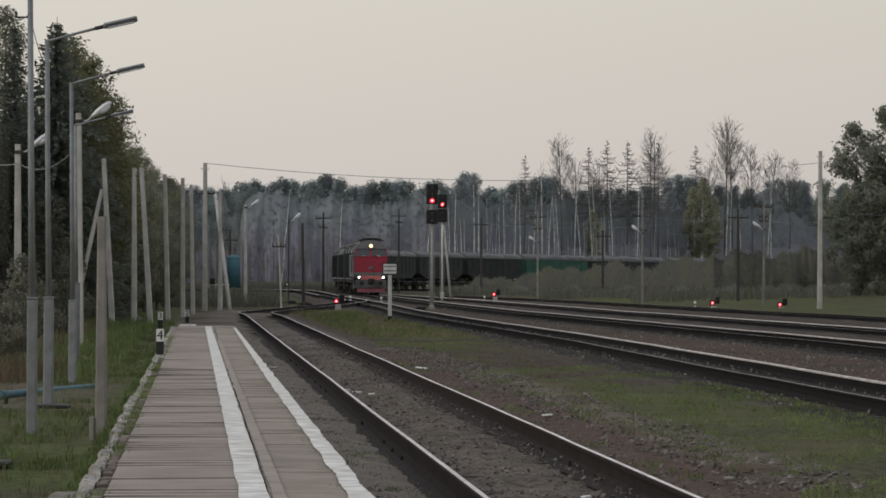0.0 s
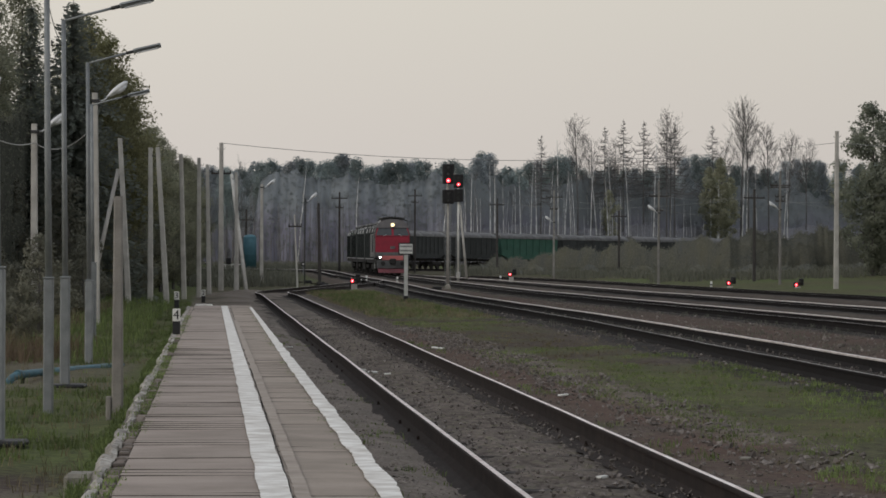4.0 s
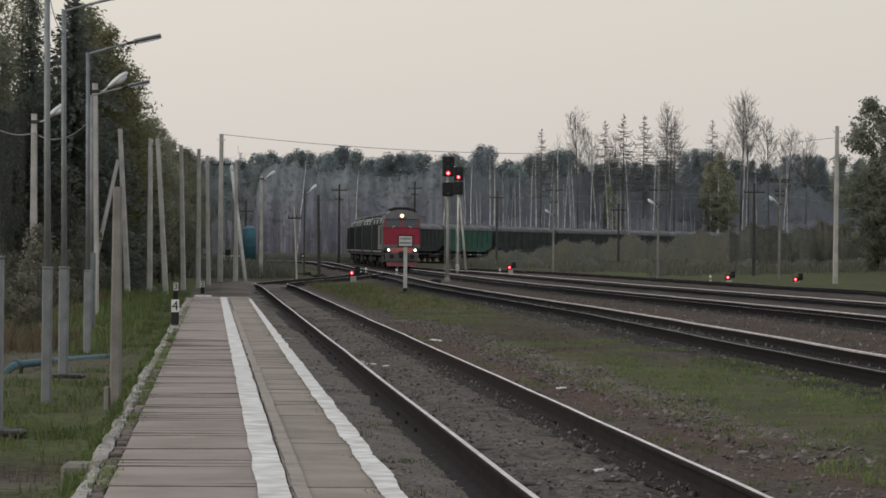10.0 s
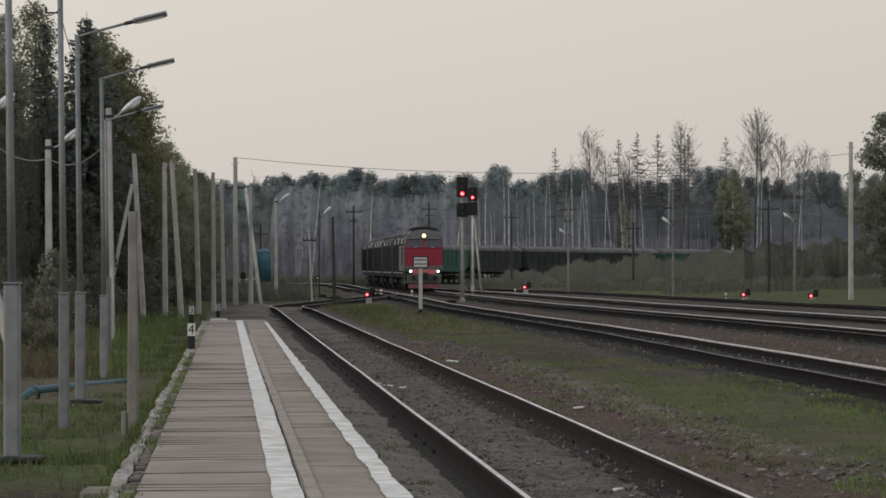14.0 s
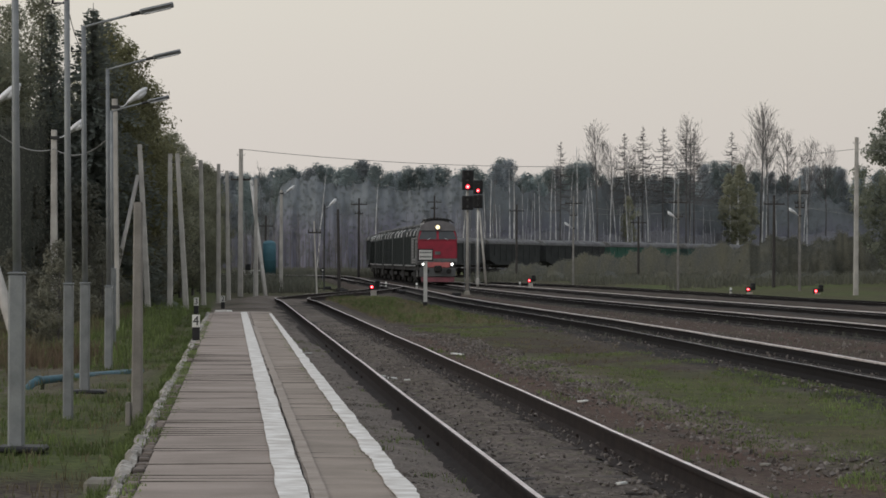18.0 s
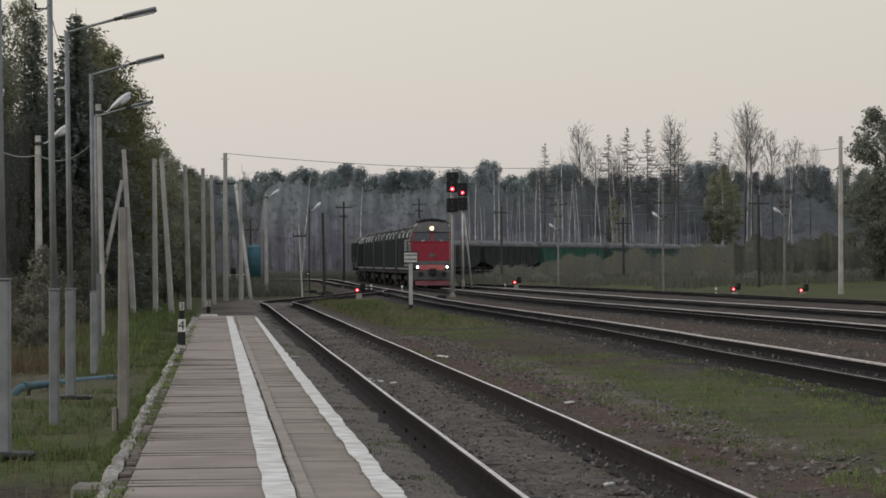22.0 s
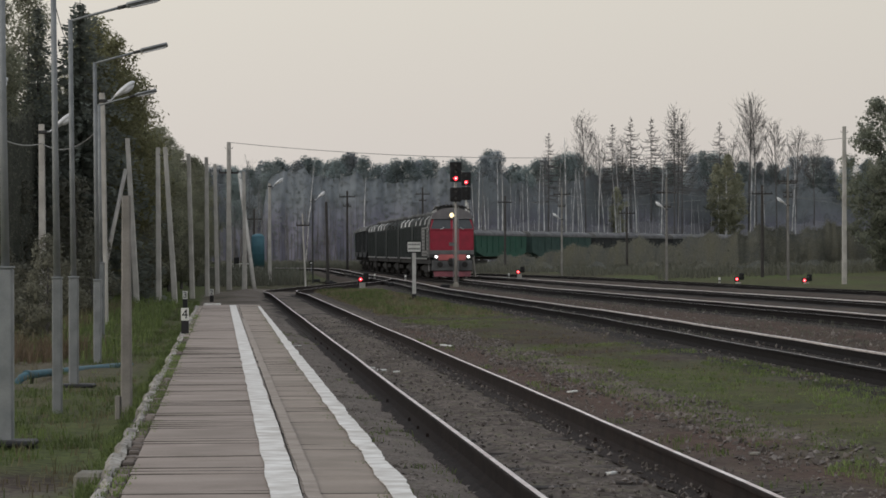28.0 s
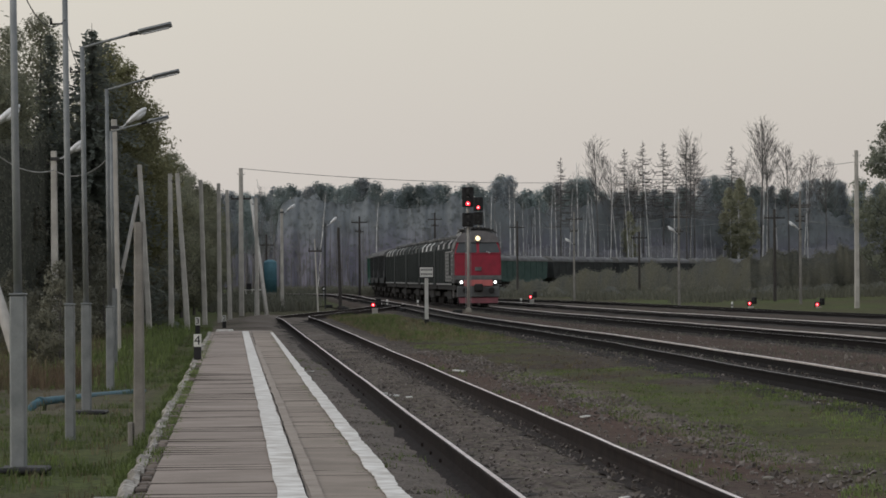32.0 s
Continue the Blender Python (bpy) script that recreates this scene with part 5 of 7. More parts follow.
def lobed(r, h, m, leaf=0.16, count=2600, width=0.25, low=0.1, peak=0.45, lobes=30, lobe=0.07, bark=None, squash=0.8, bend=0.3, round_=0.5):
    """A tree in leaf: trunk, limbs, and a crown of uneven lobes with gaps between them."""
    tr, li = Soup(), Soup()
    lean = rv(r, bend)
    ks = (0, .25, .5, .75, 1)
    pts = [Vector((lean.x * k * k, lean.y * k * k, h * k * 0.93 - 0.4 * (k == 0))) for k in ks]
    tr.chain(pts, [h * 0.013 * (1 - 0.85 * k) for k in ks])
    made = []
    for i in range(lobes):
        k = (i + r.random()) / lobes
        env = min(k / peak, 1.0) ** 0.6 * (max(0.0, (1 - k) / (1 - peak)) ** round_ if k > peak else 1.0)
        a = r.uniform(0, 6.283) if i % 3 else 2.4 * i
        size = h * lobe * r.uniform(0.65, 1.25) * (0.55 + 0.5 * env)
        L = max(0.0, h * width * (env * r.uniform(0.45, 1.1)) - 0.4 * size)
        z = h * (low + (1 - low) * k)
        e = Vector((math.cos(a) * L + lean.x * k * k, math.sin(a) * L + lean.y * k * k, min(z, h - size * squash * 0.8)))
        p = Vector((lean.x * k * k, lean.y * k * k, max(0.1, e.z - 0.5 * L)))
        r0 = h * 0.004 * (1.2 - k) + 0.008
        li.spike(p, p.lerp(e, 0.55) - Vector((0, 0, 0.04 * L)), r0, r0 * 0.65)
        li.spike(p.lerp(e, 0.55) - Vector((0, 0, 0.04 * L)), e, r0 * 0.65, 0.006)
        made.append((tuple(e), size, size * squash))
    return tr.mesh("trunk", bark or BARK), cloud(r, made, count, leaf, m), li.mesh("limbs", bark or BARK)


def bare(r, h, bark, twigs=70, spread=0.20, low=0.35, up=1.4, depth=2, twig=None, fine=0.012, taper=0.7):
    """A tree without leaves: trunk, limbs that rise, and a haze of fine twigs."""
    tr, li, cr = Soup(), Soup(), Soup()
    bend = rv(r, 0.6)
    n = 7
    pts = [Vector((bend.x * (i / n) ** 2 + r.uniform(-.08, .08), bend.y * (i / n) ** 2, h * i / n - (0.4 if i == 0 else 0))) for i in range(n + 1)]
    tr.chain(pts, [h * 0.0082 * (1 - 0.9 * i / n) + 0.015 for i in range(n + 1)])

    def limb(p, d, L, rad, lev):
        q = p + d * L * 0.5 + rv(r, 0.04 * L)
        e = q + (d + Vector((0, 0, 0.35))).normalized() * L * 0.5
        dst = li if lev == 0 else cr
        dst.spike(p, q, rad, rad * 0.7)
        dst.spike(q, e, rad * 0.7, rad * 0.25)
        if lev < depth:
            for k in range(4 if lev == 0 else 3):
                s = r.uniform(0.3, 1.0)
                nd = (d + rv(r, 0.75) + Vector((0, 0, 0.25))).normalized()
                limb(p.lerp(e, s), nd, L * r.uniform(0.35, 0.6), max(rad * 0.5, fine), lev + 1)

    for i in range(twigs):
        k = low + (0.98 - low) * r.random()
        p = pts[int(k * n)].lerp(pts[min(n, int(k * n) + 1)], k * n - int(k * n))
        a = r.uniform(0, 6.283)
        L = h * spread * (1.15 - k) ** taper * r.uniform(0.5, 1.1)
        limb(p, Vector((math.cos(a), math.sin(a), up * r.uniform(0.6, 1.2))).normalized(), L, 0.012 + 0.02 * (1 - k), 0)
    return tr.mesh("trunk", bark), cr.mesh("crown", twig or TWIG), li.mesh("limbs", twig or TWIG)


def snag(r, h):
    """A thin, half-dead spruce: a spire with short drooping twigs."""
    tr, cr = Soup(), Soup()
    tr.spike(Vector((0, 0, -0.4)), Vector((0, 0, h)), h * 0.008, 0.02, 6)
    z = h * 0.46
    while z < h * 0.99:
        k = 1 - z / h
        for i in range(6):
            a = r.uniform(0, 6.283)
            L = (0.3 + h * 0.40 * k) * r.uniform(0.45, 1.1)
            out = Vector((math.cos(a), math.sin(a), 0))
            p = Vector((0, 0, z + r.uniform(-.25, .25)))
            e = p + out * L * 0.65 + Vector((0, 0, -0.06 * L))
            tip = p + out * L + Vector((0, 0, r.uniform(.15, .42) * L))
            cr.spike(p, e, 0.05, 0.038)
            cr.spike(e, tip, 0.038, 0.016)
            for s in range(3):
                q = p.lerp(e, r.uniform(0.35, 1))
                cr.spike(q, q + rv(r, 0.33) * (0.5 + L * 0.3) - Vector((0, 0, 0.14)), 0.018, 0.009)
        z += h * 0.021 + 0.12
    return tr.mesh("trunk", DARKTWIG), cr.mesh("crown", DARKTWIG)


R = random.Random(11)
KINDS = {}
KINDS["spruce"] = [tree_thing("spruce_tree", *spruce(R, h, 1.0), "dense dark green spruce at the edge of the woods", group="wood beside the line") for h in (13, 14.5, 12)]
KINDS["broad"] = [tree_thing("spruce_tree", *spruce(R, 12.5, 2.2, wd, pw, 0.5), "broad dark spruce among the olive trees", group="wood beside the line") for wd, pw in ((0.33, 0.65), (0.2, 0.8))]
def leafy_kinds(name, label, group, rows, category="tree"):
    """rows: height, material and the shape of each variant."""
    return [tree_thing(name, a, c, label, category, group, l) for a, c, l in (lobed(R, h, m, **shape) for h, m, shape in rows)]


KINDS["olive"] = leafy_kinds("leafy_tree", "olive-green broadleaf tree in thin young leaf", "wood beside the line",
                             [(h, m, dict(leaf=0.085, count=15500, width=wd, low=0.06, peak=pk, lobes=80, lobe=0.075, squash=0.75))
                              for h, m, wd, pk in ((12.5, LEAF, .22, .4), (13.5, LEAFDARK, .19, .3), (11, LEAF, .23, .45), (9.5, LEAFDARK, .25, .4))])
KINDS["shade"] = leafy_kinds("leafy_tree", "broadleaf tree deep in the shade of the wood", "wood beside the line",
                             [(h, m, dict(leaf=0.17, count=4600, width=0.26, low=0.03, peak=0.4, lobes=40, lobe=0.09)) for h, m in ((11, LEAFDARK), (12, LEAFDARK))])
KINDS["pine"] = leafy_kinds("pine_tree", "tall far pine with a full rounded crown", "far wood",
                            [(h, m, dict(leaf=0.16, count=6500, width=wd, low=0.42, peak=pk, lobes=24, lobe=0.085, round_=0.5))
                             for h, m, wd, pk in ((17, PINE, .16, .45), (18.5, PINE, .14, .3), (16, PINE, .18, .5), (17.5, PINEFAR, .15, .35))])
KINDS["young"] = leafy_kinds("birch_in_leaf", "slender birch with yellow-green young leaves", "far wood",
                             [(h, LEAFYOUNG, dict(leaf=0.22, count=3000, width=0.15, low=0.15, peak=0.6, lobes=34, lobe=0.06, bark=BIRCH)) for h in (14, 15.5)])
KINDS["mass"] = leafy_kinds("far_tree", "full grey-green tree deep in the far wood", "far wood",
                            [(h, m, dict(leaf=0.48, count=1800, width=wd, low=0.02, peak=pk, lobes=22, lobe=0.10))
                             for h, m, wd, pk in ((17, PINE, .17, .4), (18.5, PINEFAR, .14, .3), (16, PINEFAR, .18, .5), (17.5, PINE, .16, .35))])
KINDS["brush"] = leafy_kinds("tall_bush", "tall bush in thin leaf at the wood's edge", "bushes by the line",
                             [(5, m, dict(leaf=0.085, count=3800, width=0.32, low=0.0, peak=0.42, lobes=42, lobe=0.10)) for m in (SHADELEAF, SHADELEAF)], "bush")
KINDS["edge"] = leafy_kinds("leafy_tree", "dark green broadleaf tree with an uneven crown", "trees beyond the sidings",
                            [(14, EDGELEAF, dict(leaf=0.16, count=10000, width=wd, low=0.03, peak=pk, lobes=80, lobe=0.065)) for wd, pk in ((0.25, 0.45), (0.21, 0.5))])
KINDS["birch"] = [tree_thing("bare_birch", a, c, "bare birch with a thin white trunk", group="far wood", extra=l)
                  for a, c, l in (bare(R, h, BIRCH, 24, 0.16, 0.5, depth=1) for h in (15, 17, 16, 14))]
KINDS["aspen"] = [tree_thing("bare_tree", a, c, "tall leafless tree with a fan of fine twigs", group="far wood", extra=l)
                  for a, c, l in (bare(R, h, DARKTWIG, 70, 0.24, 0.5, 1.45, twig=DARKTWIG, fine=0.016, taper=0.5) for h in (22, 20))]
KINDS["snag"] = [tree_thing("dead_spruce", *snag(R, h), "thin half-dead spruce spire", group="far wood") for h in (22, 20, 23.5)]
KINDS["bush"] = leafy_kinds("bush", "dense low bush in early leaf", "bushes by the line",
                            [(h, m, dict(leaf=0.12, count=900, width=0.42, low=0.05, peak=0.4, lobes=18, lobe=0.15)) for h, m in ((2.2, LEAFYOUNG), (2.8, LEAF), (2.0, LEAFYOUNG))], "bush")
KINDS["thicket"] = [tree_thing("bare_bush", a, c, "grey leafless thicket of thin stems", "bush", "bushes by the line", l)
                    for a, c, l in (bare(R, h, BARK, 20, 0.38, 0.05, 1.6, 1, twig=BARK) for h in (4.5, 6.0))]
KINDS["saplings"] = [tree_thing("bare_sapling", a, c, "grey leafless saplings at the wood's edge", "bush", "far wood", l)
                     for a, c, l in (bare(R, h, TWIG, 26, 0.34, 0.1, 1.8, 1) for h in (9.0, 11.0, 8.0))]
USED = set()


def plant(kind, x, y, scale=1.0, which=None, dz=0.0, lean=0.0):
    k = R.randrange(len(KINDS[kind])) if which is None else which
    m = pose(x, y, ground_height(x, y) + dz, R.uniform(-lean, lean), R.uniform(-lean, lean), R.uniform(0, 360)) @ Matrix.Scale(scale, 4)
    src = KINDS[kind][k]
    if (kind, k) not in USED:
        USED.add((kind, k))
        src.matrix_basis = m
        return src
    ob = copy_thing(src, pose(0, 0, 0))
    ob.matrix_basis = m
    return ob


def at_view(u, d):
    """A spot d metres ahead, u thousandths of d to the side."""
    return u * d / 1000, d


# wood on the near side: conifers and broadleaf trees beside the posts
HEIGHTS = {"snag": (22, 20, 23.5), "aspen": (22, 20), "broad": (12.5, 12.5), "olive": (12.5, 13.5, 11, 9.5), "spruce": (13, 14.5, 12), "shade": (11, 12), "pine": (17, 18.5, 16, 17.5)}


def tall(kind, x, y, h):
    k = R.choice((1, 3) if x < -16.5 or y > 144 else (0, 2)) if kind == "olive" else R.randrange(len(KINDS[kind]))
    plant(kind, x, y, h / HEIGHTS[kind][k], k)


for x, y, k, h in ((-22.0, 124, "olive", 15.5), (-19.8, 124, "olive", 14.4), (-17.4, 127, "olive", 10.4), (-16.8, 131, "olive", 13.2),
                   (-13.6, 134, "olive", 11.3), (-20.6, 120, "olive", 12.5), (-18.4, 134, "olive", 12.9), (-14.7, 138, "olive", 12.6), (-14.1, 140, "olive", 10.4), (-14.2, 135, "olive", 11.9), (-14.1, 145, "olive", 10.2),
                   (-14.1, 152, "olive", 9.2), (-13.9, 160, "olive", 8.6), (-13.9, 168, "olive", 8.3), (-14.0, 178, "olive", 8.0), (-14.3, 188, "olive", 7.9),
                   (-14.6, 198, "olive", 8.0), (-15.2, 210, "olive", 8.0), (-16.5, 225, "olive", 8.2), (-18.0, 240, "olive", 8.7), (-19.6, 256, "olive", 9.1),
                   (-21.6, 276, "olive", 10.0), (-23.6, 298, "olive", 10.2), (-25.4, 322, "olive", 10.4), (-27, 350, "olive", 10.9)):
    tall(k, x, y, h)
plant("broad", -14.0, 126, 12.4 / 12.5, 0)
plant("broad", -16.2, 130, 12.4 / 12.5, 1)
for i in range(34):
    y = 118 + 2.2 * i * (1 + i * 0.03)
    tall("shade" if R.random() < 0.65 else "spruce", -17.5 - 0.022 * (y - 100) - R.uniform(0, 3.5), y, R.uniform(9.5, 12.5) if y < 150 else R.uniform(8, 10))
for i in range(44):
    y = 92 + 3.0 * i
    tall("shade" if R.random() < 0.5 else "spruce", -20.5 - 0.03 * (y - 100) - R.uniform(0, 6), y, R.uniform(9, 12) * (0.85 if y < 120 else 1))
for i in range(46):
    y = 116 + i * 2.6
    plant("brush" if R.random() < 0.7 else "thicket", along(-4.4, y) + R.uniform(-2.4, 1.2) - (2.0 if y < 135 else 0), y, R.uniform(0.6, 1.15))
for i in range(34):
    y = 56 + 60 * i / 34 + R.uniform(-1, 1)
    plant("brush", along(-3.3, y) - R.uniform(0.2, 3.6), y, R.uniform(0.22, 0.48))
for i in range(90):
    y = 64 + i * 2.6
    x = along(-4.4, y) - R.uniform(0.4, 6.0) - (2.2 if y < 118 else 0) - 0.006 * y
    plant("bush" if R.random() < 0.55 else "thicket", x, y, R.uniform(0.45, 0.9))

# far wood behind the station and the curving line
def edge(u):
    """How far off the wood begins in the direction u."""
    return 470.0 if u < 8 else 484 + 1.2 * (u - 20)


for u, more, k, s in ((39.5, 0, "snag", 0.84), (66.0, 8, "snag", 0.93), (72.5, 10, "snag", 0.92), (80.0, 0, "snag", 0.95), (82.5, 5, "snag", 0.90), (94.6, 8, "snag", 0.88), (60, 10, "snag", 0.88),
                      (51.5, 8, "aspen", 0.90), (104.0, 0, "aspen", 1.0), (106.5, 4, "aspen", 0.97), (113, 8, "aspen", 0.83), (81.2, 4, "aspen", 0.93), (56, 12, "aspen", 0.78),
                      (63, 12, "aspen", 0.75), (98, 10, "aspen", 0.72), (119, 12, "aspen", 0.78), (125, 8, "aspen", 0.74)):
    v = R.randrange(len(KINDS[k]))
    plant(k, *at_view(u, edge(u) + more), s * 22 / HEIGHTS[k][v] * (edge(u) + more) / 450, v)
def thick_growth(name, label, u0, u1, away, top, m, m_leaf, seed, leaves, leaf, lean=4.0, fuzz=1.0, step=0.3):
    """A lumpy solid front of foliage and stems, ragged along its top; behind trees its even tone covers dark gaps. away
    and top depend on the direction.
    """
    vs, fs = [], []
    rows = 22
    n = int((u1 - u0) * 0.47 / step)
    for i in range(n + 1):
        u = u0 + (u1 - u0) * i / n
        d0 = away(u)
        x0 = u * d0 / 1000
        g = ground_height(x0, d0)
        h = top(u) * (1 + 0.10 * noise.noise((x0 * 0.16, seed, 0)) + 0.07 * noise.noise((x0 * 0.6, seed, 3)) + 0.05 * fuzz * noise.noise((x0 * 2.6, seed, 7)))
        for j in range(rows + 1):
            k = j / rows
            z = h * k
            bulge = 1.5 * noise.noise((x0 * 0.25, z * 0.10, seed)) + 0.55 * noise.noise((x0 * 0.9, z * 0.14, seed + 5)) + 0.2 * noise.noise((x0 * 3.1, z * 0.2, seed + 9))
            vs.append((x0, d0 + lean * k * k + bulge * (1 - 0.3 * k), g + z - 0.3))
        if i:
            a, b = (i - 1) * (rows + 1), i * (rows + 1)
            fs += [(a + j, b + j, b + j + 1, a + j + 1) for j in range(rows)]
    # loose leaves and twigs over the whole front and above its top
    base = raw(name, vs, fs, m)
    at = np.array(vs)
    norms = np.empty(len(vs) * 3)
    base.vertex_normals.foreach_get("vector", norms)
    norms = norms.reshape(-1, 3)
    norms *= np.where((norms[:, :2] * at[:, :2]).sum(1) > 0, -1, 1)[:, None]
    bpy.data.meshes.remove(base)
    g = np.random.default_rng(int(seed))
    pick = g.integers(0, len(at), leaves)
    ragged = g.random(leaves) < 0.10
    pick[ragged] = (pick[ragged] // (rows + 1)) * (rows + 1) + rows
    off = g.normal(size=(leaves, 3)) * np.array([0.3, 0.25, 0.35]) * leaf * 5
    off[:, 1] = -np.abs(off[:, 1]) - 0.03
    p = at[pick] + off
    nn = norms[pick] + np.array([0, -0.2, 0.25])
    nn /= np.linalg.norm(nn, axis=1)[:, None]
    f = nn + 0.4 * g.normal(size=(leaves, 3))
    f *= np.where((f * nn).sum(1) < 0, -1, 1)[:, None]
    f /= np.linalg.norm(f, axis=1)[:, None]
    t = np.cross(f, g.normal(size=(leaves, 3)))
    t /= np.linalg.norm(t, axis=1)[:, None]
    k = leaf * g.uniform(0.5, 1.4, leaves)[:, None]
    w = np.cross(f, t) * 0.6 * k
    tri = np.stack([p - t * k, p + 0.8 * t * k - w, p + 0.8 * t * k + w], 1).reshape(-1, 3)
    nv, nf = len(vs), len(fs)
    me = raw(name, vs + tri.tolist(), fs + (nv + np.arange(3 * leaves).reshape(-1, 3)).tolist(), m, m_leaf)
    me.polygons.foreach_set("material_index", np.r_[np.zeros(nf, dtype=np.int32), np.ones(leaves, dtype=np.int32)])
    me.polygons.foreach_set("use_smooth", np.ones(nf + leaves, dtype=bool))
    me.normals_split_custom_set_from_vertices(np.concatenate([norms, np.repeat(nn, 3, axis=0)]).tolist())
    return tagged(new(name, me), label, "wood", kind="stuff")


# Added wall: its smooth tone stands in for haze among the far trees.
thick_growth("far_wood", "far wood wall in haze-tinted grey-green behind the birches", -72, 175, lambda u: edge(u) + 12, lambda u: 13.6 + 0.8 * math.sin(u * 0.13) - 6.0 * math.exp(-((u + 53.5) / 1.5) ** 2), WOODGREY, WOODLEAF, 3.0, 9000, 0.24)
# Added sheet: its dark tone stands in for the dim depth between crowns.
thick_growth("near_wood", "added foliage sheet toning the dim gaps in the near wood", -165, -76, lambda u: 9.5 / (-u / 1000 - 0.05),
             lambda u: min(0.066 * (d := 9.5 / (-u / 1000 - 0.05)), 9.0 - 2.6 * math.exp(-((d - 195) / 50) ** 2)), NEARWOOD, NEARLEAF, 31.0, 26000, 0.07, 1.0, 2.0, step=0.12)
thick_growth("underwood", "underwood wall in haze-tinted grey between the birch trunks", 6, 175, lambda u: edge(u) + 5, lambda u: 6.2 + 0.4 * math.sin(u * 0.21), UNDERHAZE, MAUVELEAF, 12.0, 16000, 0.16)
thick_growth("thicket_belt", "olive-brown thicket along the far side of the sidings", 17, 175, lambda u: (352 - 0.9 * max(0, u - 17)) if u < 100 else 277.0,
             lambda u: min(2.95, 0.8 + 0.06 * (u - 15)) + 0.9 * min(1, max(0, (u - 80) / 34)) + 0.3 * math.sin(u * 0.3) + 0.22 * math.sin(u * 0.83), WOODOLIVE, OLIVELEAF, 17.0, 30000, 0.075, 1.5, 2.0, step=0.25)
thick_growth("weed_belt", "low grey-brown weeds and bushes before the thicket", 20, 175, lambda u: (338 - 0.9 * max(0, u - 17)) if u < 100 else 262.0,
             lambda u: 0.85 + 0.25 * math.sin(u * 0.37) + 0.2 * math.sin(u * 0.71), WOODOLIVE, OLIVELEAF, 21.0, 12000, 0.06, 1.5, 2.0, step=0.25)


def stems(name, label, u0, u1, count, low, high, radius, m):
    """Thin wavering trunks along the wood's front."""
    r = random.Random(name)
    s = Soup()
    for i in range(count):
        u = u0 + (u1 - u0) * (i + r.random()) / count + 1.5 * noise.noise((i * 0.37, 2.0, 5.0))
        x, y = at_view(u, edge(u) + r.uniform(-9, 3))
        z, h, w = ground_height(x, y), r.uniform(low, high), radius * r.uniform(0.6, 1.3)
        a, b, drift = r.uniform(-0.07, 0.07), r.uniform(-0.12, 0.12), r.uniform(0, 6)
        rows = 7
        k = len(s.v)
        for j in range(rows + 1):
            q = j / rows
            c = Vector((x + a * h * q + b * math.sin(drift + 4.5 * q), y, z + h * q - 0.2))
            t = w * (1.05 - 0.75 * q)
            s.v += [c + Vector((t * math.cos(e), t * math.sin(e), 0)) for e in (0.3, 2.4, 4.5)]
        s.f += [(k + 3 * j + e, k + 3 * j + (e + 1) % 3, k + 3 * j + 3 + (e + 1) % 3, k + 3 * j + 3 + e) for j in range(rows) for e in range(3)]
    tagged(new(name, s.mesh(name, m)), label, "tree stems", kind="stuff")


stems("grey_stems", "thin grey leafless stems of young trees before the far wood", -72, 18, 120, 4.0, 11.0, 0.05, BARK)
stems("birch_stems", "thin pale birch stems crowded at the wood's edge", 14, 92, 48, 6.5, 12.0, 0.055, BIRCH)
# white trunks at the wood's edge
for u, s in ((15.5, 0.7), (17, 0.8), (19.4, 0.66), (23, 0.84), (24.5, 0.9), (27.5, 0.7), (31.5, 0.72), (33, 0.8), (36.3, 0.92), (38.2, 0.95), (42, 0.9), (45, 1.0),
             (47, 0.8), (49, 0.9), (50.8, 0.82), (55.5, 0.9), (57.8, 0.95), (61.5, 0.85), (63, 0.9), (65.5, 0.7), (68, 0.95), (75.5, 0.95), (77, 0.8), (97, 0.8),
             (104, 0.95), (106, 0.9), (109.5, 0.8), (117.5, 0.8), (119, 0.9), (8, 0.8), (-20, 0.8), (-38.5, 0.85)):
    plant("birch", *at_view(u, edge(u) + R.uniform(-8, 3)), s * 1.08 * edge(u) / 470, lean=3)
# hazy trees between the near wood and the far wood
for u, d, e in ((-70, 330, 29.5), (-66.5, 350, 30), (-64, 368, 29), (-61.5, 385, 29.6), (-59.5, 392, 28.4), (-57.5, 404, 29.3), (-55.6, 415, 26.5)):
    x, y = at_view(u, d)
    k = R.randrange(4)
    plant("pine", x, y, (1.77 + e * d / 1000 - ground_height(x, y)) / HEIGHTS["pine"][k], k)
    plant("saplings", x + 1.5, y - 6, R.uniform(0.9, 1.2))
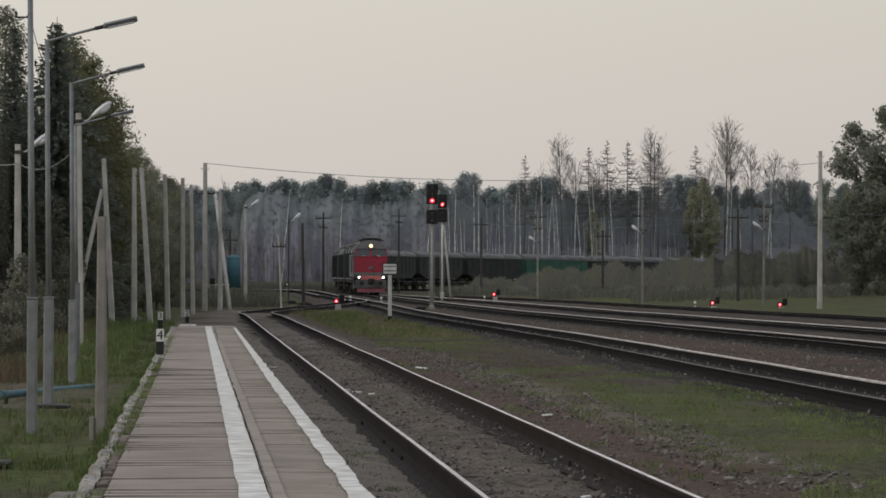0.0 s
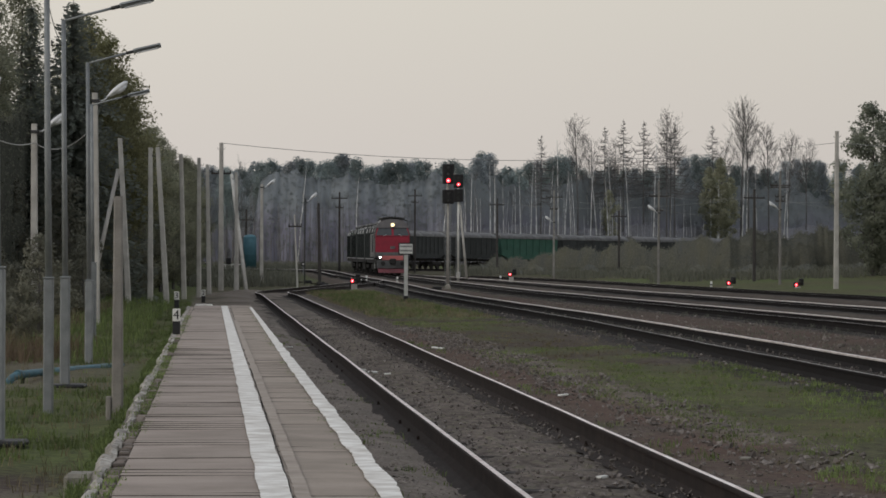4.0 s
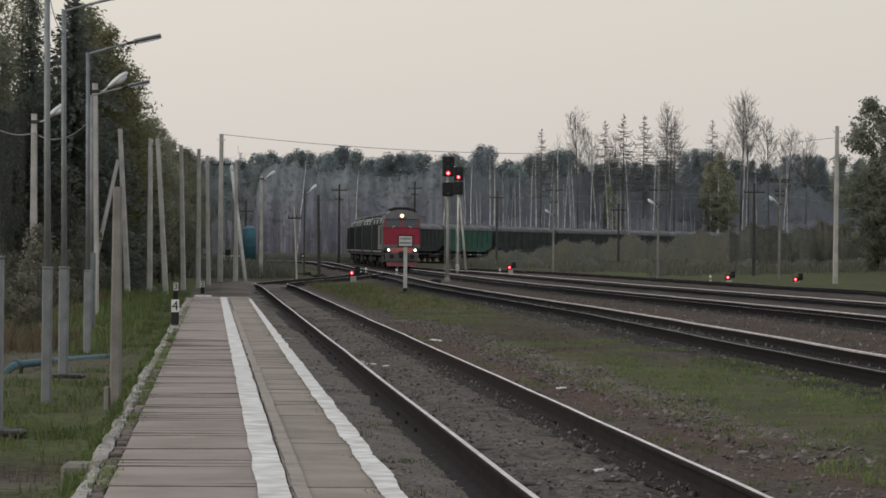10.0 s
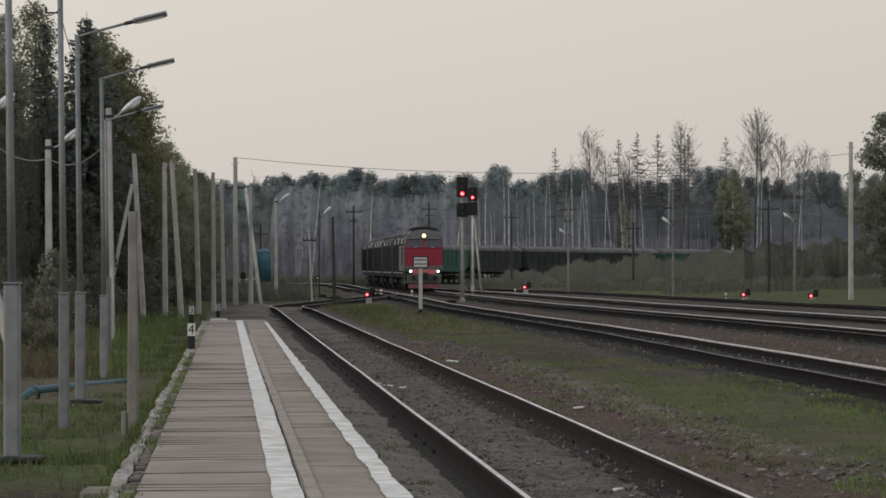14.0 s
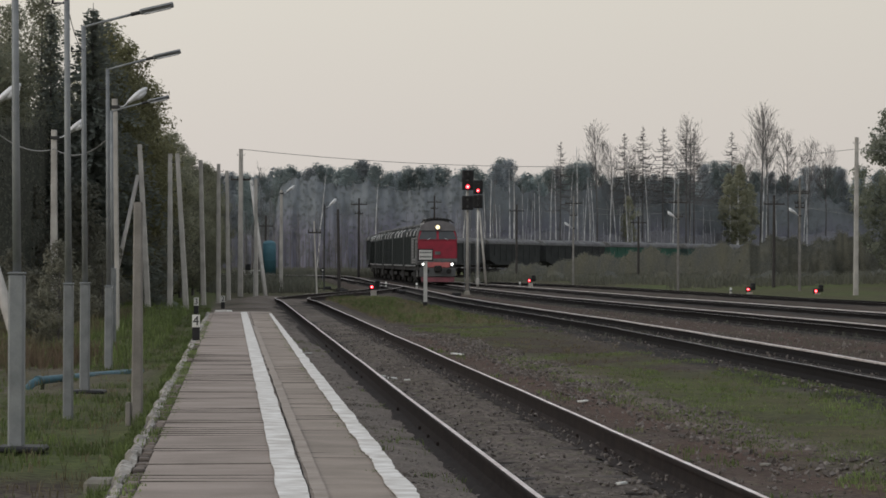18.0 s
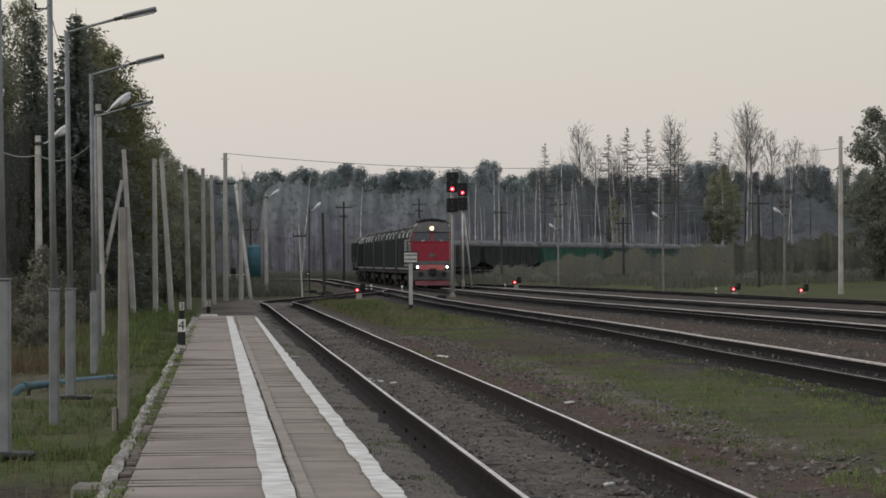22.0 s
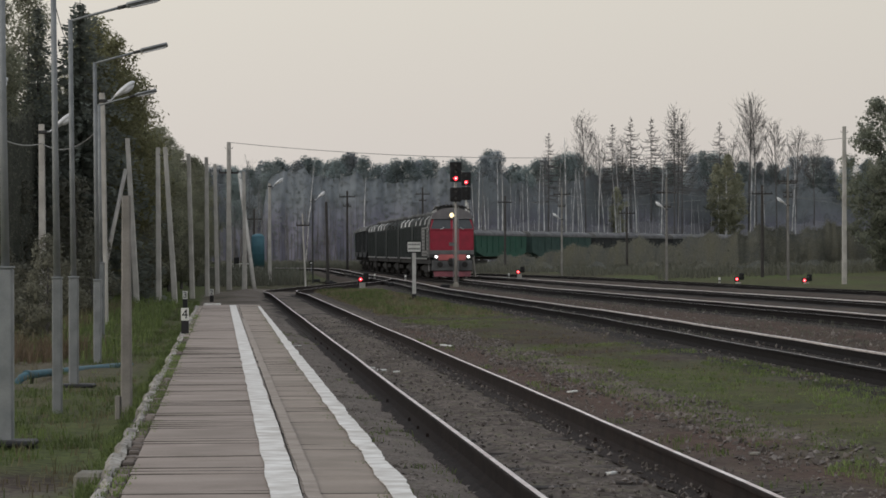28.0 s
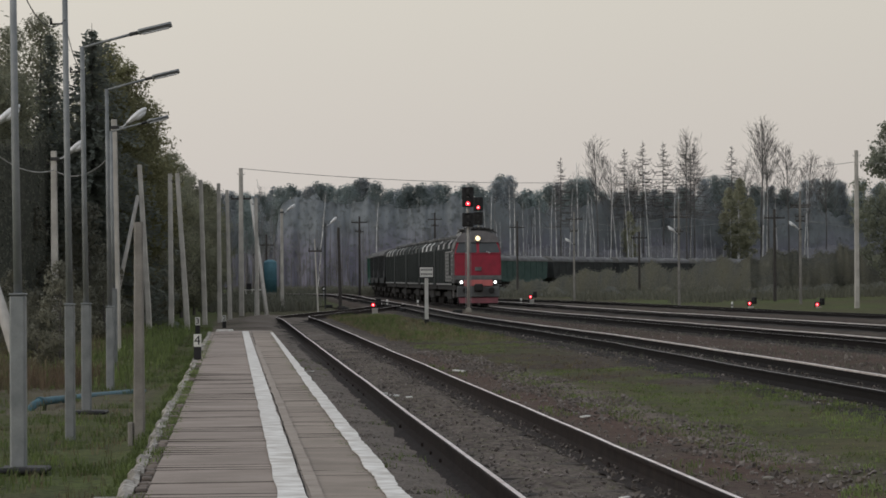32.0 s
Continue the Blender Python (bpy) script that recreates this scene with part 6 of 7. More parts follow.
# crowns along the skyline: sideways and upward, in thousandths of the distance
for row in ("-50.5 31.2, -47 32, -44.5 30.3, -41 31.5, -38 32.7, -34.5 32, -31 31.3, -28.5 31.8, -25.5 33.6, -23.5 34, -20 32.6",
            "-15.5 30.2, -12.5 30.4, -9.5 31.8, -6 32, -3 31.5, -0.5 32.2, 2.5 31.8, 6 28.5, 8.5 31.5, 11.5 32.2, 14 30.5",
            "18.5 33, 20.5 34.6, 23 34.4, 26 28, 29 27.6, 32 29.6, 35.5 31.6, 38.5 32, 42.5 33, 45.5 33.8, 48.5 33.5, 53 29.5",
            "57 29, 62 30, 66.5 29.5, 70 30, 74 29.5, 79 30.5, 86 33.3, 89 34.2, 92.5 33.8, 96 32.8, 102 31.2",
            "107 30.8, 112 30.2, 118 32.3, 122 33, 126 32.4, 130 32, 136 32, 142 31.6, 148 32"):
    for pair in row.split(","):
        u, e = [float(q) for q in pair.split()]
        d = edge(u) + R.uniform(18.5, 32)
        k = R.randrange(4)
        x, y = at_view(u, d)
        plant("pine", x, y, (1.77 + e * d / 1000 - ground_height(x, y)) / HEIGHTS["pine"][k], k)
for i in range(100):
    u = -66 + 240 * i / 100 + R.uniform(-1, 1)
    d = edge(u) + R.uniform(30, 90)
    k = R.random()
    plant("pine" if k < 0.4 else "young" if k < 0.45 else "mass", *at_view(u, d), R.uniform(0.66, 0.84) * d / 485)
for i in range(60):
    u = -66 + 240 * i / 60 + R.uniform(-1, 1)
    d = edge(u) + R.uniform(90, 170)
    plant("mass", *at_view(u, d), R.uniform(0.80, 0.92) * d / 595)
for u, more, s in ((96.5, -4, 0.98), (94.3, 2, 0.9), (100, 3, 0.8), (62, 4, 0.7)):
    plant("young", *at_view(u, edge(u) + more), s * edge(u) / 470, 1)
for i in range(34):
    u = -66 + 235 * i / 34 + R.uniform(-2, 2)
    plant("saplings", *at_view(u, edge(u) + R.uniform(0, 22)), R.uniform(0.8, 1.3))
for x, y, h in ((35.2, 240, 13.4), (37.0, 236, 14.4), (39.6, 238, 15.5), (42.5, 250, 16), (45, 238, 15), (38.2, 250, 10.5), (37.6, 246, 11)):
    plant("edge", x, y, h / 14)
plant("olive", -13.5, 131, 10.4 / 11, 2)
for ob in [o for (k, lst) in KINDS.items() for i, o in enumerate(lst) if (k, i) not in USED]:
    ob.matrix_basis = pose(-60, 420, ground_height(-60, 420))


# ---- grass, weeds and loose stones ----
def tufts(name, label, count, area, hmin, hmax, m, blades=7, keep=None, dz=0.0):
    r = random.Random(name)
    s = Soup()
    n = 0
    while n < count:
        x, y = area(r)
        if keep and not keep(x, y):
            n += 1
            continue
        z = ground_height(x, y) - verge_drop(x, y) + dz
        h = r.uniform(hmin, hmax)
        for b in range(blades):
            a = r.uniform(0, 6.283)
            o = Vector((math.cos(a), math.sin(a), 0))
            p = Vector((x, y, z - 0.02)) + rv(r, 0.07 if h < 0.5 else 0.6) * Vector((1, 1, 0))
            w = o.cross(Vector((0, 0, 1))) * (0.0045 * (1 + h) if hmax < 1.0 else 0.035)
            q = p + o * h * r.uniform(.1, .3) + Vector((0, 0, h * 0.65))
            e = q + o * h * r.uniform(.15, .45) + Vector((0, 0, h * r.uniform(0, .35)))
            k = len(s.v)
            s.v += [p - w, p + w, q + w * .7, q - w * .7, e]
            s.f += [(k, k + 1, k + 2, k + 3), (k + 3, k + 2, k + 4)]
        n += 1
    tagged(new(name, s.mesh(name, m)), label, "grass", kind="stuff")


def left_area(r):
    y = 16 + 110 * r.random() ** 1.5
    return along(-0.95, y) - 7.5 * r.random() ** 1.3, y


def mid_area(r):
    y = 22 + 150 * r.random() ** 1.4
    return along(r.uniform(4.9, 8.9), y), y


def scrub_area(r):
    d = 232 + 200 * r.random()
    u = (0.012 if d > 300 else 0.075 if d < 260 else 0.045) + 0.16 * r.random()
    k = r.random()
    if k < 0.2:
        u, d = -0.066 + 0.05 * r.random(), 350 + 80 * r.random()
    elif k < 0.36:
        u, d = -0.075 + 0.035 * r.random(), 190 + 140 * r.random()
    return u * d, d


def patch(x, y):
    return noise.noise((x * 0.6, y * 0.28, 9.0)) + noise.noise((x * 0.11, y * 0.05, 3.0)) > 0.0


tufts("grass_verge", "green tufted grass beside the platform", 13000, left_area, 0.03, 0.15, GRASSLEAF, keep=lambda x, y: noise.noise((x * 0.5, y * 0.2, 1.0)) > -0.28 and math.hypot((x + 3.3) / 0.7, (y - 24.5) / 1.6) > 1 and not (42.5 < y < 52 and noise.noise((x, y * 0.5, 2.0)) < 0.15))
tufts("dry_grass_verge", "thin dry blades in the grass beside the platform", 2600, left_area, 0.03, 0.14, DRYLEAF, 5)
tufts("tall_grass", "taller green grass among the posts", 2600, lambda r: (along(-1.6, q := 54 + 85 * r.random()) - 6 * r.random(), q), 0.12, 0.45, GRASSLEAF)
tufts("kerb_grass", "grass clumps against the platform edge", 1500, lambda r: (along(-0.82 - 0.16 * r.random(), q := 17 + 60 * r.random() ** 1.3), q), 0.06, 0.2, GRASSLEAF, dz=0.11)
tufts("undergrowth", "brown-grey undergrowth and tall weeds before the far wood", 9000, scrub_area, 0.3, 1.1, UNDERBRUSH, 5)
tufts("dry_grass", "tall dry straw-coloured grass near the posts", 1500, lambda r: (along(-3.4, 0) - 0.0653 * (q := 48 + 60 * r.random()) - 6 * r.random(), q), 0.15, 0.6, DRYLEAF, 9)
tufts("grass_between_tracks", "short green grass between the tracks", 14000, mid_area, 0.03, 0.10, GRASSLEAF, keep=patch)
tufts("weeds_in_kerb", "weeds growing in the platform's kerb", 1500, lambda r: (along(-0.60 + r.choice((0, 0, -0.09, 1.57)) + r.uniform(-.045, .03), q := 16 + 60 * r.random()), q), 0.008, 0.04, GRASSLEAF, keep=lambda x, y: noise.noise((x * 1.3, y * 0.5, 4.0)) > -0.12, dz=DECK)
tufts("withered_weeds", "tall reddish-brown withered weeds behind the pipe", 120, lambda r: (-7.6 + 1.35 * r.random() ** 0.8, 51.5 + 6.5 * r.random()), 0.2, 0.62, REDWEED, 8)
tufts("edge_line_weeds", "green weeds along the inner side of the edge line", 300, lambda r: (along(0.945 + r.uniform(-.02, .03) - 0.0007 * ((q := 22 + 62 * r.random()) - 20) + 0.07 * max(0.0, q - 42) / 46, q), q), 0.01, 0.04, GRASSLEAF, 6, keep=lambda x, y: noise.noise((x * 0.7, y * 0.22, 14.0)) > 0.05, dz=DECK)
tufts("dry_grass_between_tracks", "thin straw-coloured grass between the tracks", 2200, mid_area, 0.02, 0.09, DRYLEAF)
tufts("weeds_among_tracks", "thin brown-green weeds between the far tracks", 8000, lambda r: (along(r.uniform(9.0, 31), q := 60 + 150 * r.random()), q), 0.04, 0.16, UNDERBRUSH, 5, keep=lambda x, y: noise.noise((x * 0.25, y * 0.1, 6.0)) > 0)
tufts("rough_grass", "rough green grass round the white sign", 2600, lambda r: (along(r.uniform(4.9, 8.6), q := 98 + 72 * r.random()), q), 0.08, 0.26, GRASSLEAF, keep=lambda x, y: noise.noise((x * 0.5, y * 0.12, 8.0)) > -0.1)
tufts("rough_dry_grass", "rough straw-coloured grass round the white sign", 1500, lambda r: (along(r.uniform(4.7, 8.6), q := 95 + 75 * r.random()), q), 0.08, 0.24, DRYLEAF)
tufts("weeds_by_rail", "small weeds in the gravel beside the rail", 1300, lambda r: (along(r.choice((1.35, 1.75, 4.3)) + r.uniform(-.2, .2), q := 17 + 60 * r.random()), q), 0.02, 0.12, GRASSLEAF, keep=lambda x, y: noise.noise((x * 0.9, y * 0.3, 2.0)) > 0.08)


def stones(name, label, count, area, smin, smax, m):
    r = random.Random(name)
    s = Soup()
    for i in range(count):
        x, y = area(r)
        c = Vector((x, y, ground_height(x, y) - verge_drop(x, y) + (0.012 if not 2.2 < x + SLOPE * y < 3.6 or y > 95 else 0.03)))
        k = smin + (smax - smin) * r.random() ** 2.5
        n = len(s.v)
        turn = Matrix.Rotation(r.uniform(0, 6.28), 3, rv(r).normalized())
        s.v += [c + turn @ Vector(d) * k * r.uniform(.6, 1.3) for d in ((1, .2, 0), (.1, 1, .1), (-1, 0, 0), (0, -1, .1), (.1, .1, .75), (0, 0, -.6))]
        s.f += [(n + a, n + b, n + 4) for a, b in ((0, 1), (1, 2), (2, 3), (3, 0))] + [(n + b, n + a, n + 5) for a, b in ((0, 1), (1, 2), (2, 3), (3, 0))]
    tagged(new(name, s.mesh(name, m)), label, "gravel", kind="stuff")


def bed_area(r):
    y = 17 + 75 * r.random() ** 1.6
    return along(r.uniform(1.25, 4.9), y), y


def heap_area(r):
    y = 26 + 55 * r.random()
    return along(4.6 + 1.25 * r.random() ** 0.9 + 0.15 * math.sin(y * 0.7), y), y


stones("ballast_stones", "loose grey ballast stones along the platform track", 8000, bed_area, 0.008, 0.034, STONE)
stones("verge_stones", "small grey stones between the platform and the rail", 13000, lambda r: (along(r.uniform(1.18, 2.2), q := 17 + 65 * r.random() ** 1.5), q), 0.006, 0.026, PEBBLE)
stones("bank_stones", "dark stones on the bank between the tracks", 3500, lambda r: (along(r.uniform(8.2, 15.5), q := 42 + 90 * r.random() ** 1.3), q), 0.012, 0.05, STONE)
stones("scattered_stones", "scattered grey stones beside the rails", 3800, heap_area, 0.01, 0.05, STONE)


def litter():
    r = random.Random(3)
    for x, y, l, w in ((1.52, 25.2, 0.28, 0.05), (-0.75, 48.5, 0.25, 0.12), (-0.95, 49.5, 0.3, 0.1), (-0.45, 47.6, 0.2, 0.1), (-1.15, 50.5, 0.22, 0.12), (2.92, 27.6, 0.09, 0.08),
                       (-2.6, 62, 0.3, 0.1), (1.9, 40.5, 0.16, 0.1), (0.4, 62, 0.25, 0.12)):
        t = thing("litter", pose(x, y, 0.012, r.uniform(-6, 6), r.uniform(-6, 6), r.uniform(0, 180)), "small pale scrap of board lying between the rails", "litter", "litter by the rails")
        bm = bmesh.new()
        box(bm, (0, 0, 0.01), (l, w, 0.025), bevel=0.006)
        part("scrap", bm, WHITE if l > 0.1 else KERB, t)


litter()


# ---- the train ----
def shell(bm, ring, y0, y1):
    """A body with the cross-section ring from y0 to y1, ends closed."""
    a = [bm.verts.new((x, y0, z)) for x, z in ring]
    b = [bm.verts.new((x, y1, z)) for x, z in ring]
    n = len(ring)
    for k in range(n):
        bm.faces.new((a[k], a[(k + 1) % n], b[(k + 1) % n], b[k]))
    bm.faces.new(a[::-1])
    bm.faces.new(b)
    return bm


def arch(w, z0, z1, z2, n=8):
    """Upright sides to z1, an arched top to z2."""
    pts = [(w, z0), (w, z1)]
    for i in range(1, n):
        a = math.pi / 2 * (i / n) * 2
        pts.append((w * math.cos(a / 1.0) if a <= math.pi / 2 else -w * math.cos(math.pi - a), z1 + (z2 - z1) * math.sin(a)))
    pts += [(-w, z1), (-w, z0)]
    return pts


def bogie(parent, yc, axles=3, r=0.525):
    bm = bmesh.new()
    span = 1.85 * (axles - 1)
    for s in (-1, 1):
        box(bm, (s * 1.05, yc, 0.72), (0.14, span + 1.1, 0.34), bevel=0.04)
    box(bm, (0, yc, 0.75), (2.0, 0.5, 0.3))
    bg = part("bogie", bm, UNDER, parent)
    for i in range(axles):
        yy = yc + (i - (axles - 1) / 2) * 1.85
        bm = bmesh.new()
        for s in (-1, 1):
            tube(bm, [(s * 0.73, yy, r), (s * 0.86, yy, r)], r, 18)
            tube(bm, [(s * 0.68, yy, r), (s * 0.73, yy, r)], r + 0.03, 18)
        tube(bm, [(-0.9, yy, r), (0.9, yy, r)], 0.09, 8)
        part("wheelset", bm, UNDER, bg)
    return bg


def locomotive(cab):
    """A section 17 m long, its front at y = 0 and facing -y; the body lies towards +y."""
    t = thing("diesel_locomotive", Matrix(), "diesel locomotive with red cab front, green sides and lit lamps" if cab else
              "second locomotive section with dark green sides and pale roof edges", "locomotive", "train")
    L = 17.1
    bm = bmesh.new()
    shell(bm, arch(1.52, 1.35, 3.75, 4.55), 2.6 if cab else 0.4, L - 0.3)
    body = part("body", bm, DARKGREEN, t, "dark green ribbed body side")
    y = 3.2
    while y < L - 0.8:
        for s in (-1, 1):
            bm = bmesh.new()
            box(bm, (s * 1.535, y, 2.55), (0.05, 0.07, 2.3))
            part("rib", bm, DARKGREEN, body)
        y += 1.5
    for s in (-1, 1):
        bm = bmesh.new()
        box(bm, (s * 1.53, (L + 2.4) / 2, 1.42), (0.06, L - 3.2, 0.10))
        part("sill", bm, LOCOPALE, body)
        for k in range(3):
            bm = bmesh.new()
            y0 = 3.6 + k * 4.9
            ring = arch(1.59, 0, 3.78, 4.66)[1:4]
            if s < 0:
                ring = [(-x, z) for x, z in ring]
            for n, ((xa, za), (xb, zb)) in enumerate(zip(ring, ring[1:])):
                q = [bm.verts.new(v) for v in ((xa, y0 + 0.9 * n, za), (xb, y0 + 0.9 * n + 0.9, zb), (xb, y0 + 0.9 * n + 2.4, zb), (xa, y0 + 0.9 * n + 1.5, za))]
                bm.faces.new(q)
            bmesh.ops.solidify(bm, geom=bm.faces[:], thickness=0.03)
            part("roof_strap", bm, ROOFSTREAK, body, "pale slanting streak on the roof edge")
    for k in range(4):
        bm = bmesh.new()
        tube(bm, [(0, 5 + k * 3.2, 4.5), (0, 5 + k * 3.2, 4.78)], 0.75 if k % 2 else 0.5, 16)
        part("roof_fan", bm, ROOF, t)
    bm = bmesh.new()
    box(bm, (0, L / 2, 1.2), (2.9, L - 0.6, 0.32), bevel=0.03)
    part("underframe", bm, UNDER, t)
    bm = bmesh.new()
    box(bm, (0, L / 2, 0.72), (2.5, 4.0, 0.75), bevel=0.1)
    part("fuel_tank", bm, UNDER, t)
    bogie(t, 4.4)
    bogie(t, L - 4.4)
    if not cab:
        return t
    # the cab: raked windscreens over an upright red nose, arched brow
    bm = bmesh.new()
    ring = arch(1.53, 1.5, 3.75, 4.84)
    shell(bm, ring, 0.55, 2.75)
    cabin = part("cab", bm, LOCOGREY, t, "grey cab with louvred sides")
    bm = bmesh.new()
    vs = [bm.verts.new(v) for v in ((-1.5, -0.02, 1.95), (1.5, -0.02, 1.95), (1.5, 0.08, 3.42), (-1.5, 0.08, 3.42),
                                    (-1.5, 0.6, 1.95), (1.5, 0.6, 1.95), (1.5, 0.6, 3.42), (-1.5, 0.6, 3.42))]
    for f in ((0, 1, 2, 3), (5, 4, 7, 6), (1, 5, 6, 2), (4, 0, 3, 7), (3, 2, 6, 7), (4, 5, 1, 0)):
        bm.faces.new([vs[k] for k in f])
    bmesh.ops.bevel(bm, geom=bm.edges[:], offset=0.07, segments=2, affect="EDGES")
    part("nose", bm, RED, t, "red painted nose panel")
    bm = bmesh.new()
    vs = [bm.verts.new(v) for v in ((-1.5, 0.06, 3.4), (1.5, 0.06, 3.4), (1.34, 0.42, 4.22), (-1.34, 0.42, 4.22),
                                    (-1.5, 0.9, 3.4), (1.5, 0.9, 3.4), (1.36, 0.9, 4.22), (-1.36, 0.9, 4.22))]
    for f in ((0, 1, 2, 3), (5, 4, 7, 6), (1, 5, 6, 2), (4, 0, 3, 7), (3, 2, 6, 7), (4, 5, 1, 0)):
        bm.faces.new([vs[k] for k in f])
    band = part("window_band", bm, RED, t, "red frame round the windscreens")
    for s in (-1, 1):
        bm = bmesh.new()
        z0, z1 = 3.47, 4.16
        a, b = (0.09, 1.43) if s > 0 else (-1.43, -0.09)
        f0 = lambda z: 0.048 + (z - 3.4) * 0.44
        pts = [(a + 0.05, f0(z0) - 0.012, z0), (b - 0.05, f0(z0) - 0.012, z0), (b, f0(z0 + .08) - 0.012, z0 + .08), (b - (0.22 if s > 0 else 0.0), f0(z1) - 0.012, z1),
               (a + (0.22 if s < 0 else 0.0), f0(z1) - 0.012, z1), (a, f0(z0 + .08) - 0.012, z0 + .08)]
        vs = [bm.verts.new(p) for p in pts]
        bm.faces.new(vs)
        r = bmesh.ops.extrude_face_region(bm, geom=bm.faces[:])
        for v in [g for g in r["geom"] if isinstance(g, bmesh.types.BMVert)]:
            v.co.y += 0.03
        part("windscreen", bm, GLASS, band, "dark windscreen")
        bm = bmesh.new()
        tube(bm, [(s * 0.8, f0(3.4) - 0.05, 3.43), (s * 0.55, f0(3.56) - 0.05, 3.56)], 0.02, 5)
        part("wiper", bm, LAMPGREY, band)
    bm = bmesh.new()
    shell(bm, [(x * 1.02, z) for x, z in arch(1.36, 4.14, 4.24, 4.92)], 0.28, 0.75)
    part("brow", bm, BROW, t, "grey roof brow above the windscreens")
    bm = bmesh.new()
    tube(bm, [(0, 0.16, 4.40), (0, 0.45, 4.40)], [0.21, 0.26], 16)
    hl = part("headlamp_case", bm, LOCOGREY, t)
    bm = bmesh.new()
    tube(bm, [(0, 0.13, 4.40), (0, 0.16, 4.40)], [0.13, 0.16], 16)
    part("headlamp", bm, HEADLAMP, hl, "lit warm white headlamp")
    bm = bmesh.new()
    shell(bm, [(1.05, 4.6), (0.85, 5.08), (-0.85, 5.08), (-1.05, 4.6)], 0.9, 5.2)
    part("roof_box", bm, ROOF, t)
    bm = bmesh.new()
    for s in (-1.0, -0.75, -0.5, -0.25, 0.0, 0.25, 0.5, 0.75, 1.0):
        box(bm, (s, 1.5, 5.09 - 0.14 * s * s), (0.13, 1.9, 0.12))
    tube(bm, [(-1.3, 0.75, 4.74), (-0.8, 0.75, 5.0), (0.8, 0.75, 5.0), (1.3, 0.75, 4.74)], 0.04, 6)
    part("roof_rails", bm, UNDER, t)
    # lower front
    bm = bmesh.new()
    box(bm, (0, 0.16, 1.84), (3.02, 0.5, 0.30), bevel=0.03)
    part("front_band", bm, LOCOGREY, t)
    bm = bmesh.new()
    box(bm, (0, 0.05, 1.50), (1.85, 0.4, 0.40), bevel=0.03)
    part("buffer_beam", bm, ORANGE, t, "orange-red beam between the marker lamps")
    for s in (-1, 1):
        bm = bmesh.new()
        tube(bm, [(s * 1.1, -0.10, 1.55), (s * 1.1, 0.3, 1.55)], [0.17, 0.2], 14)
        c = part("lamp_case", bm, LOCOGREY, t)
        bm = bmesh.new()
        tube(bm, [(s * 1.1, -0.13, 1.55), (s * 1.1, -0.10, 1.55)], [0.065, 0.08], 14)
        part("marker_lamp", bm, BUFFLAMP, c, "lit white marker lamp")
        bm = bmesh.new()
        tube(bm, [(s * 0.85, -0.28, 1.02), (s * 0.85, 0.1, 1.05)], [0.2, 0.1], 12)
        part("buffer", bm, UNDER, t)
        for k in range(4):
            bm = bmesh.new()
            box(bm, (s * 1.45, 1.0 + k * 0.5, 2.6), (0.10, 0.05, 2.1))
            part("handrail", bm, LOCOPALE, cabin) if k in (0, 3) else part("louvre_post", bm, LOCOGREY, cabin)
        for k in range(7):
            bm = bmesh.new()
            box(bm, (s * 1.56, 1.9, 1.8 + k * 0.3), (0.04, 1.3, 0.06))
            part("louvre", bm, LOCOPALE, cabin)
        bm = bmesh.new()
        box(bm, (s * 1.54, 1.3, 3.45), (0.04, 0.9, 0.6))
        part("side_window", bm, GLASS, cabin)
        bm = bmesh.new()
        box(bm, (s * 1.535, 5.4, 2.6), (0.05, 5.2, 2.0))
        panel = part("louvre_panel", bm, LOCOPALE, body, "pale grey louvred panel")
        for k in range(8):
            bm = bmesh.new()
            box(bm, (s * 1.57, 5.4, 1.78 + k * 0.24), (0.05, 5.0, 0.1))
            part("slat", bm, LOCOGREY, panel)
        bm = bmesh.new()
        box(bm, (s * 1.575, 3.6, 2.75), (0.06, 1.1, 1.5))
        part("side_door", bm, DARKGREEN, panel)
        bm = bmesh.new()
        tube(bm, [(s * 1.5, 0.6, 4.25), (s * 1.45, 3.0, 4.38), (s * 1.45, 17.0, 4.12)], 0.035, 5)
        part("roof_handrail", bm, WROOF, body, "pale handrail along the roof edge")
        bm = bmesh.new()
        for k in (2.2, 3.0):
            box(bm, (s * 1.42, k, 1.0), (0.05, 0.05, 0.9))
        part("steps", bm, LOCOPALE, t)
    bm = bmesh.new()
    box(bm, (0, 0.12, 0.94), (2.75, 0.5, 0.72), bevel=0.05)
    part("front_beam", bm, ROOF, t)
    bm = bmesh.new()
    box(bm, (0, -0.2, 1.2), (0.55, 0.7, 0.5), bevel=0.08)
    part("coupler", bm, UNDER, t)
    bm = bmesh.new()
    vs = [bm.verts.new(v) for v in ((-1.3, -0.1, 0.52), (1.3, -0.1, 0.52), (1.3, 0.3, 0.8), (-1.3, 0.3, 0.8), (-1.25, -0.25, 0.2), (1.25, -0.25, 0.2),
                                    (1.2, 0.3, 0.22), (-1.2, 0.3, 0.22))]
    for f in ((0, 1, 2, 3), (4, 7, 6, 5), (0, 4, 5, 1), (1, 5, 6, 2), (2, 6, 7, 3), (3, 7, 4, 0)):
        bm.faces.new([vs[k] for k in f])
    part("plough", bm, PINKISH, t, "dirty red plough")
    bm = bmesh.new()
    box(bm, (0, -0.03, 2.42), (0.42, 0.05, 0.24))
    part("emblem", bm, LOCOGREY, t, "plain dark emblem plate")
    bm = bmesh.new()
    box(bm, (0, -0.05, 1.93), (2.9, 0.05, 0.05))
    part("trim_strip", bm, BLACK, t)
    return t


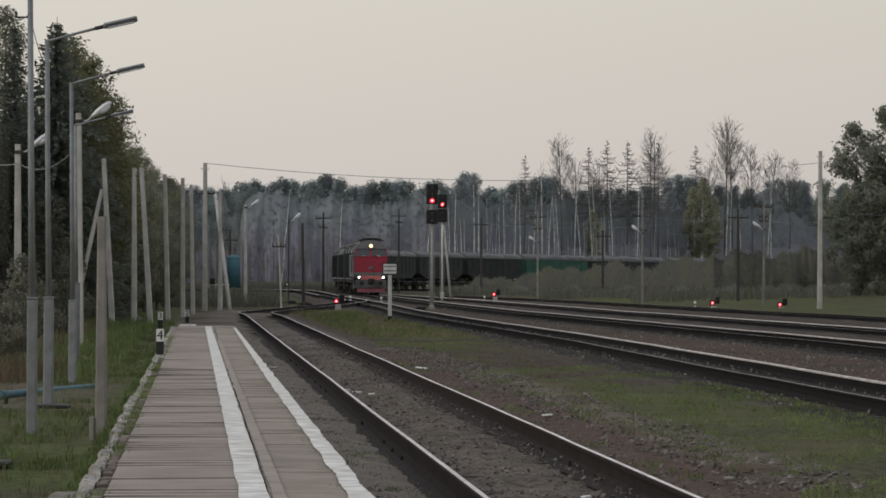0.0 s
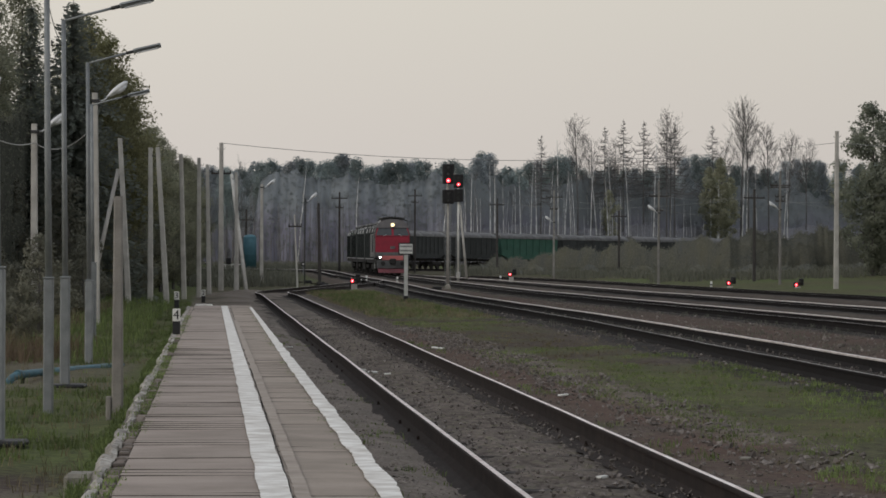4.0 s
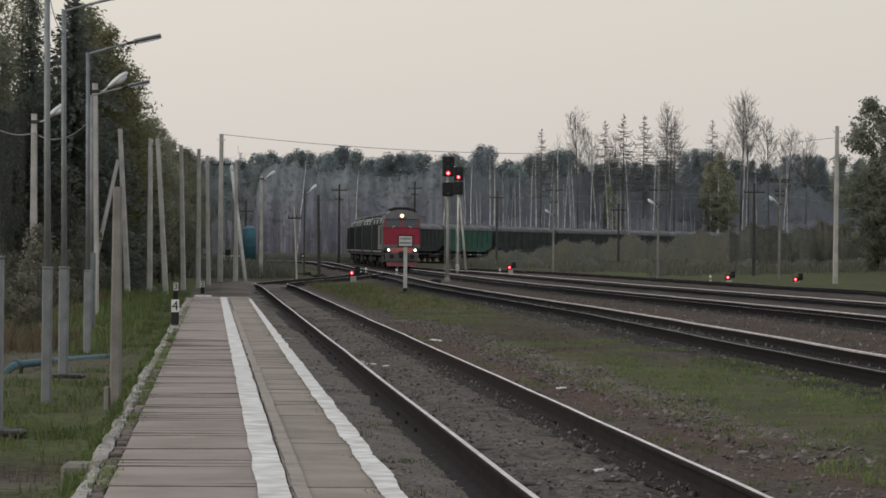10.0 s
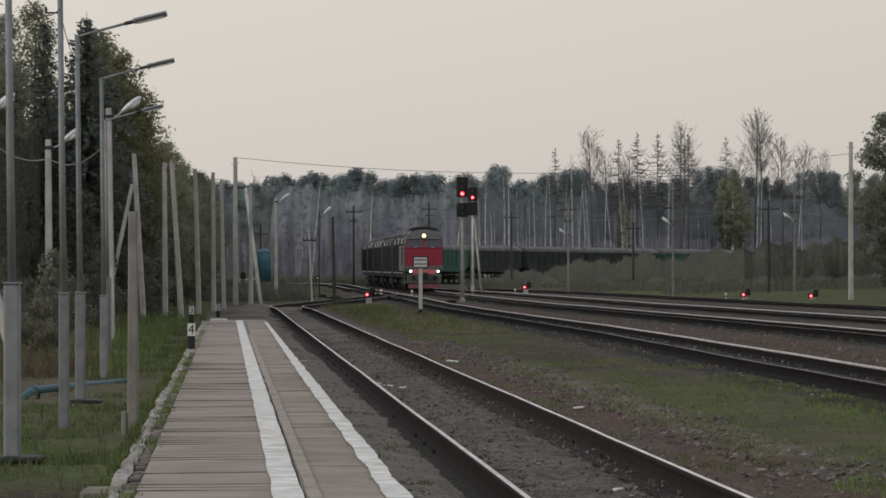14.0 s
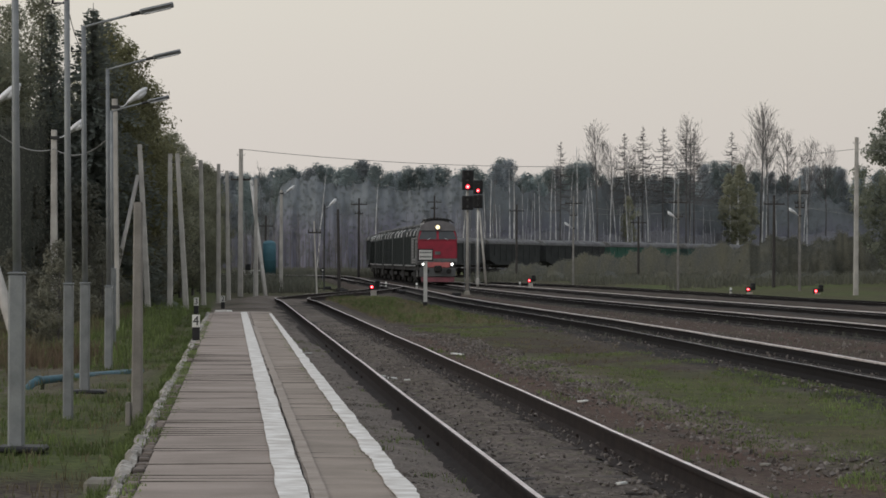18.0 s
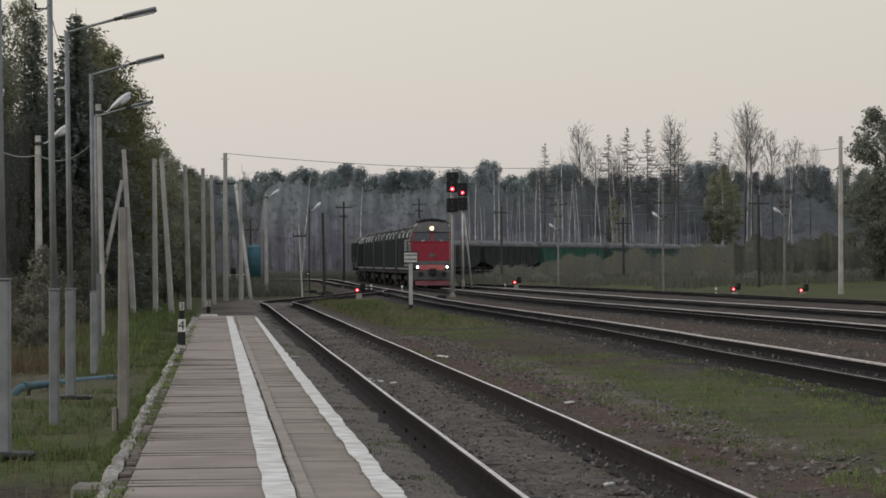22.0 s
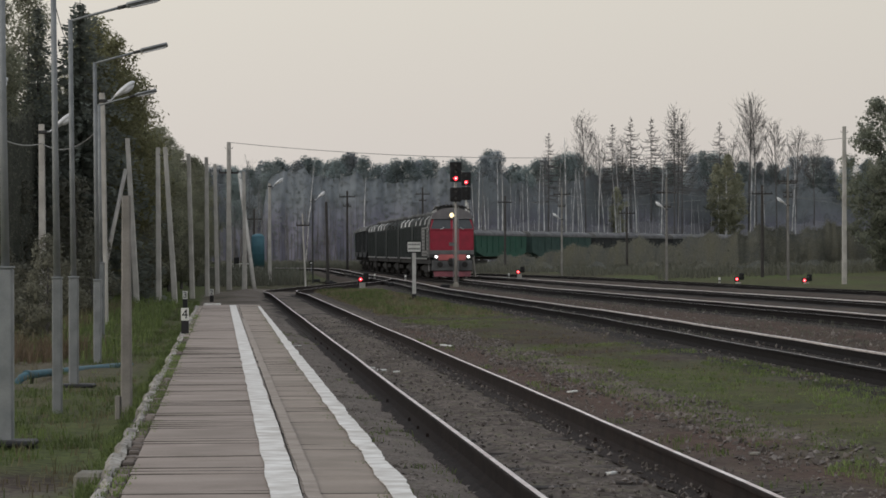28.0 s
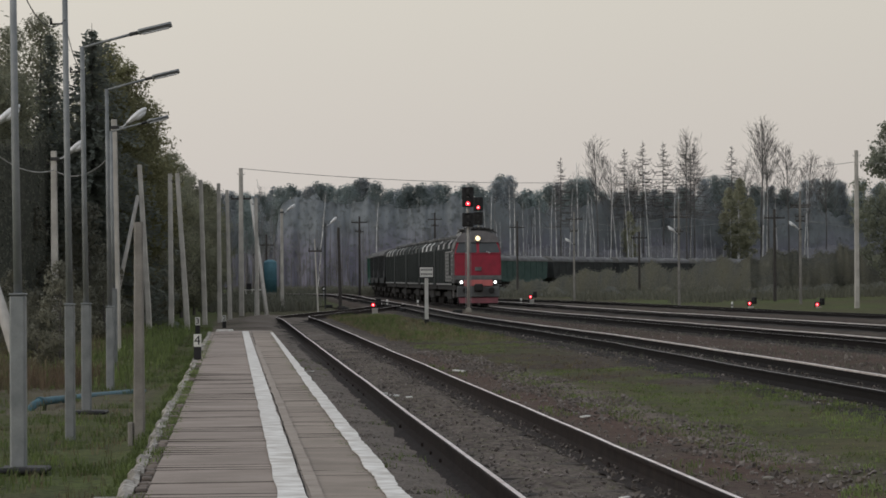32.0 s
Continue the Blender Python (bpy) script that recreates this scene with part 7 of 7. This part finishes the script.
def hopper(kind):
    """A closed hopper wagon 12 m long with sloping ends, from y = 0 to y = 12."""
    m = (HOPPER, HOPGREEN, HOPTEAL)[kind]
    t = thing("hopper_wagon", Matrix(), ("dark grey-green", "bright green", "dull teal")[kind] + " closed hopper wagon with a pale curved roof", "wagon", "train")
    L = 12.0
    bm = bmesh.new()
    prof = [(0.35, 1.9), (1.9, 1.35), (L - 1.9, 1.35), (L - 0.35, 1.9), (L - 0.2, 3.95), (0.2, 3.95)]
    a = [bm.verts.new((-1.58, y, z)) for y, z in prof]
    b = [bm.verts.new((1.58, y, z)) for y, z in prof]
    n = len(prof)
    for k in range(n):
        bm.faces.new((a[k], a[(k + 1) % n], b[(k + 1) % n], b[k]))
    bm.faces.new(a[::-1])
    bm.faces.new(b)
    body = part("body", bm, m, t)
    for s in (-1, 1):
        for k in range(8):
            bm = bmesh.new()
            box(bm, (s * 1.61, 1.4 + k * (L - 2.8) / 7, 2.9 if 0 < k < 7 else 3.2), (0.07, 0.10, 2.1 if 0 < k < 7 else 1.4))
            part("rib", bm, m, body)
    bm = bmesh.new()
    shell(bm, arch(1.64, 3.93, 4.0, 4.62), 0.15, L - 0.15)
    roof = part("roof", bm, ROOF, t, "curved roof")
    for k in range(4):
        bm = bmesh.new()
        box(bm, (0, 2.0 + k * 2.66, 4.62), (0.8, 1.3, 0.12), bevel=0.03)
        part("hatch", bm, ROOF, roof)
    for k in range(3):
        bm = bmesh.new()
        shell(bm, arch(1.67, 3.96, 4.0, 4.66), 0.6 + k * 3.75, 3.3 + k * 3.75)
        part("roof_panel", bm, WROOF, roof, "pale roof panel")
    bm = bmesh.new()
    box(bm, (0, L / 2, 1.15), (0.5, L, 0.35))
    for y in (0.2, L - 0.2):
        box(bm, (0, y, 1.15), (2.9, 0.3, 0.3))
    part("underframe", bm, UNDER, t)
    for y in (0.45, L - 0.45):
        bm = bmesh.new()
        for s in (-1.3, 1.3):
            box(bm, (s, y, 1.8), (0.06, 0.06, 1.4))
        box(bm, (0, y, 2.4), (2.6, 0.05, 0.05))
        part("end_ladder", bm, m, t)
    bogie(t, 2.0, 2, 0.475)
    bogie(t, L - 2.0, 2, 0.475)
    return t


LINE = catmull(TRACK_B, 1.0)


def line_index(y):
    for i, p in enumerate(LINE):
        if p.y >= y:
            return i + 0.0 if i == 0 else i - 1 + (y - LINE[i - 1].y) / (p.y - LINE[i - 1].y)
    return len(LINE) - 1.0


def line_point(s):
    s = max(0.0, min(len(LINE) - 1.001, s))
    i = int(s)
    p = LINE[i].lerp(LINE[i + 1], s - i)
    return Vector((p.x, p.y, RAIL + level(p.x, p.y)))


def front_at(t):
    """Where the locomotive's front stands at t seconds, in metres along the line."""
    return line_index(281 - 2.15 * t - 0.0102 * t * t)


def vehicle_pose(t, back, length):
    """The pose of a vehicle whose front end is back metres behind the train's front."""
    s = front_at(t) + back
    a, b = line_point(s + 0.18 * length), line_point(s + 0.82 * length)
    d = (b - a).normalized()
    o = a - d * 0.18 * length
    side = Vector((d.y, -d.x, 0)).normalized()
    up = side.cross(d)
    return Matrix.Translation(o) @ Matrix((side, d, up)).transposed().to_4x4()


TRAIN = []
pos = 0.0
lead = locomotive(True)
TRAIN.append((lead, pos, 17.1))
pos += 17.7
booster = locomotive(False)
for i in range(4):
    section = booster if i == 0 else copy_thing(booster, Matrix())
    if i:
        section.name = "covered_wagon"
        tagged(section, "dark green covered wagon with pale slanting roof streaks", "wagon")
    TRAIN.append((section, pos, 17.1))
    pos += 17.7
pos += 0.8
WAGON_KIND = {3: 1, 7: 1, 8: 2}
wagons, used = [hopper(k) for k in range(3)], set()
for i in range(16):
    k = WAGON_KIND.get(i, 0)
    w = copy_thing(wagons[k], Matrix()) if k in used else wagons[k]
    used.add(k)
    TRAIN.append((w, pos, 12.0))
    pos += 12.9


def motions():
    """The train rolls slowly towards the platform."""
    for ob, back, length in TRAIN:
        walk(ob, [(t, vehicle_pose(t, back, length)) for t in range(0, 33, 2)])


motions()
